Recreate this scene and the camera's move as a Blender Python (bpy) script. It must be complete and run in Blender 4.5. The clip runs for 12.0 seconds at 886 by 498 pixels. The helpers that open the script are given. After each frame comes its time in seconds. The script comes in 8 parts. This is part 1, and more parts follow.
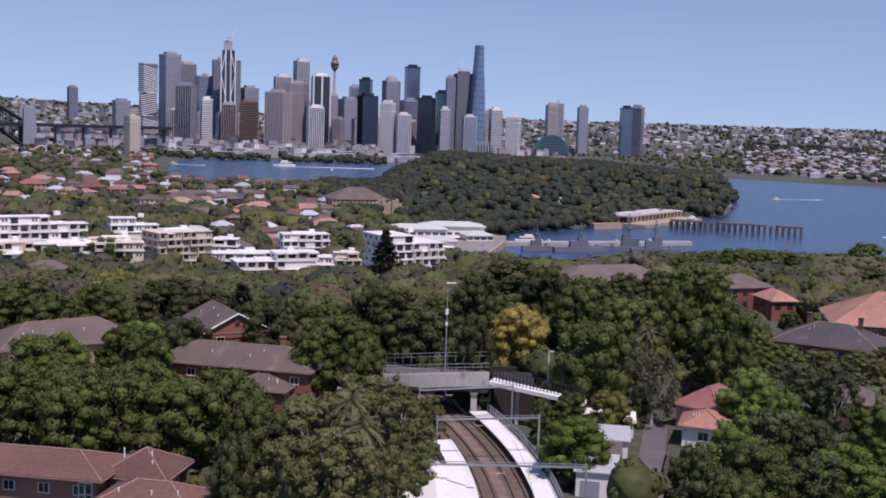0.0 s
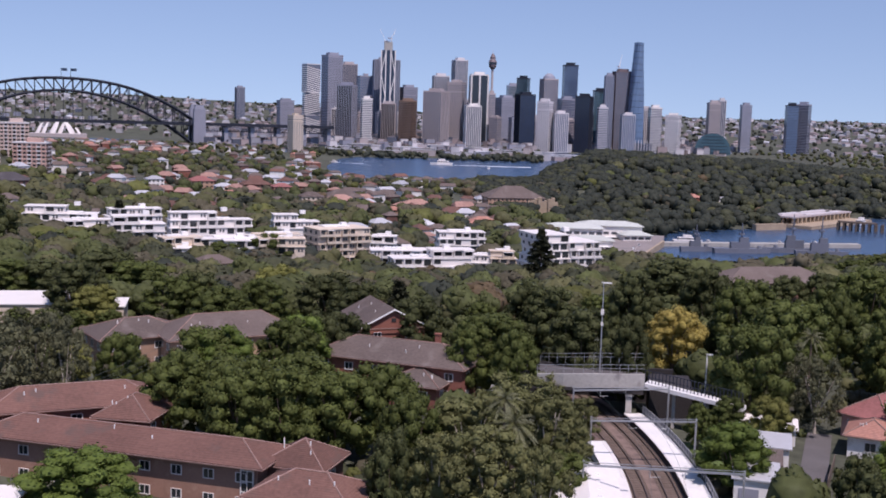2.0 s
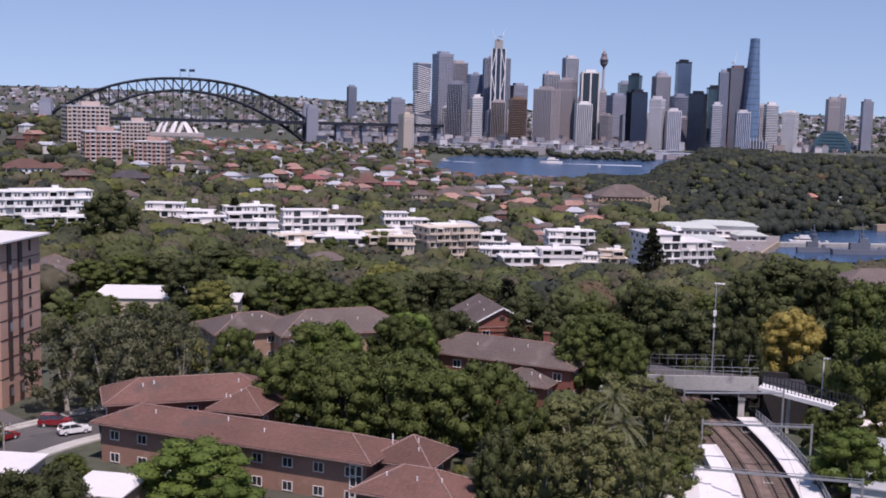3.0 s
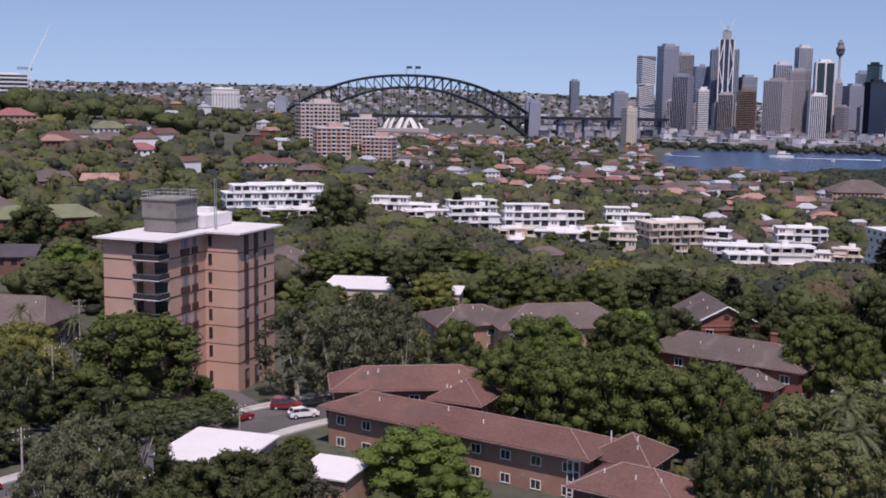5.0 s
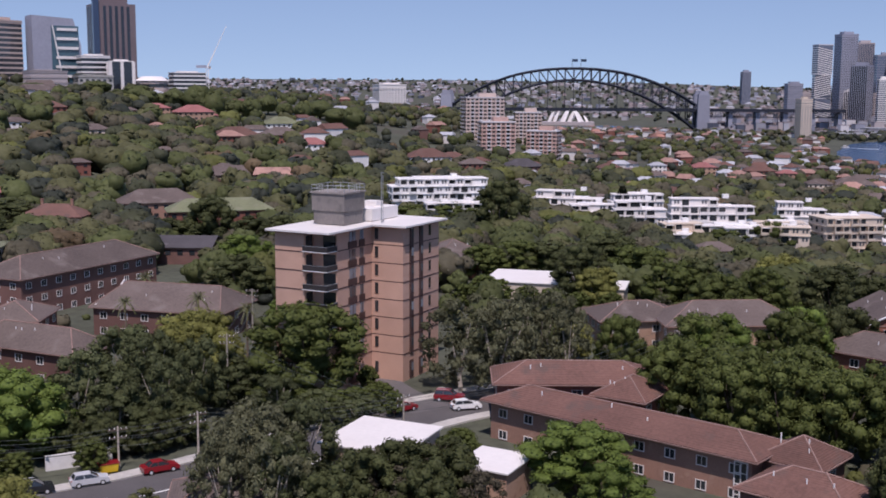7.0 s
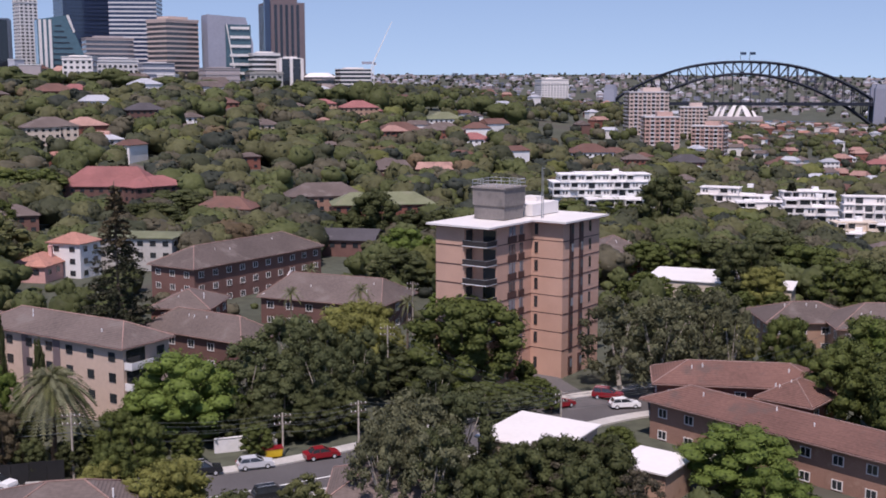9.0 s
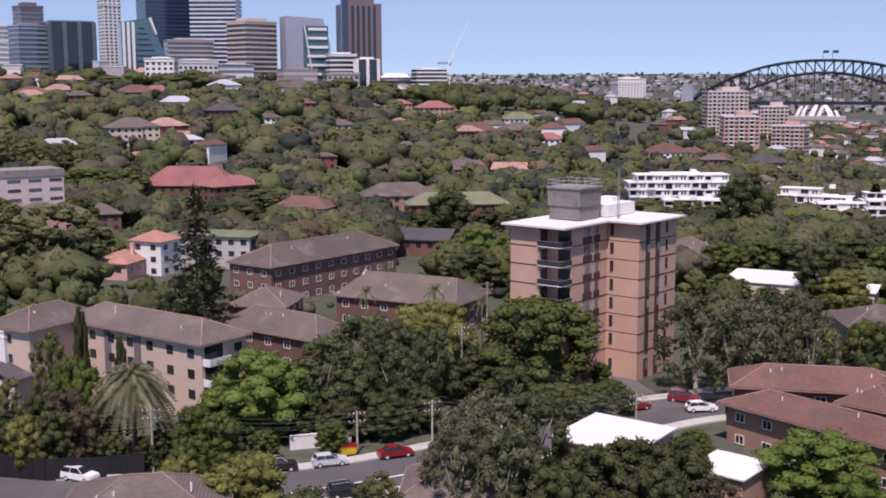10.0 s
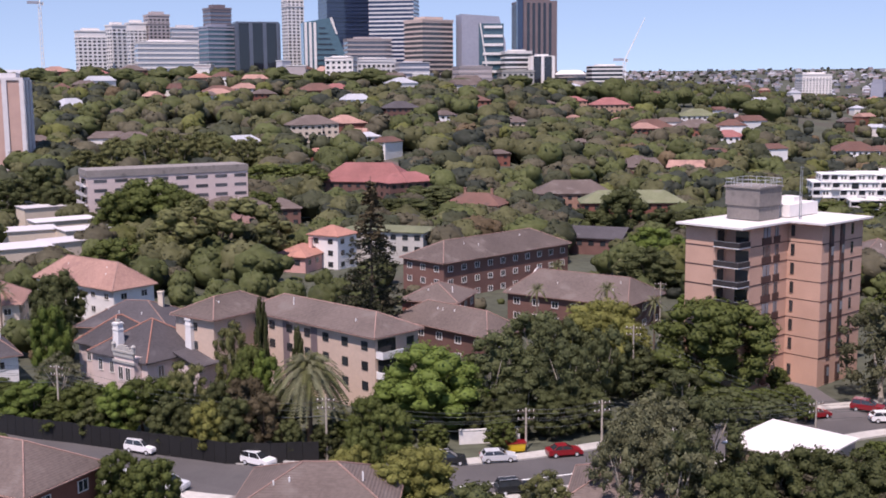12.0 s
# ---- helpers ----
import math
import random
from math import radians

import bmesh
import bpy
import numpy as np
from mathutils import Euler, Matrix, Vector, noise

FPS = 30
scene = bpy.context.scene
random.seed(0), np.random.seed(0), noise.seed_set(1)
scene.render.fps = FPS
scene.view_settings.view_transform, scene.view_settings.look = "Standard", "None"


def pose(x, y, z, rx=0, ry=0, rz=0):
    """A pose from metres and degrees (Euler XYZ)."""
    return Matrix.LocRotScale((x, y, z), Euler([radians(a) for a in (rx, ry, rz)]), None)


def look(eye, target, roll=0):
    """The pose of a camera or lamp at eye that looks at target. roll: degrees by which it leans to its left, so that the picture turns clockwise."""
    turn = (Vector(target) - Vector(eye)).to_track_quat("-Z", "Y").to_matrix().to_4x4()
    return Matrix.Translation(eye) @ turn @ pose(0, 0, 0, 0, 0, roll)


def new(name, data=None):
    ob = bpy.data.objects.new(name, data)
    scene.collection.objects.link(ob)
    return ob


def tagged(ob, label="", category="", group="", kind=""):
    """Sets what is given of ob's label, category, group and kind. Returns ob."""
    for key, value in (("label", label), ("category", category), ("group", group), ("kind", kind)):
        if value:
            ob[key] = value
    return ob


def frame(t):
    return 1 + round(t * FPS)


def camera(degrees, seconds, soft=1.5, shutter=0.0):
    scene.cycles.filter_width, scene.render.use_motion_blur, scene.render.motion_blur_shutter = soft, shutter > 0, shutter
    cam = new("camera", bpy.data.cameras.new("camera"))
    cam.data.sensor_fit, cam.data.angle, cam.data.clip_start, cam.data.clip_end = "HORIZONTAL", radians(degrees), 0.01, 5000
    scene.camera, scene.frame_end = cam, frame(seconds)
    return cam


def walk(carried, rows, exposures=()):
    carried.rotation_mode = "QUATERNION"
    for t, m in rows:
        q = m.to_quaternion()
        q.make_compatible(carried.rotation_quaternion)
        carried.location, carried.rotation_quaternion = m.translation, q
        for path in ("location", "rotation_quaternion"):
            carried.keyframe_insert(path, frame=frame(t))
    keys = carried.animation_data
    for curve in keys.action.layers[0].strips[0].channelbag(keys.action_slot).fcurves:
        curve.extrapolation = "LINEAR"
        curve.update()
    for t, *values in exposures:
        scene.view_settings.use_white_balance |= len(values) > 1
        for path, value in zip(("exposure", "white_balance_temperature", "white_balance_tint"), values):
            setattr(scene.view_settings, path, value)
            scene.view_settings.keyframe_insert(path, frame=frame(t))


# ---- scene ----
cam = camera(42.69, 12.0, soft=1.8)
EYE = 46.0
# seconds, yaw, pitch, roll: it turns where it hovers
ROWS = [
    (0.0, -0.00, -6.50, -2.00),
    (0.5, 0.29, -6.54, -1.95),
    (1.0, 2.45, -6.63, -1.91),
    (1.5, 5.50, -6.74, -1.80),
    (2.0, 7.89, -6.83, -1.80),
    (2.5, 10.02, -6.96, -1.73),
    (3.0, 13.43, -7.07, -1.56),
    (3.5, 17.55, -7.22, -1.38),
    (3.7, 19.13, -7.32, -1.33),
    (5.3, 25.60, -7.62, -0.83),
    (5.5, 26.39, -7.66, -0.79),
    (6.0, 28.80, -7.73, -0.54),
    (6.5, 31.08, -7.86, -0.39),
    (7.0, 32.95, -7.97, -0.27),
    (7.2, 33.76, -7.93, -0.17),
    (8.8, 40.29, -8.21, 0.07),
    (9.0, 41.09, -8.23, 0.03),
    (9.5, 43.03, -8.22, 0.11),
    (10.0, 44.90, -8.22, 0.22),
    (10.5, 46.82, -8.22, 0.27),
    (11.0, 49.56, -8.25, 0.43),
    (11.5, 52.13, -8.24, 0.49),
    (12.0, 53.66, -8.30, 0.54),

]
walk(cam, [(t, pose(0, 0, EYE, 0, 0, yaw) @ pose(0, 0, 0, 90 + pitch) @ pose(0, 0, 0, 0, 0, -roll)) for t, yaw, pitch, roll in ROWS],
     exposures=[(0.0, -0.13, 6280, 28), (2.5, -0.06, 6310, 28), (5.5, -0.18, 6340, 27), (7.0, -0.2, 6290, 26), (9.5, 0.04, 6450, 27), (12.0, 0.29, 6600, 29)])

# high midday sun behind the viewer
SUN = Vector((0.55, -0.83, 0)).normalized() * math.cos(radians(62)) + Vector((0, 0, math.sin(radians(62))))
world = bpy.data.worlds.new("world")
scene.world = world
world.use_nodes = True
sky = world.node_tree.nodes.new("ShaderNodeTexSky")
sky.sky_type, sky.sun_disc = "NISHITA", False
sky.sun_elevation, sky.sun_rotation = radians(62), math.atan2(SUN.x, SUN.y)
sky.altitude, sky.air_density, sky.dust_density, sky.ozone_density = 60, 1.0, 0.0, 1.6
back = world.node_tree.nodes["Background"]
back.inputs["Strength"].default_value = 0.122
# an even sky: the band near the horizon is as clear as the one above it
way = world.node_tree.nodes.new("ShaderNodeTexCoord")
lift = world.node_tree.nodes.new("ShaderNodeVectorMath")
lift.operation = "MULTIPLY_ADD"
lift.inputs[1].default_value, lift.inputs[2].default_value = (1, 1, 0.8), (0, 0, 0.13)
world.node_tree.links.new(way.outputs["Generated"], lift.inputs[0])
world.node_tree.links.new(lift.outputs[0], sky.inputs["Vector"])
world.node_tree.links.new(sky.outputs[0], back.inputs["Color"])
sun = new("sun", bpy.data.lights.new("sun", "SUN"))
sun.data.energy, sun.data.angle, sun.data.color = 4.4, radians(0.55), (1.0, 0.94, 0.86)
sun.matrix_world = look(SUN * 100, (0, 0, 0))


# ---- materials ----
def surface(name, colour, rough=0.8, vary=0.25, grain=3.0, coarse=0.15, bump=0.0, metal=0.0, spread=0.15, island=0.0,
            stain=None, spec=0.4, translucency=0.0):
    """A node material: two scales of variation on the base colour, per-object tint, optional relief."""
    m = bpy.data.materials.new(name)
    m.use_nodes = True
    n, l = m.node_tree.nodes, m.node_tree.links
    b = n["Principled BSDF"]
    b.inputs["Roughness"].default_value, b.inputs["Metallic"].default_value = rough, metal
    b.inputs["Specular IOR Level"].default_value = spec
    at = n.new("ShaderNodeTexCoord")
    fine, wide = n.new("ShaderNodeTexNoise"), n.new("ShaderNodeTexNoise")
    fine.inputs["Scale"].default_value, fine.inputs["Detail"].default_value = grain, 5
    wide.inputs["Scale"].default_value, wide.inputs["Detail"].default_value = coarse, 3
    l.new(at.outputs["Object"], fine.inputs["Vector"])
    l.new(at.outputs["Object"], wide.inputs["Vector"])
    add = n.new("ShaderNodeMath")
    l.new(fine.outputs["Fac"], add.inputs[0])
    l.new(wide.outputs["Fac"], add.inputs[1])
    span = n.new("ShaderNodeMapRange")
    span.inputs["From Min"].default_value, span.inputs["From Max"].default_value = 0.6, 1.4
    span.inputs["To Min"].default_value, span.inputs["To Max"].default_value = 1 - vary, 1 + vary
    l.new(add.outputs[0], span.inputs["Value"])
    info = n.new("ShaderNodeObjectInfo")
    tint = n.new("ShaderNodeMapRange")
    tint.inputs["To Min"].default_value, tint.inputs["To Max"].default_value = 1 - spread, 1 + spread
    l.new(info.outputs["Random"], tint.inputs["Value"])
    both = n.new("ShaderNodeMath")
    both.operation = "MULTIPLY"
    l.new(span.outputs[0], both.inputs[0])
    l.new(tint.outputs[0], both.inputs[1])
    last = both
    if island:
        geo = n.new("ShaderNodeNewGeometry")
        each = n.new("ShaderNodeMapRange")
        each.inputs["To Min"].default_value, each.inputs["To Max"].default_value = 1 - island, 1 + island
        l.new(geo.outputs["Random Per Island"], each.inputs["Value"])
        last = n.new("ShaderNodeMath")
        last.operation = "MULTIPLY"
        l.new(both.outputs[0], last.inputs[0])
        l.new(each.outputs[0], last.inputs[1])
    scale = n.new("ShaderNodeVectorMath")
    scale.operation = "SCALE"
    scale.inputs[0].default_value = colour
    l.new(last.outputs[0], scale.inputs["Scale"])
    out = scale.outputs[0]
    if stain:
        spot = n.new("ShaderNodeTexNoise")
        spot.inputs["Scale"].default_value, spot.inputs["Detail"].default_value = stain[1], 6
        l.new(at.outputs["Object"], spot.inputs["Vector"])
        edge = n.new("ShaderNodeMapRange")
        edge.inputs["From Min"].default_value, edge.inputs["From Max"].default_value = stain[2], stain[2] + 0.12
        l.new(spot.outputs["Fac"], edge.inputs["Value"])
        mix = n.new("ShaderNodeMix")
        mix.data_type = "RGBA"
        l.new(edge.outputs[0], mix.inputs[0])
        l.new(out, mix.inputs[6])
        mix.inputs[7].default_value = (*stain[0], 1)
        out = mix.outputs[2]
    l.new(out, b.inputs["Base Color"])
    if bump:
        relief = n.new("ShaderNodeBump")
        relief.inputs["Strength"].default_value, relief.inputs["Distance"].default_value = bump, 0.1
        l.new(fine.outputs["Fac"], relief.inputs["Height"])
        l.new(relief.outputs[0], b.inputs["Normal"])
    if translucency:
        leaf, blend = n.new("ShaderNodeBsdfTranslucent"), n.new("ShaderNodeMixShader")
        blend.inputs[0].default_value = translucency
        l.new(out, leaf.inputs["Color"])
        l.new(b.outputs[0], blend.inputs[1])
        l.new(leaf.outputs[0], blend.inputs[2])
        l.new(blend.outputs[0], n["Material Output"].inputs["Surface"])
    return m


def tiled(name, colour, course=0.34, **more):
    """Roof tiles: courses as relief along the slope, weathered."""
    m = surface(name, colour, rough=0.85, vary=0.3, grain=2.2, coarse=0.12, **more)
    n, l = m.node_tree.nodes, m.node_tree.links
    b = n["Principled BSDF"]
    wave = n.new("ShaderNodeTexWave")
    wave.bands_direction = "Z"
    wave.inputs["Scale"].default_value, wave.inputs["Distortion"].default_value = 0.31 / (course * 0.45), 0.4
    at = n.new("ShaderNodeTexCoord")
    l.new(at.outputs["Object"], wave.inputs["Vector"])
    relief = n.new("ShaderNodeBump")
    relief.inputs["Strength"].default_value, relief.inputs["Distance"].default_value = 0.6, 0.06
    l.new(wave.outputs["Fac"], relief.inputs["Height"])
    l.new(relief.outputs[0], b.inputs["Normal"])
    return m


def glass(name, colour, rough=0.08, spread=0.3):
    return surface(name, colour, rough=rough, vary=0.15, grain=0.4, coarse=0.05, spread=spread, spec=0.8)


MAT = {
    "ground": surface("ground", (0.068, 0.073, 0.05), 0.95, 0.5, 0.5, 0.02, 0.3, stain=((0.078, 0.07, 0.055), 0.03, 0.56)),
    "grass": surface("grass", (0.10, 0.14, 0.04), 0.95, 0.35, 1.5, 0.1, 0.3),
    "asphalt": surface("asphalt", (0.115, 0.106, 0.106), 0.9, 0.2, 6, 0.2, 0.1, stain=((0.09, 0.085, 0.085), 0.25, 0.56)),
    "line": surface("line", (0.75, 0.75, 0.72), 0.7, 0.15, 5, 0.5),
    "concrete": surface("concrete", (0.42, 0.40, 0.37), 0.85, 0.2, 2, 0.15, 0.1, stain=((0.22, 0.2, 0.19), 0.35, 0.6)),
    "weathered": surface("weathered", (0.23, 0.205, 0.19), 0.9, 0.2, 2, 0.2, 0.1, stain=((0.13, 0.12, 0.115), 0.5, 0.58)),
    "pale": surface("pale", (0.78, 0.76, 0.74), 0.7, 0.1, 2, 0.2, spread=0.05, stain=((0.5, 0.48, 0.46), 0.5, 0.66)),
    "white": surface("white", (0.74, 0.70, 0.67), 0.6, 0.06, 1.5, 0.2, spread=0.04),
    "cream": surface("cream", (0.62, 0.52, 0.42), 0.8, 0.12, 2, 0.2, spread=0.06),
    "salmon": surface("salmon", (0.58, 0.44, 0.35), 0.8, 0.10, 2, 0.2, spread=0.05, stain=((0.5, 0.38, 0.30), 0.4, 0.62)),
    "pink": surface("pink", (0.62, 0.36, 0.32), 0.85, 0.12, 2, 0.2),
    "orange_brick": surface("orange_brick", (0.54, 0.335, 0.25), 0.85, 0.14, 7, 0.25, 0.15, spread=0.03),
    "red_brick": surface("red_brick", (0.235, 0.092, 0.066), 0.85, 0.22, 7, 0.3, 0.15),
    "dark_brick": surface("dark_brick", (0.16, 0.085, 0.07), 0.85, 0.22, 7, 0.3, 0.15),
    "tan_brick": surface("tan_brick", (0.40, 0.255, 0.18), 0.85, 0.2, 7, 0.3, 0.15, stain=((0.30, 0.17, 0.12), 0.8, 0.56)),
    "brown_brick": surface("brown_brick", (0.29, 0.165, 0.12), 0.85, 0.22, 7, 0.3, 0.15, stain=((0.36, 0.22, 0.16), 0.9, 0.57)),
    "brown_roof": tiled("brown_roof", (0.15, 0.077, 0.06), stain=((0.12, 0.075, 0.062), 0.3, 0.55)),
    "grey_roof": tiled("grey_roof", (0.13, 0.10, 0.088), stain=((0.175, 0.145, 0.13), 0.25, 0.58)),
    "slate_roof": tiled("slate_roof", (0.075, 0.067, 0.072), stain=((0.11, 0.10, 0.105), 0.3, 0.6)),
    "red_roof": tiled("red_roof", (0.30, 0.12, 0.11), stain=((0.26, 0.11, 0.10), 0.3, 0.55)),
    "orange_roof": tiled("orange_roof", (0.37, 0.18, 0.135), stain=((0.30, 0.155, 0.125), 0.4, 0.58)),
    "pink_roof": tiled("pink_roof", (0.36, 0.21, 0.17), stain=((0.28, 0.16, 0.135), 0.3, 0.55)),
    "green_roof": tiled("green_roof", (0.15, 0.16, 0.09), stain=((0.2, 0.2, 0.13), 0.3, 0.55)),
    "metal_roof": surface("metal_roof", (0.50, 0.50, 0.52), 0.45, 0.12, 1, 0.1, metal=0.2),
    "ridge": surface("ridge", (0.29, 0.185, 0.155), 0.8, 0.3, 3, 0.3),
    # near black to imitate the shade at the foot of the street hedge
    "hedge_shade": surface("hedge_shade", (0.012, 0.012, 0.013), 0.8, 0.35, 3, 0.3),
    "dark": surface("dark", (0.035, 0.03, 0.03), 0.7, 0.3, 2, 0.2),
    "brown_panel": surface("brown_panel", (0.075, 0.04, 0.035), 0.7, 0.2, 3, 0.3),
    "steel": surface("steel", (0.026, 0.031, 0.045), 0.7, 0.2, 1, 0.05, spread=0.05, spec=0.2),
    "galvanised": surface("galvanised", (0.45, 0.46, 0.47), 0.45, 0.15, 4, 0.3, metal=0.6),
    "pane": glass("pane", (0.03, 0.035, 0.04)),
    "rose_brick": surface("rose_brick", (0.49, 0.325, 0.275), 0.85, 0.16, 4, 0.2, spread=0.03),
    "blush": surface("blush", (0.56, 0.44, 0.385), 0.8, 0.14, 3, 0.1, spread=0.03),
    "dim_pane": glass("dim_pane", (0.085, 0.09, 0.10)),
    "pink_wash": surface("pink_wash", (0.60, 0.49, 0.46), 0.8, 0.1, 2, 0.2, spread=0.04, stain=((0.55, 0.44, 0.41), 0.5, 0.62)),
    "pale_pane": glass("pale_pane", (0.22, 0.24, 0.27)),
    "navy_glass": glass("navy_glass", (0.022, 0.036, 0.075), 0.12),
    "blue_glass": glass("blue_glass", (0.12, 0.18, 0.29), 0.10),
    "sky_glass": glass("sky_glass", (0.15, 0.23, 0.36), 0.10),
    "teal_glass": glass("teal_glass", (0.06, 0.12, 0.15), 0.10),
    "grey_glass": glass("grey_glass", (0.12, 0.135, 0.175), 0.15),
    "black_glass": glass("black_glass", (0.015, 0.017, 0.024), 0.10),
    "brown_stone": surface("brown_stone", (0.18, 0.14, 0.145), 0.5, 0.12, 0.5, 0.04, spread=0.03),
    "grey_stone": surface("grey_stone", (0.29, 0.298, 0.355), 0.7, 0.12, 0.5, 0.03, spread=0.12),
    "tan_stone": surface("tan_stone", (0.42, 0.365, 0.36), 0.7, 0.12, 0.5, 0.03, spread=0.1),
    "pale_stone": surface("pale_stone", (0.60, 0.57, 0.575), 0.7, 0.1, 0.5, 0.03, spread=0.08),
    "ochre_stone": surface("ochre_stone", (0.27, 0.18, 0.13), 0.7, 0.1, 0.5, 0.03, spread=0.08),
    # distance haze is mixed into these four greyed wall and roof colours
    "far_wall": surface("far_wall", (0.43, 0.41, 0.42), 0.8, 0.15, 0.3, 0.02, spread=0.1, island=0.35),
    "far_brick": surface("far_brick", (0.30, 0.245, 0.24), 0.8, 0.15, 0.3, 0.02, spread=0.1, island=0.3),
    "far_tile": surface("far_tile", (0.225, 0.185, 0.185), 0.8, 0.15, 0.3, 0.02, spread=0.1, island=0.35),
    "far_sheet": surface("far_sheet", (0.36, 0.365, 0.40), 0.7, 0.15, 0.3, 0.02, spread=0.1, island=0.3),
    "hall_roof": surface("hall_roof", (0.50, 0.52, 0.48), 0.6, 0.12, 0.6, 0.05, spread=0.06),
    "apron": surface("apron", (0.30, 0.26, 0.25), 0.9, 0.2, 0.5, 0.04, 0.1, stain=((0.2, 0.18, 0.175), 0.08, 0.57)),
    "sandstone": surface("sandstone", (0.40, 0.31, 0.22), 0.9, 0.3, 0.4, 0.03, 0.2),
    "ballast": surface("ballast", (0.20, 0.14, 0.115), 0.95, 0.35, 8, 0.5, 0.4, stain=((0.13, 0.09, 0.08), 0.6, 0.55)),
    "rail": surface("rail", (0.10, 0.075, 0.065), 0.5, 0.2, 3, 0.3, metal=0.5),
    "timber": surface("timber", (0.13, 0.10, 0.08), 0.9, 0.3, 5, 0.4, 0.1),
    "foam": surface("foam", (0.70, 0.74, 0.78), 0.8, 0.15, 1, 0.1),
    "ship": surface("ship", (0.14, 0.15, 0.18), 0.6, 0.12, 0.6, 0.1),
    "red_paint": surface("red_paint", (0.24, 0.012, 0.018), 0.3, 0.05, 1, 0.1, spread=0.02, spec=0.6),
    "silver_paint": surface("silver_paint", (0.55, 0.56, 0.58), 0.3, 0.05, 1, 0.1, spread=0.02, spec=0.6),
    "white_paint": surface("white_paint", (0.80, 0.80, 0.80), 0.3, 0.05, 1, 0.1, spread=0.02, spec=0.6),
    "black_paint": surface("black_paint", (0.02, 0.022, 0.025), 0.25, 0.05, 1, 0.1, spread=0.02, spec=0.6),
    "yellow_paint": surface("yellow_paint", (0.65, 0.42, 0.02), 0.5, 0.1, 1, 0.1, spread=0.02),
    "tyre": surface("tyre", (0.02, 0.02, 0.02), 0.9, 0.1, 5, 0.5),
    "bark": surface("bark", (0.16, 0.12, 0.09), 0.95, 0.35, 6, 0.6, 0.3),
    "pale_bark": surface("pale_bark", (0.42, 0.37, 0.31), 0.9, 0.3, 5, 0.6, 0.2),
    "wire": surface("wire", (0.07, 0.085, 0.08), 0.6, 0.1, 1, 0.1),
}


def leafy(name, colour, island=0.2, grain=3.5, bump=0.8, **more):
    return surface(name, (colour[0] * 1.15, colour[1] * 0.95, colour[2] * 1.05), grain=grain, bump=bump, rough=0.6, vary=0.42, coarse=0.09, island=island, spread=0.18, spec=0.12, translucency=0.12, **more)


LEAF = {
    "mid": leafy("leaf_mid", (0.068, 0.1, 0.025)),
    "deep": leafy("leaf_deep", (0.056, 0.077, 0.027)),
    "olive": leafy("leaf_olive", (0.102, 0.128, 0.046)),
    "bright": leafy("leaf_bright", (0.085, 0.142, 0.028)),
    "lime": leafy("leaf_lime", (0.135, 0.165, 0.042)),
    "dusky": leafy("leaf_dusky", (0.066, 0.092, 0.036)),
    "palm": leafy("leaf_palm", (0.15, 0.185, 0.095)),
    "gold": leafy("leaf_gold", (0.30, 0.29, 0.07)),
    "grey": leafy("leaf_grey", (0.092, 0.114, 0.056)),
    "rust": leafy("leaf_rust", (0.082, 0.08, 0.042)),
    "purple": leafy("leaf_purple", (0.066, 0.07, 0.042)),
    "pine": leafy("leaf_pine", (0.042, 0.055, 0.028)),
    "bush": leafy("leaf_bush", (0.042, 0.054, 0.029)),
}
# foliage beyond counting: less difference from spray to spray
FAR_LEAF = {
    "mid": leafy("far_mid", (0.066, 0.092, 0.032), 0.13, 0.7, 1.0),
    "deep": leafy("far_deep", (0.05, 0.066, 0.034), 0.1, 0.7, 0.8),
    "olive": leafy("far_olive", (0.082, 0.10, 0.042), 0.13, 0.7, 1.0),
    "bush": leafy("far_bush", (0.036, 0.05, 0.034), 0.08, 0.5, 0.5),
    "lime": leafy("far_lime", (0.092, 0.118, 0.034), 0.13, 0.7, 1.0),
    "grey": leafy("far_grey", (0.086, 0.094, 0.056), 0.13, 0.7, 1.0),
    "rust": leafy("far_rust", (0.11, 0.098, 0.052), 0.13, 0.7, 1.0),
}


# Ground heights: profiles by bearing (degrees, left of straight ahead positive)
KNOTS = (0, 150, 250, 350, 450, 600, 780, 950, 1120, 1300, 1500, 1750, 2100, 2600, 3100, 4000, 4950)
PROFILES = []


def profile(bearing, *heights):
    PROFILES.append((bearing, heights))


profile(-110, 0, 0, 0, 0, 0, 0, 0, 0, 0, 0, 0, 5, 10, 15, 20, 30, 55)
profile(-30, 0, 0, 0, -4, -11, -27, -46, -46, -46, -46, -46, -46, -34, -28, -20, 20, 62)
profile(-14.6, 0, 0, 0, -4, -12, -28, -46, -46, -46, -46, -46, -46, -39, -32, -20, 20, 62)
profile(-13.2, 0, 0, 0, -5, -14, -31, -46, -46, -43, -14, -16, -46, -39, -33, -25, 15, 62)
profile(-5, 0, 0, -1, -10, -20, -37, -46, -39, -24, -6, -8, -30, -46, -46, -34, 10, 60)
profile(0, 0, 0, -2, -11, -20, -33, -40, -30, -15, -4, -4, -20, -46, -46, -32, 0, 55)
profile(4, 0, 0, -2, -12, -23, -27, -28, -26, -26, -34, -46, -46, -40.5, -36, -30, 0, 50)
profile(12, 0, 0, -2, -12, -22, -26, -26, -27, -29, -35, -46, -46, -40.5, -34, -20, 0, 45)
profile(17, 0, 0, -2, -9, -17, -22, -22, -21, -22, -24, -26, -27, -30, -40, -30, 8, 66)
profile(24, 0, 0, -2, -7, -11, -17, -18, -15, -16, -18, -19, -20, -26, -42, -38, 14, 82)
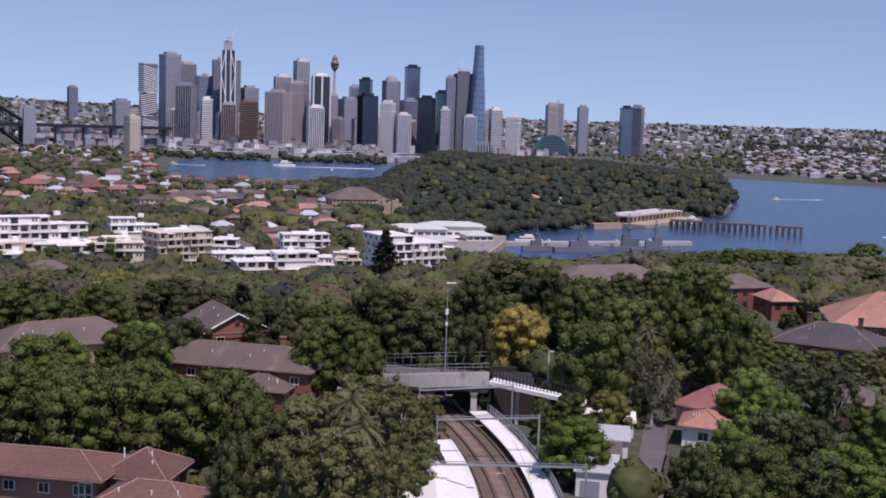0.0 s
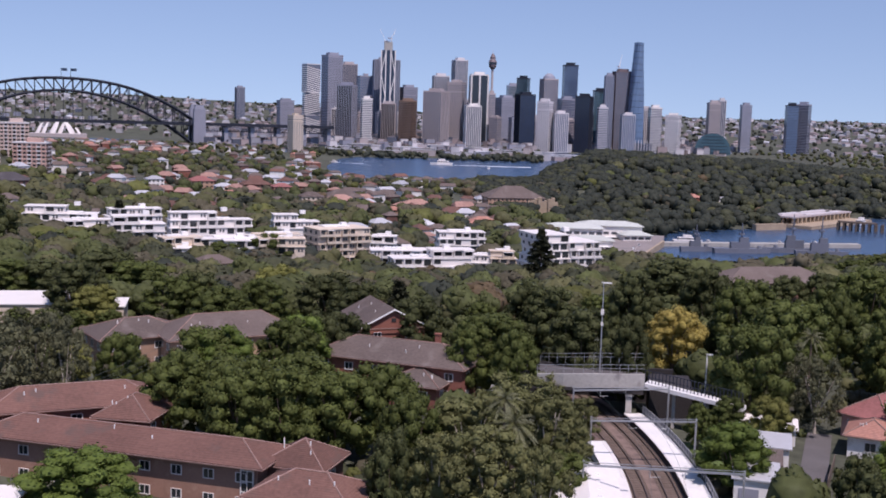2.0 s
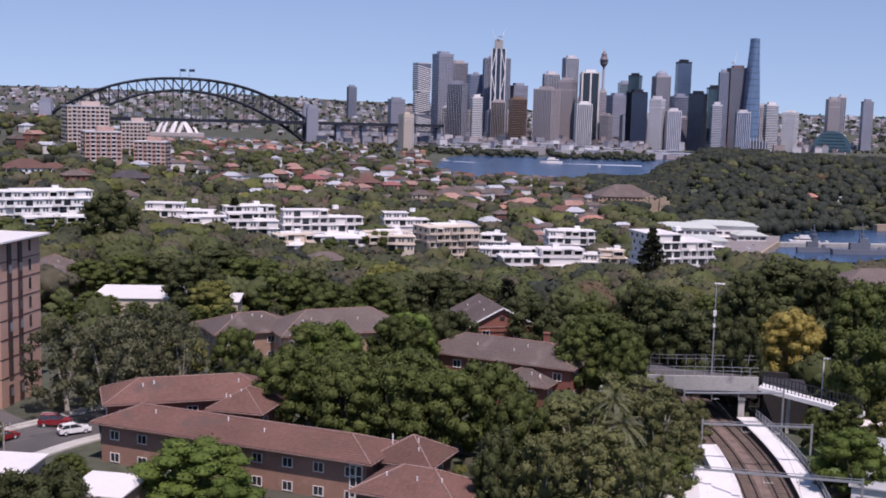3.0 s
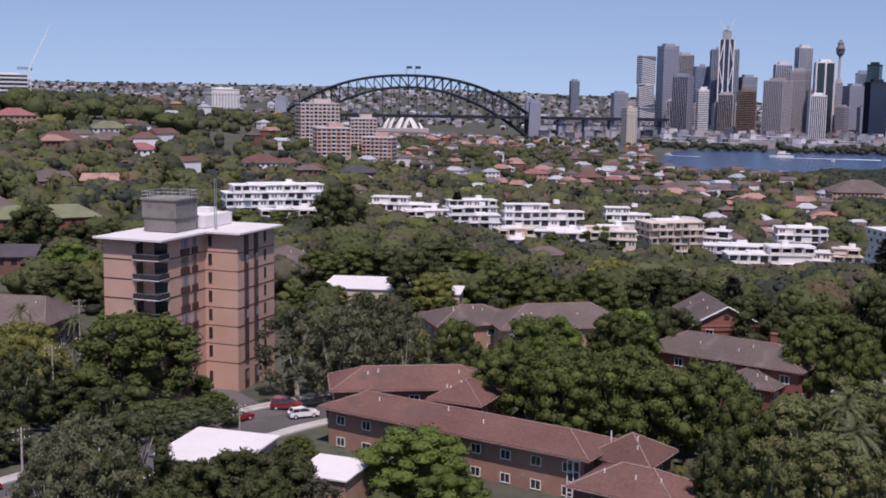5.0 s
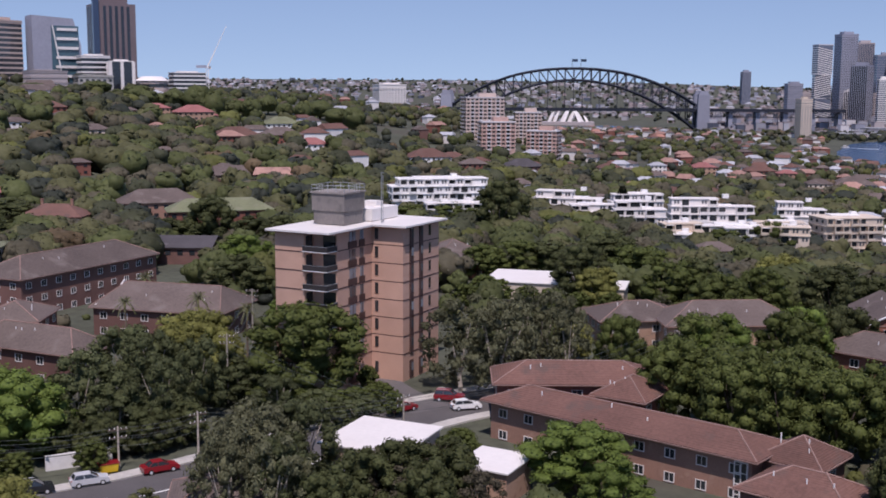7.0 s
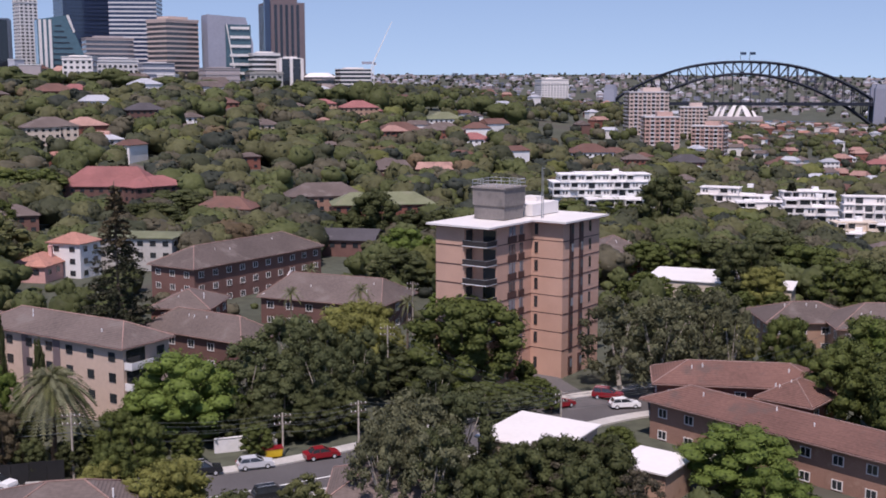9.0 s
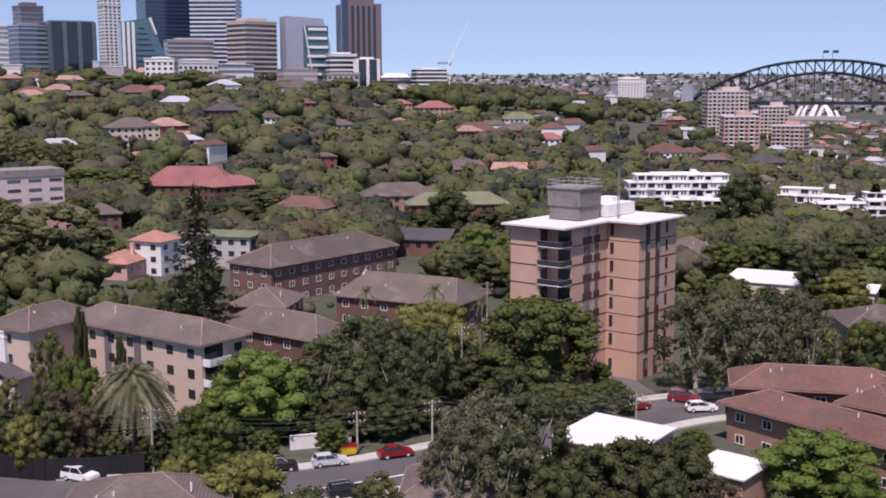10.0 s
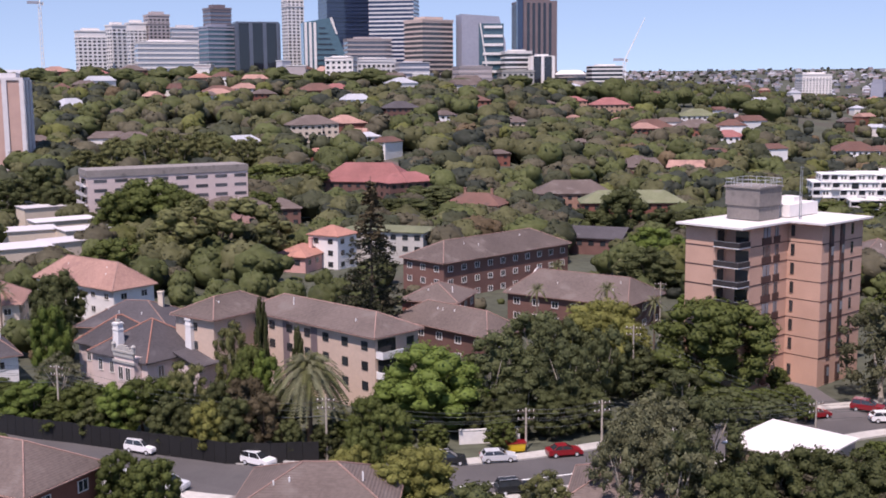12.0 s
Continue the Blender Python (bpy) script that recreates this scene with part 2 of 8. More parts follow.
profile(33, 0, 0, 0, -4, -8, -11, -4, 12, 20, 20, 8, -12, -34, -46, -30, 34, 90)
profile(42, 0, 0, 0, -2, -4, 3, 16, 30, 36, 38, 34, 20, -6, -30, -20, 40, 90)
profile(52, 0, 0, 0, -1, 2, 16, 34, 49, 55, 56, 50, 36, 10, -10, 0, 40, 85)
profile(65, 0, 0, 0, 0, 5, 20, 39, 53, 58, 58, 50, 34, 20, 10, 10, 40, 58)
profile(120, 0, 0, 0, 0, 0, 0, 0, 0, 0, 0, 0, 5, 10, 15, 20, 30, 55)


def ease(v):
    return v * v * (3 - 2 * v)


def height(x, y):
    """Ground height at a place."""
    d, a = math.hypot(x, y), math.degrees(math.atan2(-x, y))
    a = min(max(a, -110), 119.9)
    i = max(k for k in range(len(PROFILES) - 1) if PROFILES[k][0] <= a)
    u = ease((a - PROFILES[i][0]) / (PROFILES[i + 1][0] - PROFILES[i][0]))
    d = min(d, 4949)
    k = max(j for j in range(len(KNOTS) - 1) if KNOTS[j] <= d)
    v = (d - KNOTS[k]) / (KNOTS[k + 1] - KNOTS[k])
    low = PROFILES[i][1][k] * (1 - u) + PROFILES[i + 1][1][k] * u
    high = PROFILES[i][1][k + 1] * (1 - u) + PROFILES[i + 1][1][k + 1] * u
    return low * (1 - v) + high * v


# ---- building blocks ----
class Shape:
    """Gathers faces for one mesh."""

    def __init__(self):
        self.v, self.f = [], []

    def add(self, verts, faces):
        k = len(self.v)
        self.v.extend(verts)
        self.f.extend(tuple(i + k for i in f) for f in faces)
        return self

    def box(self, x, y, z, sx, sy, sz, turn=0.0):
        """Centred on x, y, standing on z."""
        c, s = math.cos(radians(turn)), math.sin(radians(turn))
        ring = [(x + c * a * sx / 2 - s * b * sy / 2, y + s * a * sx / 2 + c * b * sy / 2) for a, b in ((-1, -1), (1, -1), (1, 1), (-1, 1))]
        return self.prism(ring, z, z + sz)

    def prism(self, ring, z0, z1, shrink=1.0):
        n = len(ring)
        mx, my = sum(p[0] for p in ring) / n, sum(p[1] for p in ring) / n
        top = [(mx + (p[0] - mx) * shrink, my + (p[1] - my) * shrink, z1) for p in ring]
        faces = [(i, (i + 1) % n, n + (i + 1) % n, n + i) for i in range(n)] + [tuple(range(n - 1, -1, -1)), tuple(range(n, 2 * n))]
        return self.add([(p[0], p[1], z0) for p in ring] + top, faces)

    def tube(self, a, b, ra, rb=None, n=6):
        rb = ra if rb is None else rb
        a, b = Vector(a), Vector(b)
        w = (b - a).normalized()
        u = w.orthogonal().normalized()
        q = w.cross(u)
        ring = lambda c, r: [tuple(c + r * (math.cos(t) * u + math.sin(t) * q)) for t in (2 * math.pi * i / n for i in range(n))]
        faces = [(i, (i + 1) % n, n + (i + 1) % n, n + i) for i in range(n)] + [tuple(range(n - 1, -1, -1)), tuple(range(n, 2 * n))]
        return self.add(ring(a, ra) + ring(b, rb), faces)

    def path(self, points, r, n=5):
        """One unbroken tube along the points."""
        pts = [Vector(p) for p in points]
        k = len(self.v)
        for i, p in enumerate(pts):
            w = (pts[min(i + 1, len(pts) - 1)] - pts[max(i - 1, 0)]).normalized()
            u = w.cross(Vector((0, 0, 1)) if abs(w.z) < 0.95 else Vector((1, 0, 0))).normalized()
            q = w.cross(u)
            self.v += [tuple(p + r * (math.cos(t) * u + math.sin(t) * q)) for t in (2 * math.pi * j / n for j in range(n))]
        for i in range(len(pts) - 1):
            self.f += [(k + i * n + j, k + i * n + (j + 1) % n, k + (i + 1) * n + (j + 1) % n, k + (i + 1) * n + j) for j in range(n)]
        self.f += [tuple(range(k + n - 1, k - 1, -1)), tuple(range(k + (len(pts) - 1) * n, k + len(pts) * n))]
        return self

    def plate(self, xs, zs, holes, y0, y1):
        """An upright sheet between y0 and y1 on a grid of lines, open at the (column, row) cells in holes."""
        k, nx, nz = len(self.v), len(xs), len(zs)
        for y in (y0, y1):
            self.v += [(x, y, z) for z in zs for x in xs]
        at = lambda i, j, b: k + b * nx * nz + j * nx + i
        full = lambda i, j: 0 <= i < nx - 1 and 0 <= j < nz - 1 and (i, j) not in holes
        for i in range(nx - 1):
            for j in range(nz - 1):
                if not full(i, j):
                    continue
                self.f += [(at(i, j, 0), at(i + 1, j, 0), at(i + 1, j + 1, 0), at(i, j + 1, 0)), (at(i, j + 1, 1), at(i + 1, j + 1, 1), at(i + 1, j, 1), at(i, j, 1))]
                for (di, dj), (p, q) in (((-1, 0), ((i, j), (i, j + 1))), ((1, 0), ((i + 1, j + 1), (i + 1, j))), ((0, -1), ((i + 1, j), (i, j))), ((0, 1), ((i, j + 1), (i + 1, j + 1)))):
                    if not full(i + di, j + dj):
                        self.f.append((at(*p, 0), at(*q, 0), at(*q, 1), at(*p, 1)))
        return self

    def hip(self, w, d, z, rise, over=0.6, thick=0.22, ridge=1.0):
        """A hipped roof over a w by d plan, eaves at z; ridge below 1 gives shorter hips (towards a gable)."""
        a, b = w / 2 + over, d / 2 + over
        k = min(a, b) * ridge
        if a >= b:
            r = [(-(a - k), 0, z + rise), (a - k, 0, z + rise)]
            faces = [(4, 5, 9, 8), (5, 6, 9), (6, 7, 8, 9), (7, 4, 8)]
        else:
            r = [(0, -(b - k), z + rise), (0, b - k, z + rise)]
            faces = [(4, 5, 8), (5, 6, 9, 8), (6, 7, 9), (7, 4, 8, 9)]
        low = [(-a, -b, z - thick), (a, -b, z - thick), (a, b, z - thick), (-a, b, z - thick)]
        mid = [(p[0], p[1], z) for p in low]
        side = [(i, (i + 1) % 4, 4 + (i + 1) % 4, 4 + i) for i in range(4)]
        return self.add(low + mid + r, side + faces + [(3, 2, 1, 0)])

    def gable(self, w, d, z, rise, over=0.5, thick=0.22):
        """Ridge along w."""
        a, b = w / 2 + over, d / 2 + over
        v = []
        for x in (-a, a):
            v += [(x, -b, z - thick), (x, -b, z), (x, 0, z + rise), (x, b, z), (x, b, z - thick), (x, 0, z + rise - thick)]
        faces = [(1, 7, 8, 2), (2, 8, 9, 3), (0, 5, 11, 6), (5, 4, 10, 11), (0, 6, 7, 1), (3, 9, 10, 4), (0, 1, 2, 5), (5, 2, 3, 4), (6, 11, 8, 7), (11, 10, 9, 8)]
        return self.add(v, faces)

    def mesh(self, name, material=None, smooth=False):
        m = bpy.data.meshes.new(name)
        m.from_pydata(self.v, [], self.f)
        if material:
            m.materials.append(MAT.get(material) or LEAF.get(material) if isinstance(material, str) else material)
        if smooth:
            m.polygons.foreach_set("use_smooth", [True] * len(m.polygons))
        m.update()
        return m


def part(name, shape, material, parent=None, label="", at=None, smooth=False, kind=""):
    """One mesh object from a Shape (or a ready mesh), under a thing or a part."""
    data = shape.mesh(name, material, smooth) if isinstance(shape, Shape) else shape
    ob = new(name, data)
    if parent:
        ob.parent = parent
    if at is not None:
        ob.matrix_basis = at
    return tagged(ob, label, kind=kind)


def thing(name, x, y, z, turn=0.0, label="", category="", group="", kind="", scale=None):
    """An empty at the base of a thing."""
    ob = new(name)
    ob.empty_display_size = 0.5
    ob.matrix_basis = pose(x, y, z, 0, 0, turn) @ (Matrix.Diagonal((*scale, 1)) if scale else Matrix())
    return tagged(ob, label, category, group, kind)


def one(name, shape, material, x=0, y=0, z=0, turn=0.0, label="", category="", group="", kind="", smooth=False):
    """A thing that is a single mesh."""
    ob = part(name, shape, material, None, label, pose(x, y, z, 0, 0, turn), smooth, kind)
    return tagged(ob, "", category, group)


KEEP = []   # plots on which no tree may grow: x, y, radius, and open garden reach towards the viewer's hill


def plot(x, y, r, open_to=0.0, low=3.0):
    KEEP.append((x, y, r, open_to, low))


# ---- ground and water ----
SEA = -40.0
land = Shape()
rings = [0, 60] + [90 * 1.022 ** i for i in range(300) if 90 * 1.022 ** i < 4970] + [4975]
turns = [-180 + 0.0 + i * 6 for i in range(25)] + [-30 + i * 0.6 for i in range(1, 190)] + [84 + i * 6 for i in range(1, 17)]
for d in rings:
    for a in turns:
        x, y = -d * math.sin(radians(a)), d * math.cos(radians(a))
        land.v.append((x, y, height(x, y) + (0.6 * noise.noise((x / 60, y / 60, 0)) if d > 260 else 0)))
n = len(turns)
land.f = [(i * n + j + 1, i * n + j, (i + 1) * n + j, (i + 1) * n + j + 1) for i in range(len(rings) - 1) for j in range(n - 1)]
one("ground", land, "ground", label="green and brown suburban land sloping down to a harbour", category="ground", kind="structure", smooth=True)


def water_material():
    m = surface("water", (0.030, 0.066, 0.132), 0.25, 0.2, 0.01, 0.002, spread=0, spec=0.5)
    n, l = m.node_tree.nodes, m.node_tree.links
    at, wave, relief = n.new("ShaderNodeTexCoord"), n.new("ShaderNodeTexNoise"), n.new("ShaderNodeBump")
    wave.inputs["Scale"].default_value, wave.inputs["Detail"].default_value = 0.25, 6
    relief.inputs["Strength"].default_value, relief.inputs["Distance"].default_value = 0.5, 1.0
    l.new(at.outputs["Object"], wave.inputs["Vector"])
    l.new(wave.outputs["Fac"], relief.inputs["Height"])
    l.new(relief.outputs[0], n["Principled BSDF"].inputs["Normal"])
    return m


disc = Shape()
disc.v = [(4960 * math.cos(2 * math.pi * i / 96), 4960 * math.sin(2 * math.pi * i / 96), 0) for i in range(96)]
disc.f = [tuple(range(96))]
one("water", disc.mesh("water", water_material()), None, 0, 0, SEA, label="blue rippled harbour water under a clear sky", category="water", kind="structure")


# ---- trees ----
def ball(rings=4, segs=7):
    v = [(0, 0, 1.0)]
    for i in range(1, rings):
        t = math.pi * i / rings
        v += [(math.sin(t) * math.cos(2 * math.pi * j / segs + i), math.sin(t) * math.sin(2 * math.pi * j / segs + i), math.cos(t)) for j in range(segs)]
    v.append((0, 0, -1.0))
    f = [(0, 1 + j, 1 + (j + 1) % segs) for j in range(segs)]
    for i in range(rings - 2):
        a, b = 1 + i * segs, 1 + (i + 1) * segs
        f += [(a + j, b + j, b + (j + 1) % segs, a + (j + 1) % segs) for j in range(segs)]
    e = 1 + (rings - 2) * segs
    f += [(e + (j + 1) % segs, e + j, len(v) - 1) for j in range(segs)]
    return np.array(v), f


def leaves(rng, points, normals, size):
    """Small leaf sprays: one slender triangle at each point, facing along its normal."""
    k = len(points)
    u = np.cross(normals, rng.normal(size=(k, 3)))
    u /= np.linalg.norm(u, axis=1)[:, None] + 1e-9
    w = np.cross(normals, u)
    s = size * rng.uniform(0.6, 1.35, (k, 1))
    v = np.stack([points - u * s * 0.7 - w * s * 0.45, points + u * s * 0.6 - w * s * 0.5, points + w * s + normals * s * 0.2], 1).reshape(-1, 3)
    return v, [(3 * i, 3 * i + 1, 3 * i + 2) for i in range(k)]


def cards(rng, points, normals, size):
    """Leaf sprays: a bent pair of triangles at each point, facing along its normal."""
    k = len(points)
    u = np.cross(normals, rng.normal(size=(k, 3)))
    u /= np.linalg.norm(u, axis=1)[:, None] + 1e-9
    w = np.cross(normals, u)
    s = size * rng.uniform(0.6, 1.3, (k, 1))
    bend = normals * s * 0.25
    v = np.stack([points - u * s, points - w * s * 0.55 + bend, points + u * s, points + w * s * 0.55 + bend], 1).reshape(-1, 3)
    f = [(4 * i, 4 * i + 1, 4 * i + 2, 4 * i + 3) for i in range(k)]
    return v, f


def crown_mesh(name, seed, leaf, clumps=46, sprays=105, size=0.2, flat=0.8, clump=0.25, core=(4, 6), spread=0.75, trunk_h=0.14, solid=0.8):
    """A crown ten metres high and ten wide over its trunk: uneven clumps round a dome, each with a rough core and leaf sprays."""
    rng = np.random.default_rng(seed)
    V, F, k = [], [], 0
    cv, cf = ball(*core)
    z0 = 10 * trunk_h
    mid, half = (10 + z0) / 2, (10 - z0) / 2
    for i in range(clumps):
        r = clump * rng.uniform(0.7, 1.25)
        if i < 4:
            c = np.array([rng.uniform(-0.6, 0.6), rng.uniform(-0.6, 0.6), z0 + (10 - z0) * (0.25, 0.42, 0.58, 0.72)[i]])
        else:
            # a haystack outline: widest at a third of its height, closing to the top
            t = ((i - 4) + rng.random()) / (clumps - 4)
            wide = math.sqrt(max(0.0, 1 - ((t - 0.36) / 0.66) ** 2)) if t > 0.36 else 1 - 0.35 * ((0.36 - t) / 0.36) ** 2
            out = spread * wide * rng.uniform(0.72, 1.08)
            turn = 2.4 * i + rng.uniform(-0.5, 0.5)
            c = np.array([5 * out * math.cos(turn), 5 * out * math.sin(turn), z0 + r * 3 + t * (10 - z0 - r * 7) + rng.uniform(-0.5, 0.5)])
        e = np.array([r * 5, r * 5, r * 5 * flat]) * (1.7 if i < 4 else 1)
        rough = 1 + rng.normal(0, 0.11, (len(cv), 1))
        V.append(c + cv * e * solid * rough)
        F += [tuple(j + k for j in f) for f in cf]
        k += len(cv)
        p = rng.normal(size=(sprays, 3))
        p /= np.linalg.norm(p, axis=1)[:, None]
        p[:, 2] = np.where(rng.random(sprays) > 0.3, np.abs(p[:, 2]), p[:, 2])
        nrm = p + rng.normal(0, 0.45, p.shape)
        nrm /= np.linalg.norm(nrm, axis=1)[:, None]
        v, f = leaves(rng, c + p * e * rng.uniform(0.8, 1.2, (sprays, 1)), nrm, size)
        V.append(v)
        F += [tuple(j + k for j in g) for g in f]
        k += len(v)
    s = Shape()
    s.v, s.f = np.concatenate(V).tolist(), F
    return s.mesh(name, LEAF[leaf], smooth=True)


def trunk_mesh(name, seed, bark, fork=0.32, top=0.75, r=0.28, limbs=5):
    rng = random.Random(seed)
    s = Shape()
    bend = (rng.uniform(-0.3, 0.3), rng.uniform(-0.3, 0.3), 10 * fork)
    s.tube((0, 0, -0.6), bend, r * 1.25, r * 0.8, 7)
    for i in range(limbs):
        t = 2 * math.pi * (i + rng.random() * 0.6) / limbs
        reach = rng.uniform(1.4, 2.8)
        elbow = (bend[0] + reach * 0.5 * math.cos(t), bend[1] + reach * 0.5 * math.sin(t), 10 * (fork + (top - fork) * 0.5))
        s.tube(bend, elbow, r * 0.6, r * 0.4, 5)
        s.tube(elbow, (reach * math.cos(t), reach * math.sin(t), 10 * top), r * 0.4, r * 0.12, 5)
    return s.mesh(name, bark)


KINDS = {}


def kind_of(name, leaf, label, variants=3, bark="bark", **shape):
    KINDS[name] = ([(trunk_mesh("trunk", 7 * i + len(name), bark, fork=shape.get("trunk_h", 0.14) + 0.06),
                     crown_mesh("crown", 31 * i + len(name) * 5 + len(leaf), leaf, **shape)) for i in range(variants)], label)


kind_of("round", "mid", "leafy green street tree with a rounded clumpy crown", 3, clumps=72, clump=0.19, sprays=82, spread=0.8, size=0.19)
kind_of("deep", "deep", "dense dark green tree with a broad crown", 3, clumps=66, clump=0.2, sprays=82, spread=0.78, trunk_h=0.08)
kind_of("camphor", "bright", "bright green camphor tree with billowing rounded clumps", 3, clumps=54, clump=0.22, spread=0.78, flat=0.78, sprays=90, size=0.18, trunk_h=0.08)
kind_of("gum", "olive", "olive green gum tree with an open feathery crown", 3, bark="pale_bark", clumps=52, clump=0.18, spread=0.85, solid=0.72, sprays=95, size=0.19, trunk_h=0.08)
kind_of("duskygum", "dusky", "dusky green gum tree with an open feathery crown", 3, bark="pale_bark", clumps=52, clump=0.18, spread=0.85, solid=0.72, sprays=95, size=0.19, trunk_h=0.08)
kind_of("greygum", "grey", "grey-green gum tree with pale branches and thin foliage", 2, bark="pale_bark", clumps=50, clump=0.17, spread=0.88, solid=0.5, sprays=95, size=0.19, trunk_h=0.1)
kind_of("lime", "lime", "fresh yellow-green tree in full leaf", 2, clumps=40, spread=0.72, clump=0.24, trunk_h=0.08)
kind_of("gold", "gold", "golden yellow flowering silky oak with a tall crown", 1, clumps=70, clump=0.19, spread=0.78, flat=0.85, trunk_h=0.0, size=0.17)
kind_of("rust", "rust", "brownish green tree with a sparse crown", 2, clumps=40, clump=0.21, trunk_h=0.08)
kind_of("purple", "purple", "dark purple-leaved tree with a ragged crown", 2, clumps=40, clump=0.18, spread=0.85, solid=0.6, sprays=80, size=0.24)
kind_of("fig", "olive", "wide olive green fig tree with a low spreading crown", 1, clumps=130, clump=0.125, spread=0.88, flat=1.7, sprays=80, size=0.09, trunk_h=0.0)
COUNT = [0]
GROWN = []
REST = []


def tree(x, y, h, r, kind="round", z=None, label=""):
    """A tree of that height and crown radius, standing on the ground; those past three hundred are joined later."""
    if kind == "hill" or COUNT[0] >= 300:
        GROWN.append((x, y, r))
        REST.append((x, y, height(x, y) - 0.4, h, r))
        return None
    COUNT[0] += 1
    GROWN.append((x, y, r))
    pairs, words = KINDS[kind]
    trunk, crown = pairs[COUNT[0] % len(pairs)]
    z = height(x, y) if z is None else z
    ob = thing("tree", x, y, z, (COUNT[0] * 67) % 360, label or words, "tree", scale=(r / 5, r / 5, h / 10))
    part("trunk", trunk, None, ob)
    part("crown", crown, None, ob)
    return ob


def cover(name, spots, protos, label, group=""):
    """Far trees beyond counting, joined: copies of simple crowns at (x, y, z, height, radius)."""
    rng = random.Random(len(spots))
    V, F, k = [], [], 0
    for x, y, z, h, r in spots:
        v, f = protos[rng.randrange(len(protos))]
        t = rng.random() * 6.28
        c, s = math.cos(t), math.sin(t)
        w = np.empty_like(v)
        w[:, 0], w[:, 1], w[:, 2] = x + (v[:, 0] * c - v[:, 1] * s) * r / 5, y + (v[:, 0] * s + v[:, 1] * c) * r / 5, z + v[:, 2] * h / 10
        V.append(w)
        F.append(f + k)
        k += len(v)
    v = np.concatenate(V)
    quads = np.concatenate(F)
    m = bpy.data.meshes.new(name)
    m.vertices.add(len(v))
    m.vertices.foreach_set("co", v.ravel())
    m.loops.add(quads.size)
    m.loops.foreach_set("vertex_index", quads.ravel())
    m.polygons.add(len(quads))
    m.polygons.foreach_set("loop_start", np.arange(0, quads.size, 4))
    m.polygons.foreach_set("use_smooth", np.ones(len(quads), bool))
    m.update(calc_edges=True)
    return m


def simple_crown(seed, clumps, sprays, size, segs=5, clump=0.36):
    """Quads only: blocky uneven clumps with sprays, for trees seen from afar."""
    rng = np.random.default_rng(seed)
    V, F, k = [], [], 0
    for i in range(clumps):
        # one broad dome, then lesser clumps that break its outline
        u = rng.normal(size=3)
        u /= np.linalg.norm(u)
        u[2] = abs(u[2]) * 0.9 if rng.random() > 0.2 else u[2] * 0.5
        rad = rng.uniform(0.6, 0.85) if i else 0.0
        c = np.array([u[0] * rad * 4.4, u[1] * rad * 4.4, 5.0 + u[2] * rad * 4.4])
        e = np.array([5, 5, 5.4]) * (clump * rng.uniform(0.7, 1.15) if i else 0.74)
        levels = ((0.97, 0.28), (0.62, 0.76), (0.0, 1.0), (-0.75, 0.7)) if i or sprays < 4 else ((0.98, 0.2), (0.84, 0.54), (0.55, 0.84), (0.1, 1.0), (-0.4, 0.92), (-0.8, 0.6))
        m = segs if i else segs + (4 if sprays > 3 else 2)
        v = []
        for j, (zz, rr) in enumerate(levels):
            v += [(rr * math.cos(6.283 * q / m + j), rr * math.sin(6.283 * q / m + j), zz) for q in range(m)]
        v = np.array(v) * e * (1 + rng.normal(0, 0.13 if i else 0.07, (len(v), 1))) + c
        V.append(v)
        F += [(k + a * m + (q + 1) % m, k + a * m + q, k + (a + 1) * m + q, k + (a + 1) * m + (q + 1) % m) for a in range(len(levels) - 1) for q in range(m)]
        F.append((k, k + 1, k + 2, k + m - 1))
        k += len(v)
        p = rng.normal(size=(sprays, 3))
        p /= np.linalg.norm(p, axis=1)[:, None]
        p[:, 2] = np.abs(p[:, 2])
        nrm = p + rng.normal(0, 0.4, p.shape)
        nrm /= np.linalg.norm(nrm, axis=1)[:, None]
        v, f = cards(rng, c + p * e * rng.uniform(0.9, 1.15, (sprays, 1)), nrm, size)
        V.append(v)
        F += [tuple(j + k for j in g) for g in f]
        k += len(v)
    V.append(np.array([(-0.3, -0.3, -1), (0.3, -0.3, -1), (0.3, 0.3, -1), (-0.3, 0.3, -1), (-0.2, -0.2, 5), (0.2, -0.2, 5), (0.2, 0.2, 5), (-0.2, 0.2, 5)]))
    F += [(k + i, k + (i + 1) % 4, k + 4 + (i + 1) % 4, k + 4 + i) for i in range(4)]
    return np.concatenate(V), np.array(F)


# ---- buildings ----
CACHE = {}


def window_mesh(w, h):
    """Frame with a mullion, and its pane."""
    if (w, h) not in CACHE:
        b = 0.055
        f = Shape().plate((-w / 2 - b, -w / 2 + b, -b / 2, b / 2, w / 2 - b, w / 2 + b), (-0.06, b, h - b, h), {(1, 1), (3, 1)}, -0.07, 0.06)
        p = Shape().box(0, 0.02, 0.03, w, 0.05, h - 0.06)
        CACHE[w, h] = f.mesh("window", "white"), p.mesh("pane", "pane"), Shape().box(0, 0, 0, w, 0.12, h).mesh("window", "pane")
    return CACHE[w, h]


def window(parent, x, y, z, side, w=1.5, h=1.3, fine=True):
    """side: degrees by which its face turns from local -y."""
    surround, pane, plain = window_mesh(w, h)
    m = pose(x, y, z, 0, 0, side)
    if fine:
        part("pane", pane, None, part("window", surround, None, parent, at=m))
    else:
        part("window", plain, None, parent, at=m)


def window_row(parent, spots, w, h, glazing="pane"):
    """Small far windows of one storey: spots of x, y, z and the side they face."""
    s = Shape()
    for x, y, z, side in spots:
        s.box(x, y, z, w, 0.14, h, side)
    part("glazing", s, glazing, parent, kind="stuff")


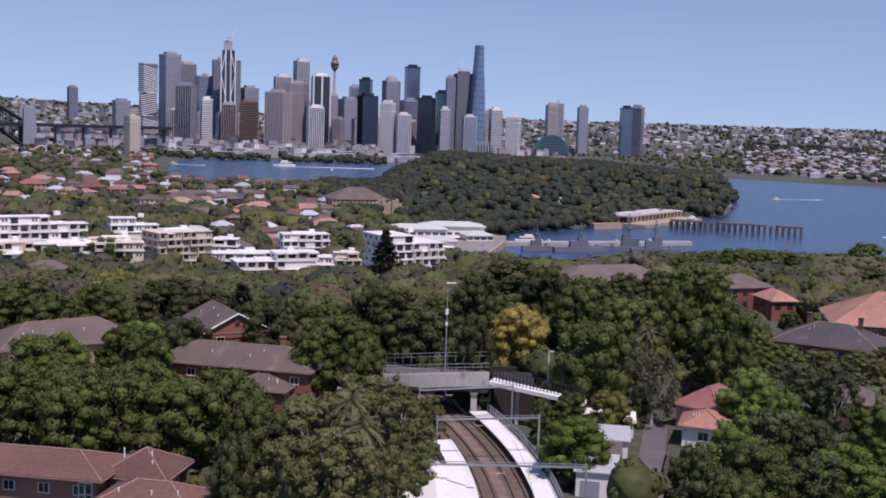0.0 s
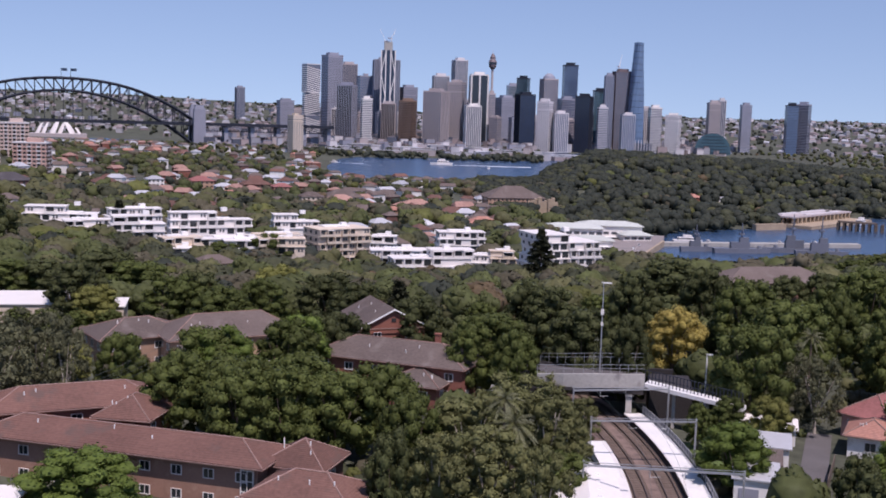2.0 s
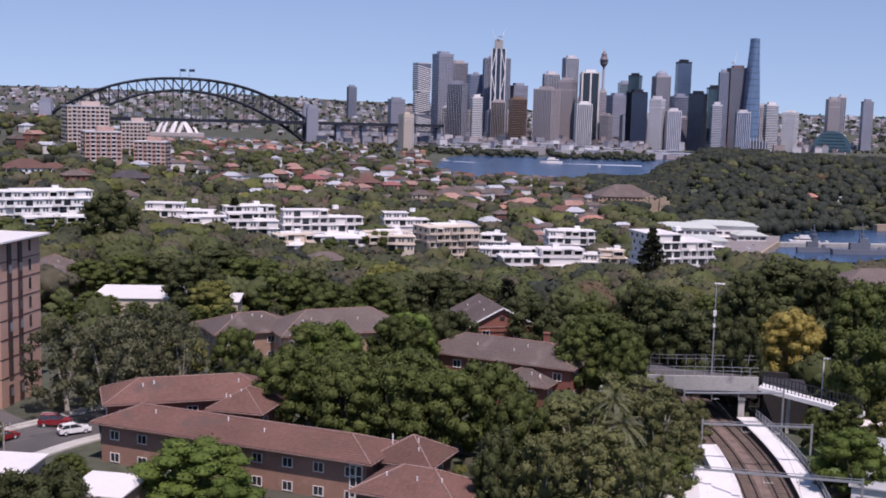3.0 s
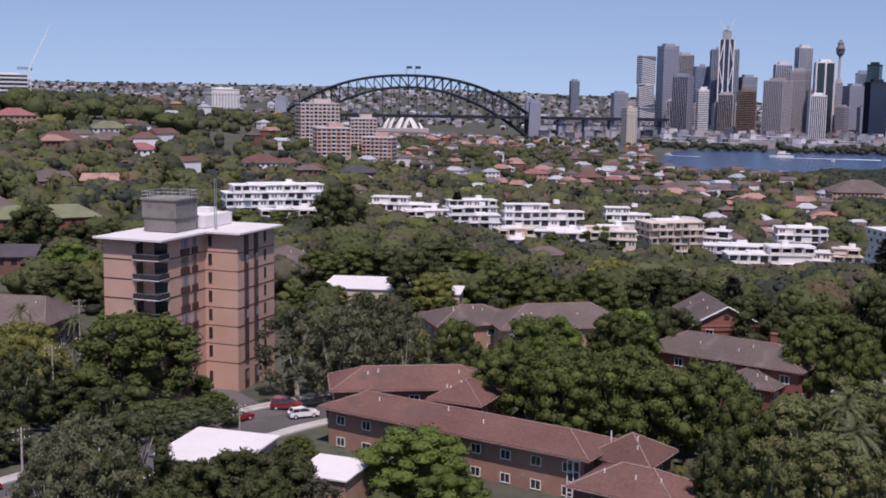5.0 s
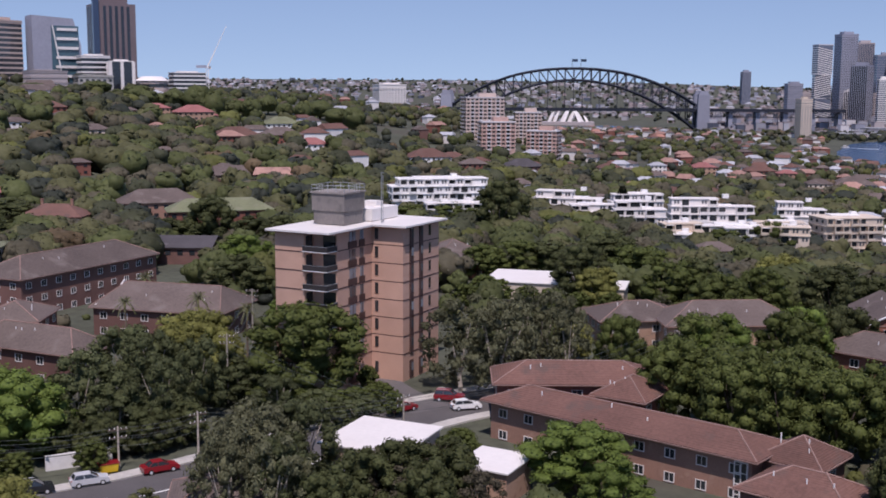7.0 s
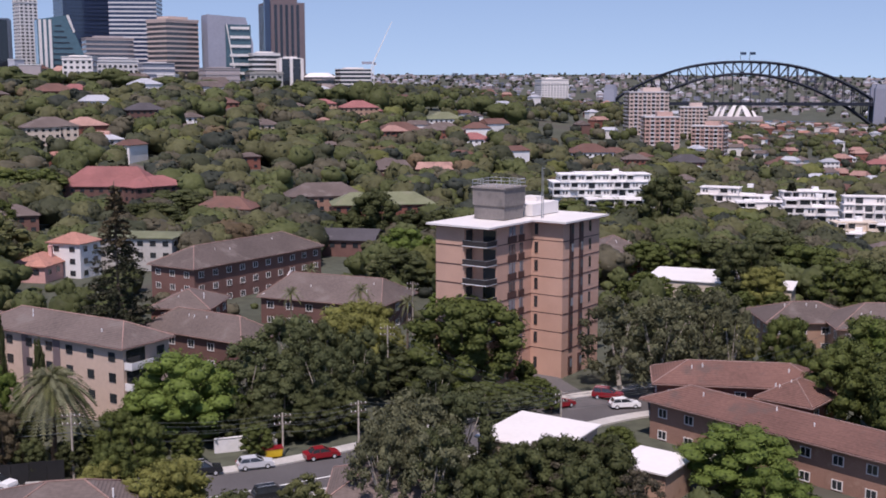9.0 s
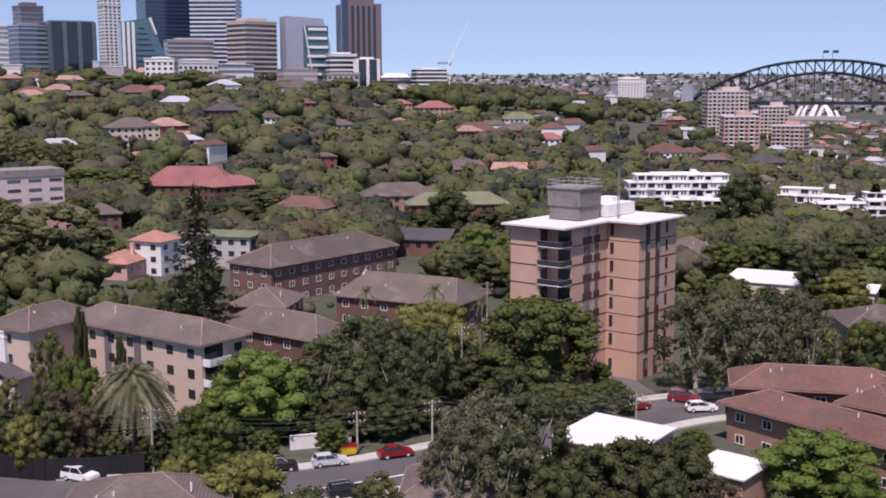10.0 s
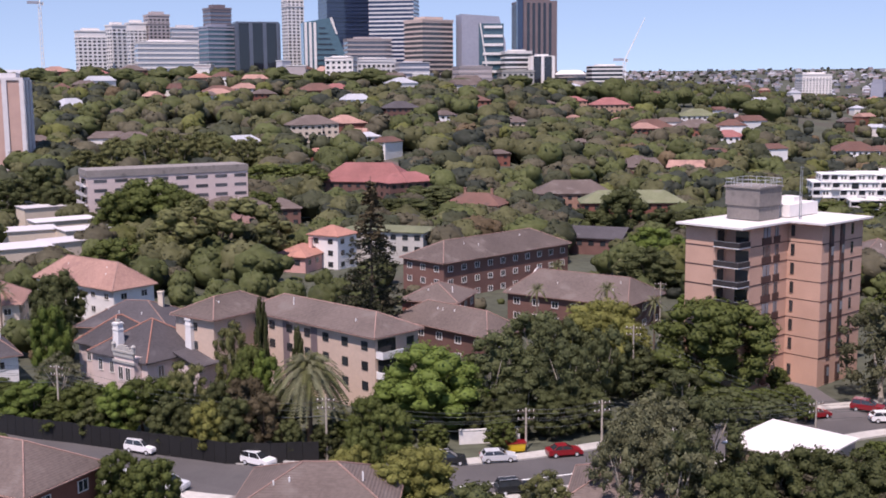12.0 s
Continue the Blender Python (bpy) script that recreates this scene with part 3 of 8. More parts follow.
def facade(parent, w, d, storeys, fh, z0=0.0, bay=3.0, win=(1.5, 1.3), sides="flr", fine=True, sill=0.95, framed=True):
    """Rows of windows on the front (f), left (l) and right (r) walls."""
    for s in range(storeys):
        z = z0 + s * fh + sill
        spots = []
        if "f" in sides:
            n = max(1, int(w / bay))
            spots += [((i + 0.5) * w / n - w / 2, -d / 2 - 0.03, z, 0) for i in range(n)]
        n = max(1, int(d / bay))
        for i in range(n):
            q = (i + 0.5) * d / n - d / 2
            spots += [(-w / 2 - 0.03, q, z, -90)] * ("l" in sides) + [(w / 2 + 0.03, q, z, 90)] * ("r" in sides)
        if fine:
            for spot in spots:
                window(parent, *spot, *win, framed and fine is True)
        else:
            window_row(parent, spots, *win)


WORDS = {"brown_roof": "brown tiled", "grey_roof": "weathered grey tiled", "slate_roof": "grey slate", "red_roof": "red tiled", "orange_roof": "orange tiled",
         "pink_roof": "faded terracotta", "green_roof": "mossy green", "metal_roof": "pale metal", "white": "white", "pale": "pale", "cream": "cream rendered",
         "salmon": "salmon rendered", "pink": "pink rendered", "orange_brick": "orange brick", "red_brick": "red brick", "dark_brick": "dark brick", "tan_brick": "tan brick", "brown_brick": "brown brick",
         "concrete": "grey concrete", "tan_stone": "tan", "pale_stone": "pale stone", "brown_stone": "brown stone", "grey_stone": "grey"}
NUMBER = ("low", "single-storey", "two-storey", "three-storey", "four-storey", "five-storey", "six-storey")


def house(x, y, w, d, storeys, turn, roof="brown_roof", wall="red_brick", rise=None, fh=2.9, fine=False, sides="flr", chimney=0, ridge=1.0, over=0.6, bay=3.2,
          z=None, gable=False, win=(1.5, 1.3), kind="house", clear=None, skirt=2.5, framed=True):
    """A hipped or gabled house or block of flats on the ground."""
    z = min(height(x + a, y + b) for a in (-w / 3, w / 3) for b in (-d / 3, d / 3)) if z is None else z
    ob = thing(kind if storeys < 3 else "flats", x, y, z, turn, f"{NUMBER[min(storeys, 6)]} {WORDS[wall]} {'house' if storeys < 3 else 'block of flats'} with a {WORDS[roof]} roof",
               "house" if storeys < 3 else "apartments")
    top = storeys * fh
    part("wall", Shape().box(0, 0, -skirt, w, d, top + skirt), wall, ob)
    rise = min(w, d) * 0.27 if rise is None else rise
    s = Shape()
    s.gable(w, d, top + 0.22, rise, over) if gable else s.hip(w, d, top + 0.22, rise, over, ridge=ridge)
    cover_roof = part("roof", s, roof, ob)
    if fine:
        g = Shape()
        a, b = w / 2 + over, d / 2 + over
        for q in (-1, 1):
            g.box(0, q * (b + 0.06), top, 2 * a + 0.2, 0.12, 0.14)
            g.box(q * (a + 0.06), 0, top, 0.12, 2 * b, 0.14)
        part("gutter", g, "ridge", ob)
        caps = Shape()
        k = min(a, b) * ridge
        zt = top + 0.25
        ends = ((-(a - k), 0), (a - k, 0)) if a >= b else ((0, -(b - k)), (0, b - k))
        if not gable:
            for sx, sy in ((-1, -1), (1, -1), (1, 1), (-1, 1)):
                e = ends[(sx > 0) if a >= b else (sy > 0)]
                caps.tube((sx * a, sy * b, zt), (e[0], e[1], zt + rise), 0.10, 0.10, 5)
        caps.tube((ends[0][0], ends[0][1] - 0.01, zt + rise), (ends[1][0] + 0.02, ends[1][1], zt + rise), 0.10, 0.10, 5)
        part("ridge_capping", caps, "ridge", cover_roof)
        rng = random.Random(int(x * 7 + y))
        for i in range(3):
            u, q = rng.uniform(-0.35, 0.35) * w, rng.uniform(-0.3, -0.1) * d
            zr = zt + rise * max(0, 1 - abs(q) / (d / 2)) * 0.9
            part("vent_pipe", Shape().tube((u, q, zr - 0.5), (u, q, zr + 0.7), 0.09, 0.09, 5), "pale", cover_roof)
    facade(ob, w, d, storeys, fh, 0, bay, win, sides, fine or ("plain" if math.hypot(x, y) < 400 else False), framed=framed)
    for i in range(chimney):
        c = Shape().box((0.25 - 0.5 * i) * w, 0.08 * d, top, 0.9, 0.7, rise + 1.5).box((0.25 - 0.5 * i) * w, 0.08 * d, top + rise + 1.5, 1.1, 0.9, 0.2)
        part("chimney", c, wall, ob)
    plot(x, y, 0.5 * math.hypot(w, d), 30 if clear is None else clear, top * 0.5)
    return ob


def gabled_house(x, y, w, d, turn, z):
    """Grey-tiled flats whose red brick gable end has white barge boards; the ridge runs along local x."""
    ob = house(x, y, w, d, 2, turn, "grey_roof", "red_brick", z=z, fine=True, win=(1.4, 1.25), bay=4.5, rise=3.4, gable=True, clear=12, sides="fr")
    k = w / 2 + 0.1
    for sx in (-1, 1):
        part("gable_wall", Shape().add([(sx * k, -d / 2, 5.6), (sx * k, d / 2, 5.6), (sx * k, 0, 9.0), (sx * (k - 0.3), -d / 2, 5.6), (sx * (k - 0.3), d / 2, 5.6), (sx * (k - 0.3), 0, 9.0)],
             [(0, 1, 2), (5, 4, 3), (0, 3, 4, 1), (1, 4, 5, 2), (2, 5, 3, 0)]), "red_brick", ob)
    e = w / 2 + 0.65
    for sy in (-1, 1):
        part("barge_board", Shape().tube((e, sy * (d / 2 + 0.6), 5.95), (e, 0, 9.35), 0.16, 0.16, 4), "pale", ob)
    part("vent", Shape().box(k + 0.06, 0, 7.0, 0.1, 0.9, 0.7), "dark", ob)
    return ob


def terrace(x, y, w, d, storeys, turn, wall="white", fh=3.0, pent=0.6, z=None, clear=16, label="", step=1.3, bays=False):
    """Pale flats that step back as they rise: each storey a slab with solid balcony fronts and dark glazing between piers."""
    z = min(height(x + a, y + b) for a in (-w / 3, w / 3) for b in (-d / 3, d / 3)) if z is None else z
    ob = thing("apartment_building", x, y, z, turn, label or f"{NUMBER[min(storeys, 6)]} {WORDS[wall]} apartment building with stepped balconies", "apartments")
    rng = random.Random(int(x * 5 + y * 3))
    levels = storeys + (1 if pent else 0)
    for s in range(levels):
        back = 0 if bays else step * max(0, s - storeys // 2)
        cut = 0 if s < storeys else (1 - pent) * w
        side = rng.choice((-1, 1))
        w0 = w - cut - (0 if bays or s < 2 else rng.uniform(0, 0.12) * w)
        cx = side * (w - w0) * 0.45
        z0 = s * fh
        d0 = max(4.0, d - back)
        cy = back / 2
        body = Shape().box(cx, cy, z0 - (6 if s == 0 else 0), w0, d0, fh - 0.3 + (6 if s == 0 else 0)).box(cx, cy, z0 + fh - 0.3, w0 + 0.9, d0 + 0.9, 0.3)
        part("storey", body, wall, ob)
        n = max(2, int(w0 / 3.4))
        spots, slits = [], []
        yf = cy - d0 / 2
        b = w0 / n
        for i in range(n):
            u = cx + (i + 0.5) * b - w0 / 2
            pick = rng.random()
            if pick < 0.62:
                spots.append((u, yf - 0.03, z0 + 0.25, 0))
            elif pick < 0.9:
                slits.append((u - 0.5, yf - 0.03, z0 + 0.9, 0))
                slits.append((u + 0.75, yf - 0.03, z0 + 0.9, 0))
            if pick < (0.62 if bays else 0.5) and s:
                front = Shape().box(u, yf - 0.75, z0 - 0.1, b * 0.98, 1.5, 0.22).box(u, yf - 1.45, z0 + 0.1, b * 0.98, 0.12, 0.8)
                part("balcony", front, wall, ob)
                part("pier", Shape().box(u - b * 0.46, yf - 0.75, z0 + 0.1, 0.3, 1.5, fh - 0.4), wall, ob)
            if pick < 0.3 and s == levels - 1:
                part("awning", Shape().box(u, yf - 0.8, z0 + fh - 0.55, b * 0.9, 1.7, 0.12), "pale", ob)
        window_row(ob, spots, b * 0.74, fh - 0.75, "pane")
        if slits:
            window_row(ob, slits, 0.75, 1.3, "dim_pane")
        spots = []
        for q in range(max(1, int(d0 / 4.5))):
            v = cy - d0 / 2 + (q + 0.5) * d0 / max(1, int(d0 / 4.5))
            spots += [(cx - w0 / 2 - 0.03, v, z0 + 0.8, -90), (cx + w0 / 2 + 0.03, v, z0 + 0.8, 90)]
        window_row(ob, spots, 1.5, 1.3, "dim_pane")
    top = levels * fh
    part("roof", Shape().box(0, d * 0.2, storeys * fh + 0.02, w * 0.5, d * 0.4, 0.5).box(w * 0.18, d * 0.2, top, 2.4, 2.2, 1.6), "pale", ob)
    plot(x, y, 0.5 * math.hypot(w, d), clear, storeys * fh * 0.6)
    return ob


def slab_block(x, y, w, d, storeys, turn, z, wall="concrete", label="", fh=3.0):
    """A plain concrete block: a deep blank parapet over storeys with strip windows, solid balcony fronts at one end."""
    ob = thing("apartment_building", x, y, z, turn, label, "apartments")
    part("wall", Shape().box(0, 0, -6, w, d, storeys * fh + 6), wall, ob)
    part("parapet", Shape().box(0, 0, storeys * fh, w + 0.5, d + 0.5, 2.2), "weathered", ob)
    for s in range(storeys):
        n = int(w / 6)
        for i in range(n):
            part("strip_window", Shape().box((i + 0.6) * w / n - w / 2, -d / 2 - 0.02, s * fh + 1.2, w / n * 0.62, 0.12, 1.0), "dim_pane", ob)
        slab = part("balcony", Shape().box(-w / 2 - 0.7, 0, s * fh, 1.4, d * 0.9, 0.2).box(-w / 2 - 1.35, 0, s * fh, 0.12, d * 0.9, 1.15), "pale_stone", ob)
        part("door", Shape().box(-w / 2 - 0.02, 0, s * fh + 0.2, 0.1, d * 0.6, 2.1), "pane", ob)
    plot(x, y, 0.5 * math.hypot(w, d), 10, 6)
    return ob


def tower(x, y, w, d, h, turn, body="grey_glass", trim="grey_stone", style="bands", fh=4.0, pier=4.0, plant=0.6, z=None, label="", under=12, win=0.58, clear=0):
    """A high-rise: glazed body with projecting floor bands and piers, and a plant room on top."""
    z = height(x, y) if z is None else z
    ob = thing("office_tower", x, y, z, turn, label or f"tall office tower with {dict(punched='rows of windows').get(style, style)} in {trim.replace('_', ' ')} and glass", "skyscraper")
    part("body", Shape().box(0, 0, -under, w, d, h + under), trim if style == "punched" else body, ob)
    if style == "punched":
        s = Shape()
        for a, b, across in ((w, d, 0), (d, w, 1)):
            n = max(2, int(a / pier))
            for f in range(int((h - 2) / fh)):
                for i in range(n):
                    q = (i + 0.5) * a / n - a / 2
                    for sgn in (-1, 1):
                        x0, y0 = ((q, sgn * b / 2) if not across else (sgn * b / 2, q))
                        s.box(x0, y0, f * fh + fh * 0.3, *((pier * win, 0.3) if not across else (0.3, pier * win)), fh * (0.3 + 0.35 * win))
        part("glazing", s, body if "glass" in body or "pane" in body else "pane", ob, kind="stuff")
        part("cornice", Shape().box(0, 0, h * 0.86, w + 0.8, d + 0.8, fh * 0.3), trim, ob)
    if "bands" in style or "grid" in style:
        if math.hypot(x, y) < 1400:
            ring = Shape().box(0, 0, 0, w + 0.6, d + 0.6, fh * 0.38).mesh("floor_band", trim)
            for i in range(int(h / fh)):
                part("floor_band", ring, None, ob, at=pose(0, 0, i * fh + fh * 0.62))
        else:
            s = Shape()
            for i in range(int(h / fh)):
                s.box(0, 0, i * fh + fh * 0.62, w + 0.6, d + 0.6, fh * 0.38)
            part("floor_banding", s, trim, ob, kind="stuff")
    if "piers" in style or "grid" in style:
        s = Shape()
        for a, b, across in ((w, d, 0), (d, w, 1)):
            n = max(2, int(a / pier))
            for i in range(n + 1):
                q = i * a / n - a / 2
                for sgn in (-1, 1):
                    s.box(*((q, sgn * (b / 2 + 0.3)) if not across else (sgn * (b / 2 + 0.3), q)), 0, *((pier * 0.28, 0.9) if not across else (0.9, pier * 0.28)), h)
        part("pier_facing", s, trim, ob, kind="stuff")
    part("parapet", Shape().box(0, 0, h, w + 1.0, d + 1.0, min(3.0, h * 0.03)), trim, ob)
    if plant:
        part("plant_room", Shape().box(0, 0, h, w * plant, d * plant, min(9, h * 0.08)), trim, ob)
    plot(x, y, 0.6 * math.hypot(w, d), clear, 6)
    return ob


def flats_tower(x, y, w, d, storeys, turn, wall, label, z=None, fh=3.0):
    """A tower of flats: brick piers between bays that are windows or stacked balconies with pale slabs."""
    z = height(x, y) if z is None else z
    ob = thing("apartment_tower", x, y, z, turn, label, "apartments")
    h = storeys * fh
    part("body", Shape().box(0, 0, -10, w, d, h + 10), wall, ob)
    for a, b, side in ((w, d, 0), (d, w, 90), (d, w, -90)):
        n = max(3, int(a / 3.6) | 1)
        m = pose(0, 0, 0, 0, 0, side)
        for i in range(n):
            u, wide = (i + 0.5) * a / n - a / 2, a / n * 0.66
            column = part("window_bay", Shape().box(u, -b / 2 - 0.02, 0.2, wide, 0.14, h - 0.6), "pane", ob, at=m)
            if i % 2:
                for k in range(storeys):
                    part("balcony", Shape().box(u, -b / 2 - 0.6, k * fh + 0.1, wide * 1.35, 1.3, 0.2).box(u, -b / 2 - 1.2, k * fh + 0.1, wide * 1.35, 0.12, 1.1), "pale_stone", column)
            else:
                for k in range(storeys):
                    part("spandrel", Shape().box(u, -b / 2 - 0.06, k * fh - 0.3, wide + 0.1, 0.2, 1.5), wall, column)
    part("parapet", Shape().box(0, 0, h, w + 0.6, d + 0.6, 0.9), "pale_stone", ob)
    part("plant_room", Shape().box(w * 0.1, 0, h + 0.9, w * 0.45, d * 0.5, 3.2), wall, ob)
    plot(x, y, 0.6 * math.hypot(w, d), 0, 6)
    return ob


def shed(x, y, w, d, h, turn, wall="pale", roof="metal_roof", slope=0.5, label="low pale shed with a sheet-metal roof beside the lane", flat=True):
    z = height(x, y)
    ob = thing("shed", x, y, z, turn, label, "shed")
    part("wall", Shape().box(0, 0, -0.5, w, d, h + 0.5), wall, ob)
    s = Shape()
    a, b = w / 2 + 0.35, d / 2 + 0.35
    s.add([(-a, -b, h), (a, -b, h), (a, b, h + slope), (-a, b, h + slope), (-a, -b, h + 0.18), (a, -b, h + 0.18), (a, b, h + slope + 0.18), (-a, b, h + slope + 0.18)],
          [(3, 2, 1, 0), (4, 5, 6, 7), (0, 1, 5, 4), (1, 2, 6, 5), (2, 3, 7, 6), (3, 0, 4, 7)])
    part("roof", s, roof, ob)
    part("door", Shape().box(-w * 0.15, -d / 2 - 0.03, 0, min(2.4, w * 0.5), 0.06, min(2.1, h * 0.8)), "grey_stone", ob)
    plot(x, y, 0.5 * math.hypot(w, d), 14, 2)
    return ob

# the city skyline across the harbour
tower(-1218, 3705, 27, 27, 104, 33, "grey_glass", "grey_stone", "piers")
tower(-825, 2884, 37, 37, 95, 31, "grey_glass", "grey_stone", "punched")
tower(-825, 2988, 32, 32, 69, 30, "grey_glass", "tan_stone", "punched")
tower(-698, 2866, 41, 41, 208, 39, "grey_glass", "grey_stone", "punched")
tower(-691, 3022, 41, 41, 187, 23, "grey_glass", "tan_stone", "piers")
tower(-604, 2632, 37, 37, 134, -7, "black_glass", "grey_stone", "piers")
tower(-625, 2934, 37, 37, 156, 27, "blue_glass", "grey_stone", "bands", plant=0.3)
tower(-538, 2544, 23, 23, 105, 22, "pale_pane", "white", "bands")
tower(-563, 2896, 65, 65, 198, 16, "grey_glass", "grey_stone", "piers")
tower(-506, 2906, 38, 38, 132, 30, "grey_glass", "grey_stone", "punched")
tower(-463, 2660, 32, 32, 102, -15, "black_glass", "ochre_stone", "bands")
tower(-397, 2671, 46, 46, 127, -17, "grey_glass", "tan_stone", "piers")
tower(-424, 2919, 38, 38, 166, 18, "grey_glass", "pale_stone", "piers")
tower(-396, 3075, 34, 34, 213, 27, "grey_glass", "pale_stone", "piers")
tower(-370, 2826, 38, 38, 151, -8, "grey_glass", "tan_stone", "punched")
tower(-288, 2483, 32, 32, 98, 17, "grey_glass", "white", "piers")
tower(-310, 2783, 41, 37, 172, 14, "black_glass", "white", "piers", pier=14)
tower(-278, 2786, 16, 16, 128, 16, "grey_glass", "tan_stone", "bands")
tower(-256, 2939, 42, 42, 119, 30, "grey_glass", "grey_stone", "punched")
tower(-252, 3090, 29, 29, 153, 15, "teal_glass", "grey_stone", "bands")
tower(-220, 3042, 29, 29, 173, -11, "teal_glass", "steel", "bands")
tower(-189, 2693, 37, 37, 128, 24, "navy_glass", "steel", "piers")
domed = tower(-150, 2996, 37, 37, 172, 23, "grey_glass", "tan_stone", "piers", plant=0)
part("dome", Shape().tube((0, 0, 172), (0, 0, 182), 17, 14, 16).tube((0, 0, 182), (0, 0, 189), 14, 6, 16), "grey_stone", domed)
tower(-131, 2497, 27, 27, 114, -17, "grey_glass", "pale_stone", "punched")
tower(-97, 2498, 28, 28, 93, 17, "grey_glass", "pale_stone", "piers")
tower(-99, 3098, 36, 36, 213, 12, "blue_glass", "steel", "bands")
tower(-99, 2898, 36, 36, 124, 22, "navy_glass", "grey_stone", "bands")
tower(-52, 2800, 35, 35, 134, -14, "navy_glass", "steel", "piers")
tower(-18, 3000, 30, 30, 149, 10, "teal_glass", "steel", "bands")
tower(-7, 2700, 22, 22, 112, 10, "grey_glass", "pale_stone", "bands")
tower(5, 2850, 20, 20, 187, 10, "grey_glass", "grey_stone", "piers")
tower(37, 2900, 41, 41, 198, 14, "grey_glass", "brown_stone", "piers")
tower(122, 2897, 28, 28, 112, 13, "grey_glass", "white", "bands")
tower(168, 2895, 32, 32, 95, -18, "grey_glass", "white", "punched")
tower(282, 3087, 30, 30, 127, 10, "grey_glass", "tan_stone", "punched")
tower(307, 3135, 18, 18, 132, 9, "grey_glass", "pale_stone", "piers")
tower(364, 3079, 25, 25, 122, 8, "grey_glass", "grey_stone", "punched")
tower(463, 2964, 27, 27, 122, 6, "blue_glass", "steel", "bands")
tower(499, 3009, 31, 31, 124, -24, "navy_glass", "grey_stone", "bands")
tower(-533, 1928, 20, 20, 65, 45, "pale_pane", "cream", "punched", fh=3.2, pier=5, plant=0.4, label="slender cream concrete apartment tower on a point")

# the business district on the ridge
tower(-990, 349, 24, 14, 39, 81, "pane", "white", "punched", fh=3.2)
tower(-1011, 380, 14, 14, 44, 94, "pane", "white", "punched", fh=3.2)
tower(-1062, 440, 20, 20, 55, 82, "pane", "tan_stone", "punched", fh=3.3)
tower(-1070, 422, 16, 16, 48, 83, "pane", "white", "punched", fh=3.3)
tower(-1052, 464, 27, 16, 43, 76, "pale_pane", "pale_stone", "bands")
tower(-949, 449, 25, 20, 41, 90, "teal_glass", "grey_stone", "bands")
tower(-1039, 493, 21, 21, 61, 85, "grey_glass", "brown_stone", "bands")
tower(-934, 480, 37, 22, 45, 73, "black_glass", "grey_glass", "piers", pier=12, plant=0)
tower(-1005, 558, 17, 17, 75, 81, "pane", "white", "punched", fh=3.2)
tower(-1065, 655, 49, 40, 115, 73, "navy_glass", "navy_glass", "bands")
tower(-995, 672, 46, 37, 102, 46, "navy_glass", "pale_stone", "bands", fh=4.2)
tower(-884, 567, 40, 24, 32, 67, "grey_glass", "tan_stone", "bands")
tower(-812, 584, 33, 26, 48, 92, "dim_pane", "blush", "bands")
tower(-750, 631, 23, 14, 24, 65, "pane", "white", "bands")
tower(-721, 634, 18, 11, 23, 59, "black_glass", "white", "piers", pier=9)
tower(-720, 605, 27, 16, 10, 65, "pane", "concrete", "punched")
tower(-734, 571, 28, 17, 12, 72, "tan_stone", "tan_stone", "bands")
tower(-714, 700, 27, 18, 22, 61, "pane", "white", "bands", fh=3.4)
tower(-806, 522, 34, 17, 16, 77, "pane", "white", "punched")
tower(-794, 484, 23, 14, 18, 44, "pane", "white", "punched")
tower(-763, 532, 25, 15, 15, 70, "grey_glass", "pale_stone", "bands")
tower(-921, 389, 50, 20, 28, 77, "pale_pane", "white", "bands")

# towers of flats on the far slope
flats_tower(-479, 797, 31, 24, 11, 42, "blush", "cream brick tower of flats with balcony rows")
flats_tower(-444, 760, 26, 20, 7, 40, "rose_brick", "rose brick block of flats with stacked balconies")
flats_tower(-471, 859, 22, 17, 9, 34, "blush", "cream brick block of flats with stacked balconies")
flats_tower(-421, 795, 24, 16, 7, 13, "rose_brick", "rose brick block of flats with stacked balconies")
tower(-501, 140, 15, 8, 38, 54, "rose_brick", "pale_stone", "piers", fh=3.1, pier=7.5, label="brown and white slab block of flats")
tower(-875, 1219, 37, 26, 39, 56, "pane", "white", "punched", fh=3.0, pier=4, win=0.4)

# white flats on the slope above the bay
terrace(-157.7, 442.8, 33.8, 10.1, 5, 32, "white", clear=40, z=-14.8)
terrace(-223.4, 447.3, 31.0, 10.8, 4, 17, "white", z=-12.4)
terrace(-193.7, 450.1, 22.4, 7.8, 4, 38, "white", pent=0, z=-9.3)
terrace(-155.1, 401.0, 16.4, 8.2, 4, 41, "cream", pent=0, z=-14.5)
terrace(-140.6, 416.9, 23.5, 9.4, 3, 27, "white", pent=0, clear=30, z=-13.0)
terrace(-153.2, 396.4, 13.0, 7.8, 2, 15, "white", pent=0, clear=30, z=-11.8)
terrace(-202.5, 424.1, 20.2, 8.1, 3, 34, "white", pent=0, z=-9.1)
terrace(-131.2, 451.3, 20.9, 8.3, 3, 30, "cream", pent=0, clear=30, z=-14.3)
terrace(-93.1, 481.1, 11.2, 7.9, 3, 3, "white", pent=0, clear=30, z=-16.4)
terrace(-63.8, 516.1, 21.6, 10.8, 3, 19, "white", pent=0, clear=25, z=-16.7)
terrace(-138.1, 501.3, 20.8, 10.4, 3, 25, "white", z=-13.8)
terrace(-110.4, 467.1, 24.2, 14.5, 6, 41, "cream", pent=0, bays=True, clear=60, z=-21.2)
terrace(-87.9, 492.2, 26.0, 10.4, 3, 20, "white", pent=0, z=-23.3)
terrace(-62.9, 425.4, 32.5, 11.4, 4, 23, "white", clear=50, z=-20.6)
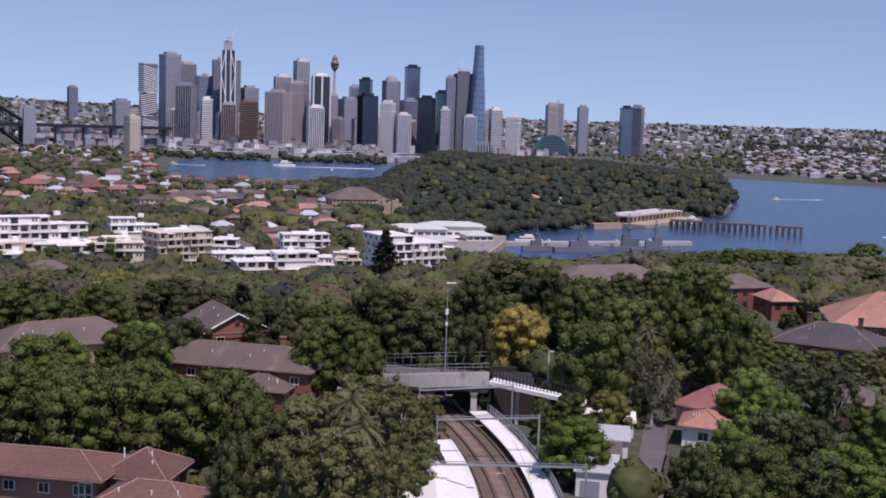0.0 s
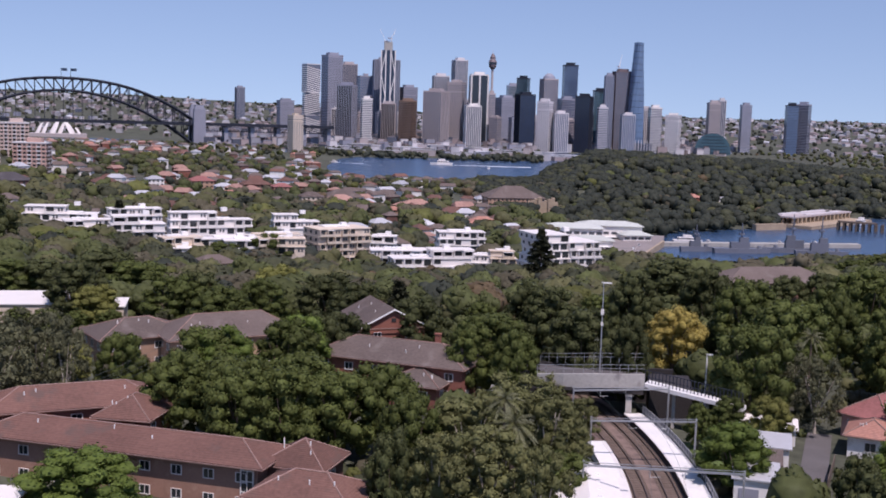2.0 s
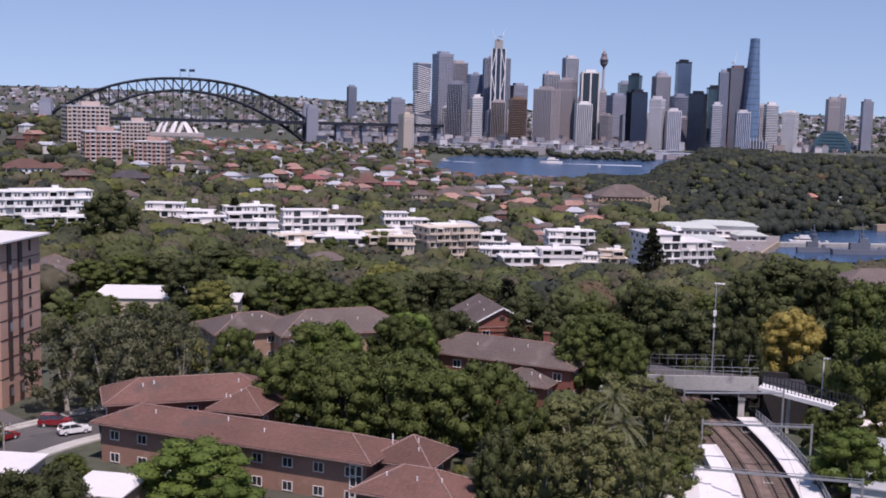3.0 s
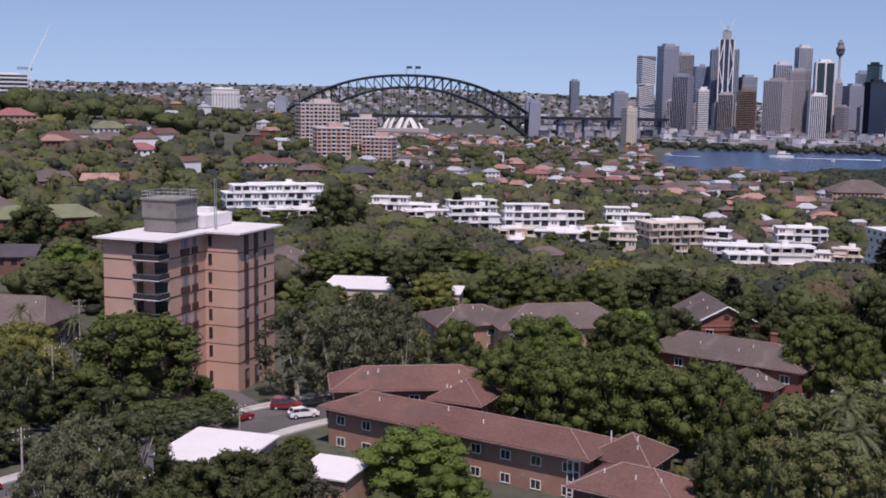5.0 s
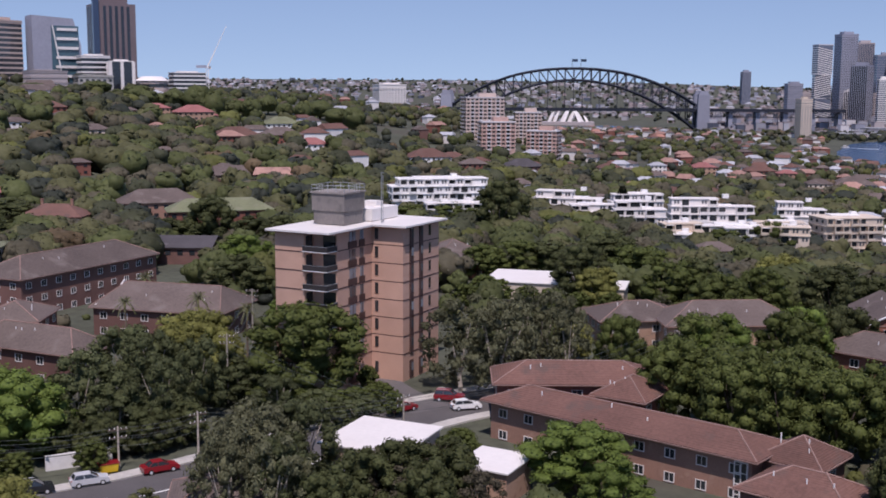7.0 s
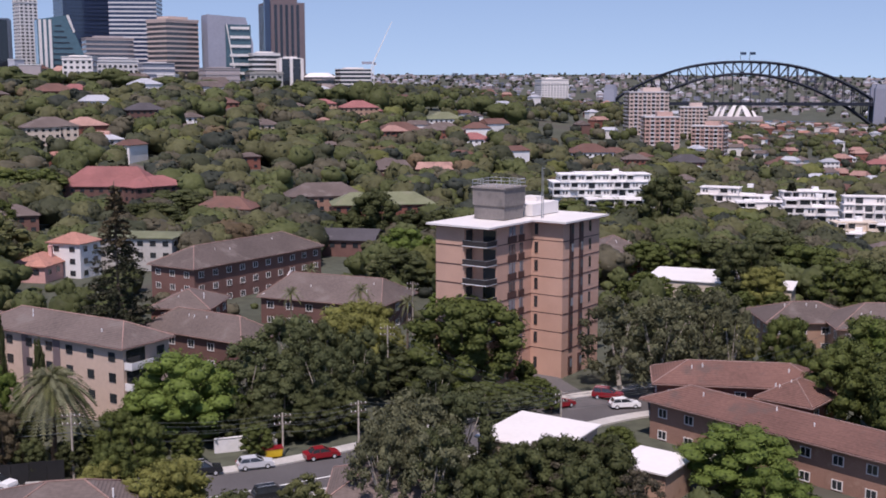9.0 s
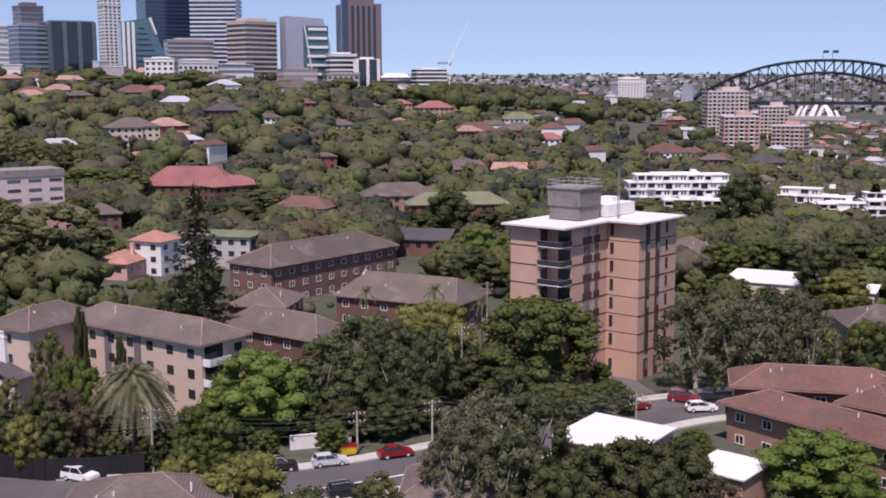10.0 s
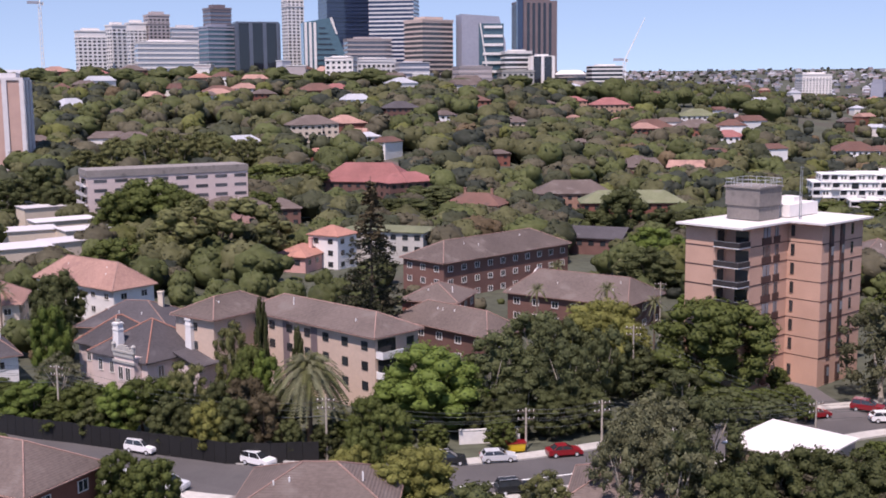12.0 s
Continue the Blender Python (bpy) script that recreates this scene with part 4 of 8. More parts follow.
terrace(-15.8, 449.7, 26.7, 21.4, 6, 30, "white", step=0.9, clear=60, z=-20.5)
def marina_shed(x, y, w, d, h, turn):
    """A broad white hall with a low hipped sheet roof, an eaves band and a dark glazed strip."""
    z = height(x, y)
    ob = thing("marina_building", x, y, z, turn, "broad low white marina building with a pale hipped roof", "hall")
    part("wall", Shape().box(0, 0, -4, w, d, h + 4), "white", ob)
    part("roof", Shape().hip(w, d, h + 0.3, 2.6, 1.2, 0.5), "hall_roof", ob)
    for k in range(max(1, int(h / 4))):
        strip_at = 1.2 + k * 4
        for i in range(int(w / 5)):
            part("window", Shape().box((i + 0.5) * w / int(w / 5) - w / 2, -d / 2 - 0.04, strip_at, 3.6, 0.15, 1.8), "dim_pane", ob)
    part("canopy", Shape().box(0, -d / 2 - 1.4, 3.4, w * 0.8, 2.8, 0.3), "pale", ob)
    plot(x, y, 0.5 * math.hypot(w, d), 40, 3)
    return ob


marina_shed(-19.3, 759.8, 40, 20, 9, 9)
marina_shed(5.6, 800.0, 44, 20, 11, 8)
marina_shed(-5.5, 720.0, 26, 16, 7, 8)
marina_shed(23.5, 789.7, 20, 14, 8, 18)
terrace(-178.5, 418.5, 20.0, 9.0, 2, 30, "white", pent=0.6, z=-6.0, clear=14)
terrace(-132.7, 411.0, 15.5, 8.0, 2, 26, "white", pent=0, z=-9.6, clear=14)
terrace(-119.0, 413.1, 17.0, 8.0, 2, 20, "cream", pent=0, z=-8.4, clear=14)
terrace(-81.2, 447.5, 20.0, 9.0, 2, 15, "white", pent=0, z=-15.0, clear=14)
terrace(-46.5, 467.8, 15.0, 8.0, 3, 10, "white", pent=0, z=-21.0, clear=20)
terrace(-39.7, 468.3, 10.8, 6.5, 3, 15, "cream", pent=0, z=-19.0)
terrace(-263.1, 401.5, 41.4, 12.4, 4, 45, "pale", pent=0, z=-2.7)
terrace(-229.4, 363.7, 24.8, 7.4, 3, 42, "white", pent=0, z=-5.1)

# flats and houses nearby
house(-69.2, 140.9, 22.0, 8.5, 3, 32.4, "brown_roof", "red_brick", z=-2.7, fine=True, win=(1.4, 1.25), bay=4.0, clear=12, rise=2.2)
house(-59.9, 139.5, 6.8, 8.0, 3, 0, "brown_roof", "red_brick", z=-3.2, fine=True, win=(1.4, 1.25), bay=4.0, clear=12, rise=2.2)
house(-33.4, 127.4, 7.0, 7.0, 3, -8.8, "brown_roof", "dark_brick", z=-4.1, fine=True, win=(1.4, 1.25), bay=4.0, clear=12, rise=2.4)
house(-30.2, 118.2, 11.7, 8.0, 3, -9.2, "brown_roof", "dark_brick", z=-4.8, fine=True, win=(1.4, 1.25), bay=4.0, clear=12, rise=2.3)
house(-32.4, 184.0, 26.5, 11.0, 2, -12.7, "grey_roof", "red_brick", z=-0.4, fine=True, win=(1.4, 1.25), bay=4.0, clear=12, rise=2.6, chimney=1)
house(-27.6, 177.5, 9.0, 9.0, 1, -12.7, "grey_roof", "red_brick", z=0.2, fine=True, win=(1.4, 1.25), bay=4.0, clear=12, rise=2.0)
gabled_house(-40.7, 210.9, 15.2, 12.3, -61.9, 0.3)
house(-84.1, 197.0, 16.4, 12.0, 2, 41, "grey_roof", "tan_brick", z=-1.8, fine=True, win=(1.4, 1.25), bay=4.0, clear=12, rise=2.6)
house(-68.0, 201.1, 24.7, 12.0, 2, 37, "grey_roof", "tan_brick", z=-1.5, fine=True, win=(1.4, 1.25), bay=4.0, clear=12, rise=3.4)
house(-156.7, 246.3, 13.5, 14.0, 2, 55, "grey_roof", "red_brick", z=-1.8, fine=True, win=(1.4, 1.25), bay=4.0, clear=12)
gablet = house(-159.3, 151.3, 25.8, 15.0, 2, 17.8, "grey_roof", "dark_brick", z=-0.6, fine=True, win=(1.4, 1.25), bay=4.0, clear=12, rise=3.8, ridge=0.45)
part("gable_end", Shape().add([(-10.4, -3.9, 7.3), (-10.4, 3.9, 7.3), (-10.4, 0, 9.9), (-10.0, -3.9, 7.3), (-10.0, 3.9, 7.3), (-10.0, 0, 9.9)],
     [(2, 1, 0), (3, 4, 5), (0, 1, 4, 3), (1, 2, 5, 4), (2, 0, 3, 5)]), "slate_roof", gablet)
for sy in (-1, 1):
    part("barge_board", Shape().tube((-10.6, sy * 4.3, 7.1), (-10.6, 0, 10.05), 0.14, 0.14, 4), "white", gablet)
part("flashing", Shape().tube((-12.6, -7.4, 6.35), (-10.7, -4.2, 7.15), 0.12, 0.12, 4), "white", gablet)
house(-155.2, 117.0, 23.0, 8.5, 2, 7.6, "grey_roof", "dark_brick", z=-1.5, fine=True, win=(1.4, 1.25), bay=4.0, clear=12, rise=3.2)
house(-175.6, 128.1, 10.8, 12.0, 2, 35, "grey_roof", "red_brick", z=-0.8, fine=True, win=(1.4, 1.25), bay=4.0, clear=12, rise=2.6)
house(-201.7, 161.4, 41.4, 12.8, 3, 97.7, "grey_roof", "dark_brick", z=-0.8, fine=True, win=(1.4, 1.25), bay=4.0, clear=12, rise=3.6)
house(-228.1, 221.7, 16.6, 14.0, 1, 31, "slate_roof", "dark_brick", z=0.6, rise=2.4, gable=True, clear=40)
house(-306.9, 285.0, 27.7, 14.0, 2, 55, "grey_roof", "brown_brick", z=0.2, rise=4.4, clear=14)
house(-263.0, 270.7, 33.4, 12.0, 2, 51, "green_roof", "red_brick", z=1.2, rise=3.6, clear=20)
house(-304.7, 239.1, 19.8, 12.0, 2, 30, "brown_roof", "brown_brick", z=-0.6, rise=3.6, chimney=2, clear=14)
house(-185.8, 71.2, 15.9, 12.0, 1, 44, "slate_roof", "cream", z=3.1, fine=True, rise=3.4, chimney=1, clear=12)
house(-226.3, 77.8, 26.9, 9.5, 2, 14.6, "pink_roof", "pale", z=1.0, fine=True, win=(1.4, 1.25), bay=4.0, clear=12, rise=4.4)
house(-221.9, 58.0, 8.6, 13.0, 2, 67, "pink_roof", "cream", z=0.2, fine=True, win=(1.4, 1.25), bay=4.0, clear=12, rise=3.0)
house(-183.2, 46.2, 5.4, 12.0, 2, 85, "slate_roof", "pale", z=-0.8, fine=True, win=(1.4, 1.25), bay=4.0, clear=12, rise=2.6)
house(-121.6, 30.2, 19.0, 10.6, 2, 28, "grey_roof", "red_brick", z=0.2, fine=True, win=(1.4, 1.25), bay=4.0, clear=12, rise=3.4)
house(-97.6, 55.9, 15.4, 12.0, 2, 51, "grey_roof", "red_brick", z=-1.2, fine=True, win=(1.4, 1.25), bay=4.0, clear=12, rise=3.0)
house(-81.2, 83.8, 11.0, 9.0, 1, 41, "grey_roof", "cream", z=0.7, fine=True, win=(1.4, 1.25), bay=4.0, clear=12, rise=2.4)
house(-371.8, 238.1, 35.1, 16.0, 2, 39, "red_roof", "dark_brick", z=3.2, rise=6.8, clear=40)
house(-359.2, 246.7, 21.5, 12.0, 2, 88, "red_roof", "dark_brick", z=3.2, rise=3.4, clear=40)
house(-249.0, 138.8, 9.0, 12.0, 1, 31, "orange_roof", "pink", z=1.0, rise=2.4, chimney=1, clear=30)
house(-247.5, 147.2, 9.0, 8.0, 3, 22, "orange_roof", "pale", z=-0.4, rise=2.2, clear=30)
house(-247.3, 164.8, 23.2, 12.0, 2, 33, "green_roof", "concrete", z=2.4, rise=0.8, clear=20)
house(-338.2, 160.7, 15.8, 13.0, 2, 72, "grey_roof", "pink", z=1.2, rise=3.2, clear=30)
house(-332.8, 177.9, 13.4, 12.0, 2, 62, "grey_roof", "dark_brick", z=0.2, rise=3.0, clear=30)
house(79.3, 225.9, 20.1, 14.0, 1, -30, "slate_roof", "dark_brick", z=1.3, fine=True, rise=3.6, chimney=2, clear=25)
house(95.1, 241.4, 22.5, 20.2, 2, -11.2, "orange_roof", "red_brick", z=0.6, fine=True, rise=6.0, clear=25)
house(43.1, 173.5, 7.2, 10.0, 1, -42, "red_roof", "pink", z=0.5, fine=True, rise=2.8, clear=15)
house(39.6, 163.5, 6.0, 7.0, 1, -17, "orange_roof", "pale", z=0.1, fine=True, rise=1.8, clear=15)
house(46.1, 313.2, 31.3, 14.0, 2, 21, "grey_roof", "brown_brick", z=-1.8, rise=3.4, clear=5)
house(79.8, 303.3, 13.4, 12.0, 2, 21, "grey_roof", "red_brick", z=-1.3, rise=3.0, clear=40)
house(86.3, 290.5, 6.7, 10.0, 1, 12, "orange_roof", "red_brick", z=0.1, rise=2.4, clear=40)
house(66.7, 179.8, 6.4, 9.0, 1, -20, "grey_roof", "dark_brick", z=0.7, rise=2.2, clear=25)

# houses on the far slopes
house(-358.0, 780.4, 17.6, 12.3, 2, 40, "brown_roof", "cream", clear=22)
house(-332.1, 769.7, 8.1, 5.6, 1, 38, "grey_roof", "pale", clear=22)
house(-341.6, 833.5, 13.0, 9.1, 2, 37, "metal_roof", "white", clear=22)
house(-348.2, 886.6, 11.4, 8.0, 2, 36, "metal_roof", "pale", clear=22)
house(-271.3, 731.5, 14.2, 9.9, 2, 35, "metal_roof", "white", clear=22)
house(-333.7, 933.4, 18.3, 12.8, 2, 35, "pink_roof", "pale", clear=22)
house(-235.2, 757.0, 14.5, 10.1, 2, 32, "grey_roof", "pale", clear=22)
house(-198.9, 751.2, 12.5, 8.7, 2, 30, "brown_roof", "red_brick", clear=22)
house(-199.7, 860.1, 29.6, 20.8, 2, 28, "grey_roof", "pale", clear=22)
house(-170.0, 810.7, 9.8, 6.8, 2, 27, "orange_roof", "pale", clear=22)
house(-135.9, 810.4, 18.6, 13.0, 2, 25, "pink_roof", "red_brick", clear=22)
house(-101.7, 773.5, 19.3, 13.5, 2, 22, "brown_roof", "pale", clear=22)
house(-93.1, 774.6, 15.9, 11.1, 2, 22, "metal_roof", "white", clear=22)
house(-78.7, 739.5, 15.1, 10.6, 2, 21, "grey_roof", "pale", clear=22)
house(-298.6, 908.5, 11.4, 8.0, 2, 33, "grey_roof", "pale", clear=22)
house(-253.8, 879.3, 14.9, 10.4, 2, 31, "red_roof", "tan_brick", clear=22)
house(-109.9, 574.9, 9.1, 6.4, 2, 26, "grey_roof", "pale", clear=22)
house(-93.5, 609.3, 9.7, 6.8, 2, 24, "pink_roof", "pale", clear=22)
house(-85.4, 670.3, 12.2, 8.5, 2, 22, "metal_roof", "white", clear=22)
house(-188.3, 722.5, 7.1, 4.9, 1, 30, "brown_roof", "cream", clear=22)
house(-181.3, 778.2, 11.1, 7.8, 1, 28, "grey_roof", "red_brick", clear=22)
house(-248.5, 494.5, 25.4, 17.8, 2, 42, "slate_roof", "cream", clear=22)
house(-125.4, 355.8, 12.9, 9.0, 2, 34, "grey_roof", "cream", clear=22)
house(-434.9, 651.5, 21.1, 14.8, 2, 49, "pink_roof", "white", clear=22)
house(-414.5, 649.9, 19.1, 13.3, 2, 48, "brown_roof", "pale", clear=22)
house(-371.5, 607.0, 16.0, 11.2, 3, 46, "grey_roof", "red_brick", clear=22)
house(-364.7, 658.4, 25.1, 17.6, 3, 44, "slate_roof", "dark_brick", clear=22)
house(-345.6, 692.5, 11.7, 8.2, 2, 42, "grey_roof", "pale", clear=22)
house(-458.9, 555.2, 17.7, 12.4, 2, 55, "red_roof", "pink", clear=22)
house(-487.0, 558.1, 26.3, 18.4, 2, 56, "grey_roof", "red_brick", clear=22)
house(-493.4, 516.9, 17.6, 12.3, 2, 59, "pink_roof", "red_brick", clear=22)
house(-555.9, 529.6, 14.0, 9.8, 2, 61, "brown_roof", "cream", clear=22)
house(-581.0, 581.1, 22.2, 15.5, 2, 60, "red_roof", "tan_brick", clear=22)
house(-441.9, 415.7, 9.5, 6.6, 2, 62, "grey_roof", "red_brick", clear=22)
house(-101.4, 776.7, 16.0, 11.2, 2, 22, "metal_roof", "white", clear=22)
house(-74.0, 710.7, 19.1, 13.4, 2, 21, "orange_roof", "pink", clear=22)
house(-94.5, 655.6, 11.9, 8.3, 2, 23, "grey_roof", "pale", clear=22)
house(-133.4, 817.5, 20.5, 14.4, 2, 24, "pink_roof", "red_brick", clear=22)
house(-52.8, 679.1, 16.7, 11.7, 2, 19, "metal_roof", "white", clear=22)
house(-70.5, 898.0, 45.9, 32.1, 3, 19, "grey_roof", "tan_brick", clear=22)
house(-90.8, 899.8, 18.6, 13.0, 2, 21, "metal_roof", "cream", clear=22)
house(-97.0, 527.2, 14.1, 9.9, 3, 25, "grey_roof", "pale", clear=22)
house(-318.1, 869.9, 19.1, 13.4, 2, 35, "red_roof", "tan_brick", clear=22)
house(-276.8, 883.9, 23.1, 16.2, 2, 32, "brown_roof", "red_brick", clear=22)
house(-266.8, 710.2, 15.4, 10.8, 2, 36, "metal_roof", "white", clear=22)
house(-214.9, 824.2, 17.5, 12.2, 2, 30, "grey_roof", "cream", clear=22)
house(-191.9, 822.9, 21.0, 14.7, 2, 28, "pink_roof", "pale", clear=22)
house(83.5, 1079.1, 15.4, 10.8, 1, 11, "orange_roof", "red_brick", clear=22)
house(111.9, 1080.8, 8.4, 5.9, 1, 9, "metal_roof", "white", clear=22)
house(-685.6, 324.7, 23.7, 16.6, 2, 80, "brown_roof", "red_brick", clear=22)
house(-863.3, 335.5, 21.1, 14.8, 3, 84, "grey_roof", "red_brick", clear=22)
house(-896.3, 314.9, 23.7, 16.6, 2, 86, "red_roof", "cream", clear=22)
house(-1030.8, 329.9, 24.8, 17.4, 2, 87, "pink_roof", "red_brick", clear=22)
house(-674.9, 391.4, 26.1, 18.3, 2, 75, "brown_roof", "red_brick", clear=22)
house(-678.9, 409.3, 19.6, 13.7, 2, 74, "red_roof", "tan_brick", clear=22)
house(-556.4, 378.7, 20.9, 14.6, 3, 71, "slate_roof", "dark_brick", clear=22)
house(-515.7, 296.1, 23.5, 16.5, 3, 75, "grey_roof", "cream", clear=22)
house(-543.4, 433.1, 11.0, 7.7, 2, 66, "grey_roof", "red_brick", clear=22)
house(-572.0, 507.6, 10.6, 7.4, 2, 63, "grey_roof", "red_brick", clear=22)
house(-599.4, 557.3, 16.7, 11.7, 2, 62, "red_roof", "tan_brick", clear=22)
house(-577.5, 570.7, 25.4, 17.8, 3, 60, "red_roof", "tan_brick", clear=22)
house(-521.1, 484.7, 8.2, 5.8, 2, 62, "pink_roof", "cream", clear=22)
house(-494.2, 524.0, 30.3, 21.2, 2, 58, "brown_roof", "red_brick", clear=22)
house(-452.3, 545.8, 14.4, 10.0, 2, 55, "red_roof", "pale", clear=22)
house(-405.6, 330.7, 9.2, 6.4, 2, 66, "grey_roof", "red_brick", clear=22)
house(-447.7, 258.8, 7.9, 5.6, 2, 75, "orange_roof", "red_brick", clear=22)
house(-481.4, 307.8, 11.4, 8.0, 2, 72, "metal_roof", "pale", clear=22)
house(-535.0, 394.9, 13.4, 9.4, 2, 69, "grey_roof", "pale", clear=22)
house(-531.4, 609.6, 25.3, 17.7, 2, 56, "green_roof", "pale", clear=22)
house(-672.5, 317.5, 21.6, 15.1, 2, 80, "pink_roof", "red_brick", clear=22)
house(-495.6, 415.4, 15.8, 11.1, 2, 65, "grey_roof", "cream", clear=22)
house(-581.4, 454.1, 18.2, 12.7, 2, 67, "brown_roof", "red_brick", clear=22)
house(-665.1, 345.7, 15.2, 10.7, 2, 78, "grey_roof", "red_brick", clear=22)
house(-522.3, 525.2, 8.6, 6.0, 2, 60, "pink_roof", "cream", clear=22)
house(-413.3, 618.2, 28.0, 19.6, 3, 49, "brown_roof", "pale", clear=22)
house(-393.5, 373.5, 10.7, 7.5, 1, 61, "grey_roof", "tan_brick", clear=22)
house(-363.9, 178.7, 5.1, 3.6, 3, 79, "grey_roof", "pale", clear=22)
house(-320.4, 160.1, 11.4, 8.0, 3, 78, "grey_roof", "pink", clear=22)
house(-511.9, 288.6, 16.8, 11.8, 3, 76, "grey_roof", "cream", clear=22)
house(-697.7, 349.2, 19.3, 13.5, 2, 78, "pink_roof", "pale", clear=22)

# trees close by
tree(-59.1, 165.8, 13.0, 7.4, "round")
tree(-48.7, 173.6, 13.0, 6.2, "round")
tree(-55.6, 144.6, 12.9, 6.1, "round")
tree(-48.0, 146.0, 12.9, 7.3, "round")
tree(-39.4, 147.3, 12.9, 7.2, "round")
tree(-27.7, 145.0, 13.0, 6.6, "round")
tree(-32.4, 139.9, 12.9, 6.0, "round")
tree(-38.9, 138.6, 12.9, 6.1, "round")
tree(-45.2, 138.4, 12.9, 5.7, "round")
tree(-21.3, 130.8, 13.0, 4.4, "round")
tree(-43.6, 191.9, 11.9, 5.5, "deep")
tree(-21.2, 117.6, 11.9, 3.3, "deep")
tree(-14.9, 136.0, 11.9, 6.5, "gum")
tree(-10.3, 149.1, 11.9, 6.3, "gum")
tree(-5.4, 140.1, 12.0, 5.5, "gum")
tree(-10.7, 120.9, 12.0, 6.1, "gum")
tree(-15.9, 118.4, 11.9, 4.7, "gum")
tree(-4.8, 115.2, 12.0, 3.9, "gum")
tree(-17.6, 193.7, 13.0, 7.6, "round")
tree(-20.1, 181.3, 12.9, 5.1, "round")
tree(-12.4, 177.0, 13.0, 4.5, "round")
tree(-9.0, 219.9, 14.9, 7.4, "deep")
tree(-2.0, 190.6, 15.0, 7.4, "deep")
tree(-13.6, 222.3, 15.0, 5.6, "deep")
tree(5.5, 182.4, 14.9, 4.1, "deep")
tree(14.7, 208.4, 12.9, 6.5, "gold")
tree(17.1, 269.2, 17.0, 12.0, "deep")
tree(7.7, 228.9, 17.0, 6.4, "deep")
tree(22.5, 239.2, 16.9, 6.7, "deep")
tree(28.6, 220.9, 16.9, 8.1, "round")
tree(33.7, 197.9, 16.9, 7.8, "round")
tree(55.2, 240.8, 17.0, 8.6, "round")
tree(42.7, 213.2, 16.9, 6.1, "round")
tree(23.5, 172.3, 16.9, 6.8, "round")
tree(48.1, 187.6, 16.9, 5.4, "round")
tree(30.3, 180.6, 12.0, 5.1, "greygum")
tree(33.3, 172.1, 11.9, 4.4, "greygum")
tree(26.9, 176.1, 11.9, 4.5, "greygum")
tree(17.9, 141.3, 9.0, 5.2, "camphor")
tree(25.1, 161.9, 7.9, 3.7, "lime")
tree(19.5, 163.3, 7.0, 3.2, "round")
tree(15.0, 159.2, 6.9, 2.2, "round")
tree(-2.5, 145.9, 6.9, 3.3, "gum")
tree(-1.2, 158.6, 7.0, 2.7, "gum")
tree(-6.7, 173.8, 7.0, 3.9, "gum")
tree(42.7, 140.7, 11.0, 6.2, "duskygum")
tree(36.5, 135.9, 10.9, 4.3, "camphor")
tree(46.5, 137.0, 11.0, 4.8, "deep")
tree(36.6, 126.3, 10.9, 5.1, "round")
tree(54.2, 171.9, 10.9, 6.5, "duskygum")
tree(46.6, 166.1, 11.0, 5.3, "camphor")
tree(49.3, 132.4, 8.9, 5.9, "camphor")
tree(60.1, 152.4, 9.0, 4.6, "camphor")
tree(44.8, 129.3, 8.9, 4.6, "duskygum")
tree(48.4, 119.5, 8.9, 4.3, "camphor")
tree(29.8, 127.5, 9.9, 3.3, "deep")
tree(30.1, 120.2, 9.9, 4.1, "deep")
tree(32.8, 116.4, 9.9, 4.1, "round")
tree(59.7, 167.8, 11.9, 5.0, "duskygum")
tree(46.2, 147.9, 11.9, 3.9, "camphor")
tree(89.8, 415.4, 11.5, 7.1, "round")
tree(104.5, 442.8, 12.6, 8.6, "round")
tree(105.1, 406.6, 13.2, 8.4, "round")
tree(114.5, 404.1, 13.8, 8.0, "round")
tree(127.4, 415.9, 12.4, 8.7, "round")
tree(140.6, 427.5, 11.7, 9.5, "round")
tree(150.0, 424.3, 13.6, 8.5, "round")
tree(163.5, 435.3, 17.4, 9.9, "round")
tree(83.9, 421.7, 9.4, 7.2, "round")
tree(79.3, 443.0, 8.6, 7.0, "round")
tree(120.6, 349.8, 9.0, 9.3, "deep")
tree(132.9, 345.3, 10.9, 8.3, "deep")
tree(91.2, 358.6, 8.9, 8.3, "deep")
tree(109.5, 353.4, 7.8, 8.7, "deep")
tree(81.1, 361.0, 7.5, 7.4, "deep")
tree(-107.1, 128.3, 14.9, 10.1, "round")
tree(-193.0, 334.6, 22.6, 10.6, "deep", z=-6.5)
tree(-95.0, 129.4, 4.0, 2.9, "round")
tree(-96.0, 125.5, 4.0, 3.2, "round")
tree(-98.7, 122.6, 3.9, 4.0, "round")
tree(-103.4, 121.2, 4.0, 4.4, "round")
tree(-109.3, 122.0, 3.8, 4.6, "round")
tree(-90.5, 127.2, 3.9, 1.6, "round")
tree(-102.6, 137.0, 3.9, 1.9, "round")
tree(-112.8, 121.4, 6.9, 5.6, "duskygum")
tree(-118.4, 121.7, 7.0, 5.7, "duskygum")
tree(-119.8, 117.5, 6.8, 5.6, "duskygum")
tree(-102.8, 115.9, 6.9, 4.3, "duskygum")
tree(-124.8, 118.1, 7.0, 4.8, "duskygum")
tree(-91.5, 119.6, 5.0, 4.2, "duskygum")
tree(-97.1, 118.3, 4.9, 4.7, "duskygum")
tree(-128.9, 129.1, 10.9, 6.1, "lime")
tree(-124.7, 119.2, 11.0, 5.3, "lime")
tree(-189.0, 201.6, 11.9, 8.5, "camphor")
tree(-171.9, 191.2, 12.0, 5.7, "camphor")
tree(-89.9, 144.1, 14.9, 7.1, "greygum")
